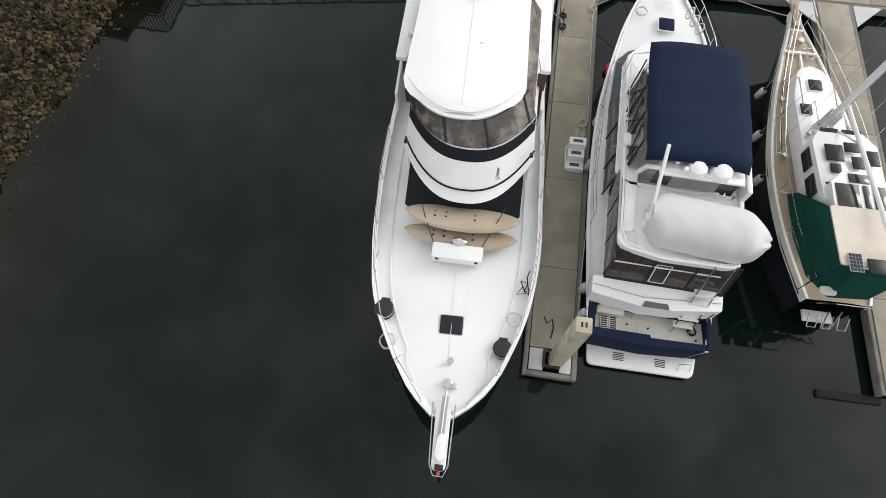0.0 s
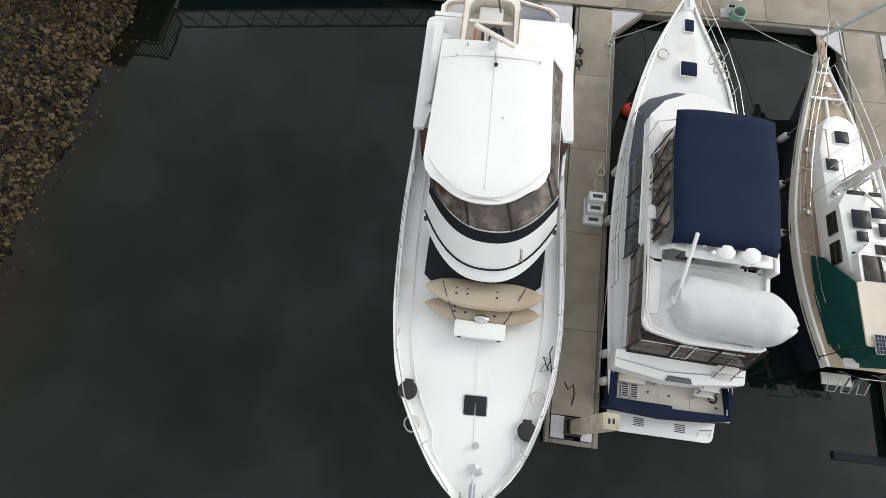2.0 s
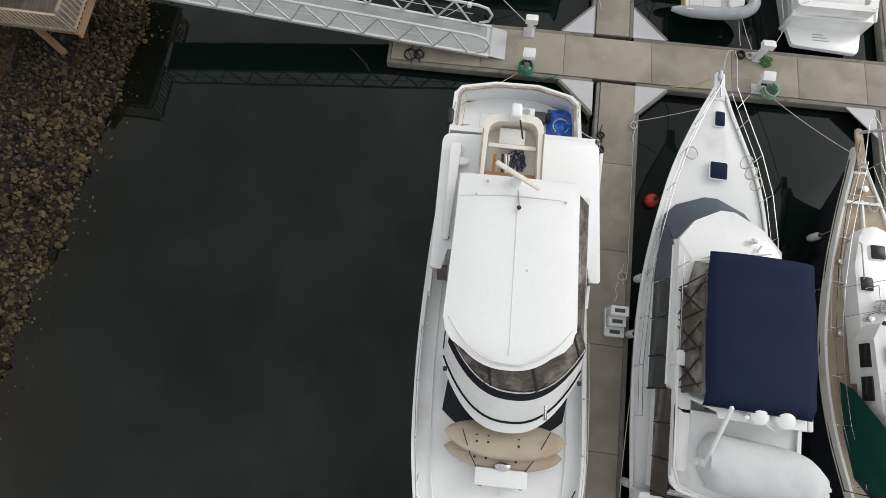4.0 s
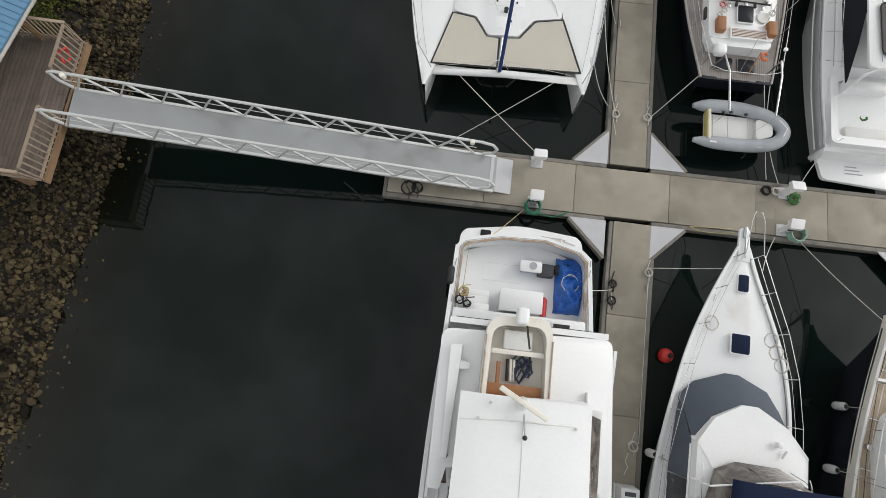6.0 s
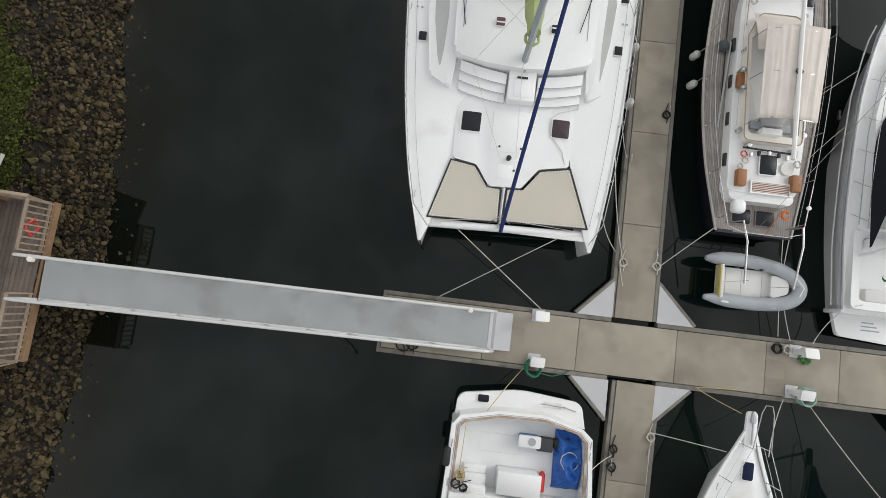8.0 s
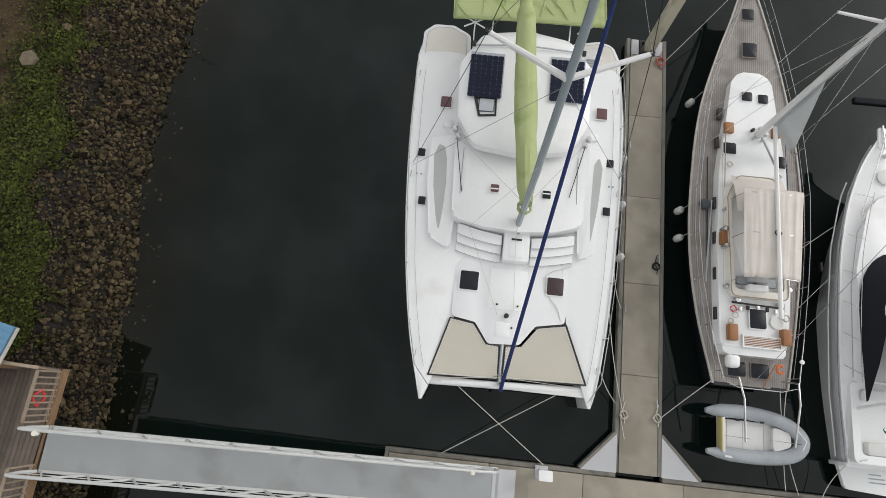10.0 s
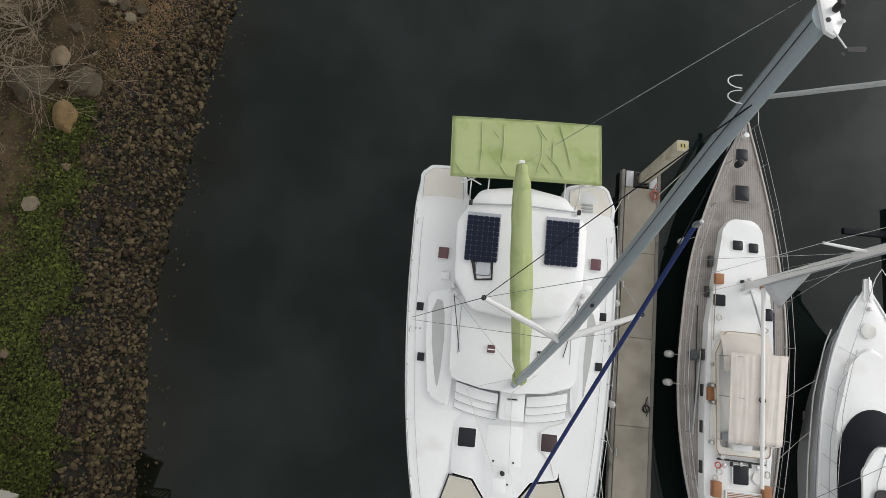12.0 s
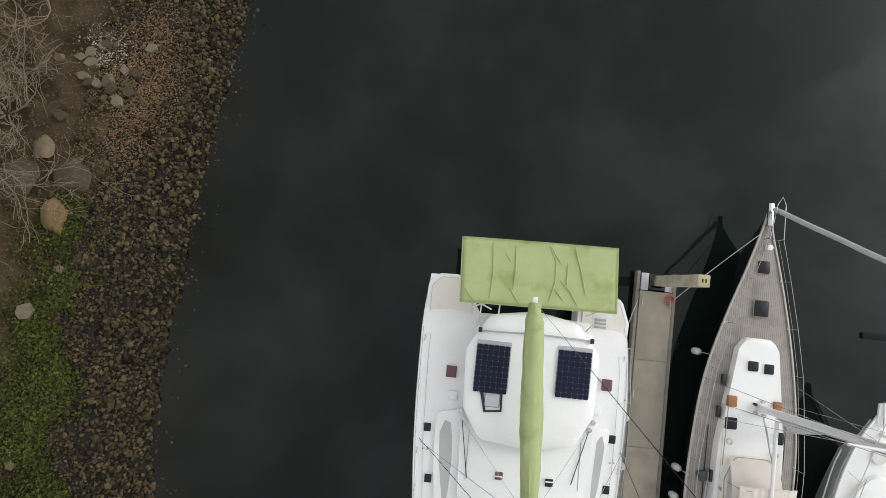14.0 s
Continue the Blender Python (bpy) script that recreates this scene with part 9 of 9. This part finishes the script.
for i in range(17):
    a = random.Random(40 + i)
    slab_rock(-20.55 + a.gauss(0, 0.75), 22.6 + a.gauss(0, 1.1), a.uniform(0.16, 0.36), a.uniform(0.14, 0.28), a.uniform(0.08, 0.2), a.uniform(0, 3), a.choice((PALEROCK, BOULDER, PALEROCK, GREYROCK)), "pale broken rock slab on the upper bank")

# ivy
verts, faces = [], []
a = random.Random(3)
for i in range(34000):
    y = a.uniform(3.5, 15.5) if a.random() < 0.9 else a.uniform(15.5, 18.2)
    edge = 3.0 + 0.7 * noise.noise(V((y * 0.5, 0, 4))) + (0.5 if y > 13.5 else 0) - 0.35 * (y < 8)
    d = edge + a.expovariate(1.0) * (1.1 if y < 12 else 0.5) - (a.expovariate(2.2) if a.random() < 0.3 else 0)
    if d < edge and noise.noise(V((d * 1.7, y * 1.7, 6))) < 0.05:
        continue
    if noise.noise(V((d * 0.8, y * 0.8, 9))) < -0.2 - 0.3 * (d - edge) and a.random() < 0.8:
        continue
    x = shore_x(y) - d
    z = bank_z(x, y) + 0.05 + 0.22 * a.random() * (0.5 + 0.8 * abs(noise.noise(V((x * 1.2, y * 1.2, 2)))))
    s = a.uniform(0.035, 0.075)
    t = a.uniform(0, 6.28)
    u = V((math.cos(t), math.sin(t), a.uniform(-0.5, 0.5))) * s
    w = V((-math.sin(t), math.cos(t), a.uniform(-0.5, 0.5))) * s * 0.75
    p = V((x, y, z))
    k = len(verts)
    verts.extend([tuple(p - u), tuple(p + w * 0.9 - u * 0.1), tuple(p + u), tuple(p - w * 0.9 - u * 0.1)])
    faces.append((k, k + 1, k + 2, k + 3))
me = bpy.data.meshes.new("ivy")
me.from_pydata(verts, [], faces)
me.materials.append(LEAF)
tagged(new("ivy", me), "low green ivy covering the upper bank", "ground cover", kind="stuff")

# leaf litter
verts, faces = [], []
for i in range(16000):
    y = a.uniform(-14, 29)
    d = a.uniform(2.6, 11)
    x = shore_x(y) - d
    s = a.uniform(0.03, 0.07)
    t = a.uniform(0, 6.28)
    u, w = V((math.cos(t), math.sin(t), a.uniform(-0.3, 0.3))) * s, V((-math.sin(t), math.cos(t), a.uniform(-0.3, 0.3))) * s * 0.5
    p = V((x, y, bank_z(x, y) + 0.02))
    k = len(verts)
    verts.extend([tuple(p - u), tuple(p + w), tuple(p + u), tuple(p - w)])
    faces.append((k, k + 1, k + 2, k + 3))
me = bpy.data.meshes.new("leaf_litter")
me.from_pydata(verts, [], faces)
me.materials.append(LEAF2)
tagged(new("leaf_litter", me), "dry brown leaves scattered over the bank", "leaf litter", kind="stuff")


def bare_shrub(x, y, height, spread, seed, label):
    ob = thing("bare_shrub", (x, y, bank_z(x, y)), label, "shrub", "bare shrubs on the bank")
    r = random.Random(seed)
    base = V((x, y, bank_z(x, y) - 0.1))
    stems = nb()
    twigs = nb()

    def grow(p, d, L, rad, level):
        pts, rs = [p], [rad]
        n = 5
        for i in range(n):
            d = (d + V((r.gauss(0, 0.22), r.gauss(0, 0.22), r.gauss(0.02, 0.14)))).normalized()
            p = p + d * (L / n)
            pts.append(p)
            rs.append(max(rad * (1 - 0.6 * (i + 1) / n), 0.007))
            if level < 3 and i >= 1 and r.random() < (0.85 if level < 2 else 0.7):
                for _ in range(2 if r.random() < 0.45 else 1):
                    nd = (d + V((r.gauss(0, 0.65), r.gauss(0, 0.65), r.gauss(0.0, 0.35)))).normalized()
                    grow(p, nd, L * r.uniform(0.45, 0.7), rs[-1] * 0.8, level + 1)
        tube(pts, rs, 5 if level < 2 else 3, bm=stems if level < 2 else twigs, cap=False)

    for i in range(7):
        t = 6.28 * i / 7 + r.uniform(-0.3, 0.3)
        grow(base, V((math.cos(t) * spread, math.sin(t) * spread, 1.0)).normalized(), height * r.uniform(0.7, 1.0), 0.035, 0)
    part("stem", stems, BARK, ob, "pale bare stems")
    tagged(part("twig_spray", twigs, BARK, ob), "fine pale bare twigs", kind="stuff")
    return ob


for i, (x, y, h, sp) in enumerate(((-24.6, 19.6, 4.2, 1.3), (-24.9, 22.2, 4.4, 1.3), (-25.0, 24.8, 4.4, 1.3), (-25.4, 17.3, 3.4, 1.2), (-24.6, 27.6, 4.0, 1.2), (-22.9, 25.6, 2.6, 1.2), (-26.6, 21.0, 4.2, 1.2), (-23.6, 20.9, 2.4, 1.5))):
    bare_shrub(x, y, h, sp, i + 1, "leafless pale shrub arching over the bank")
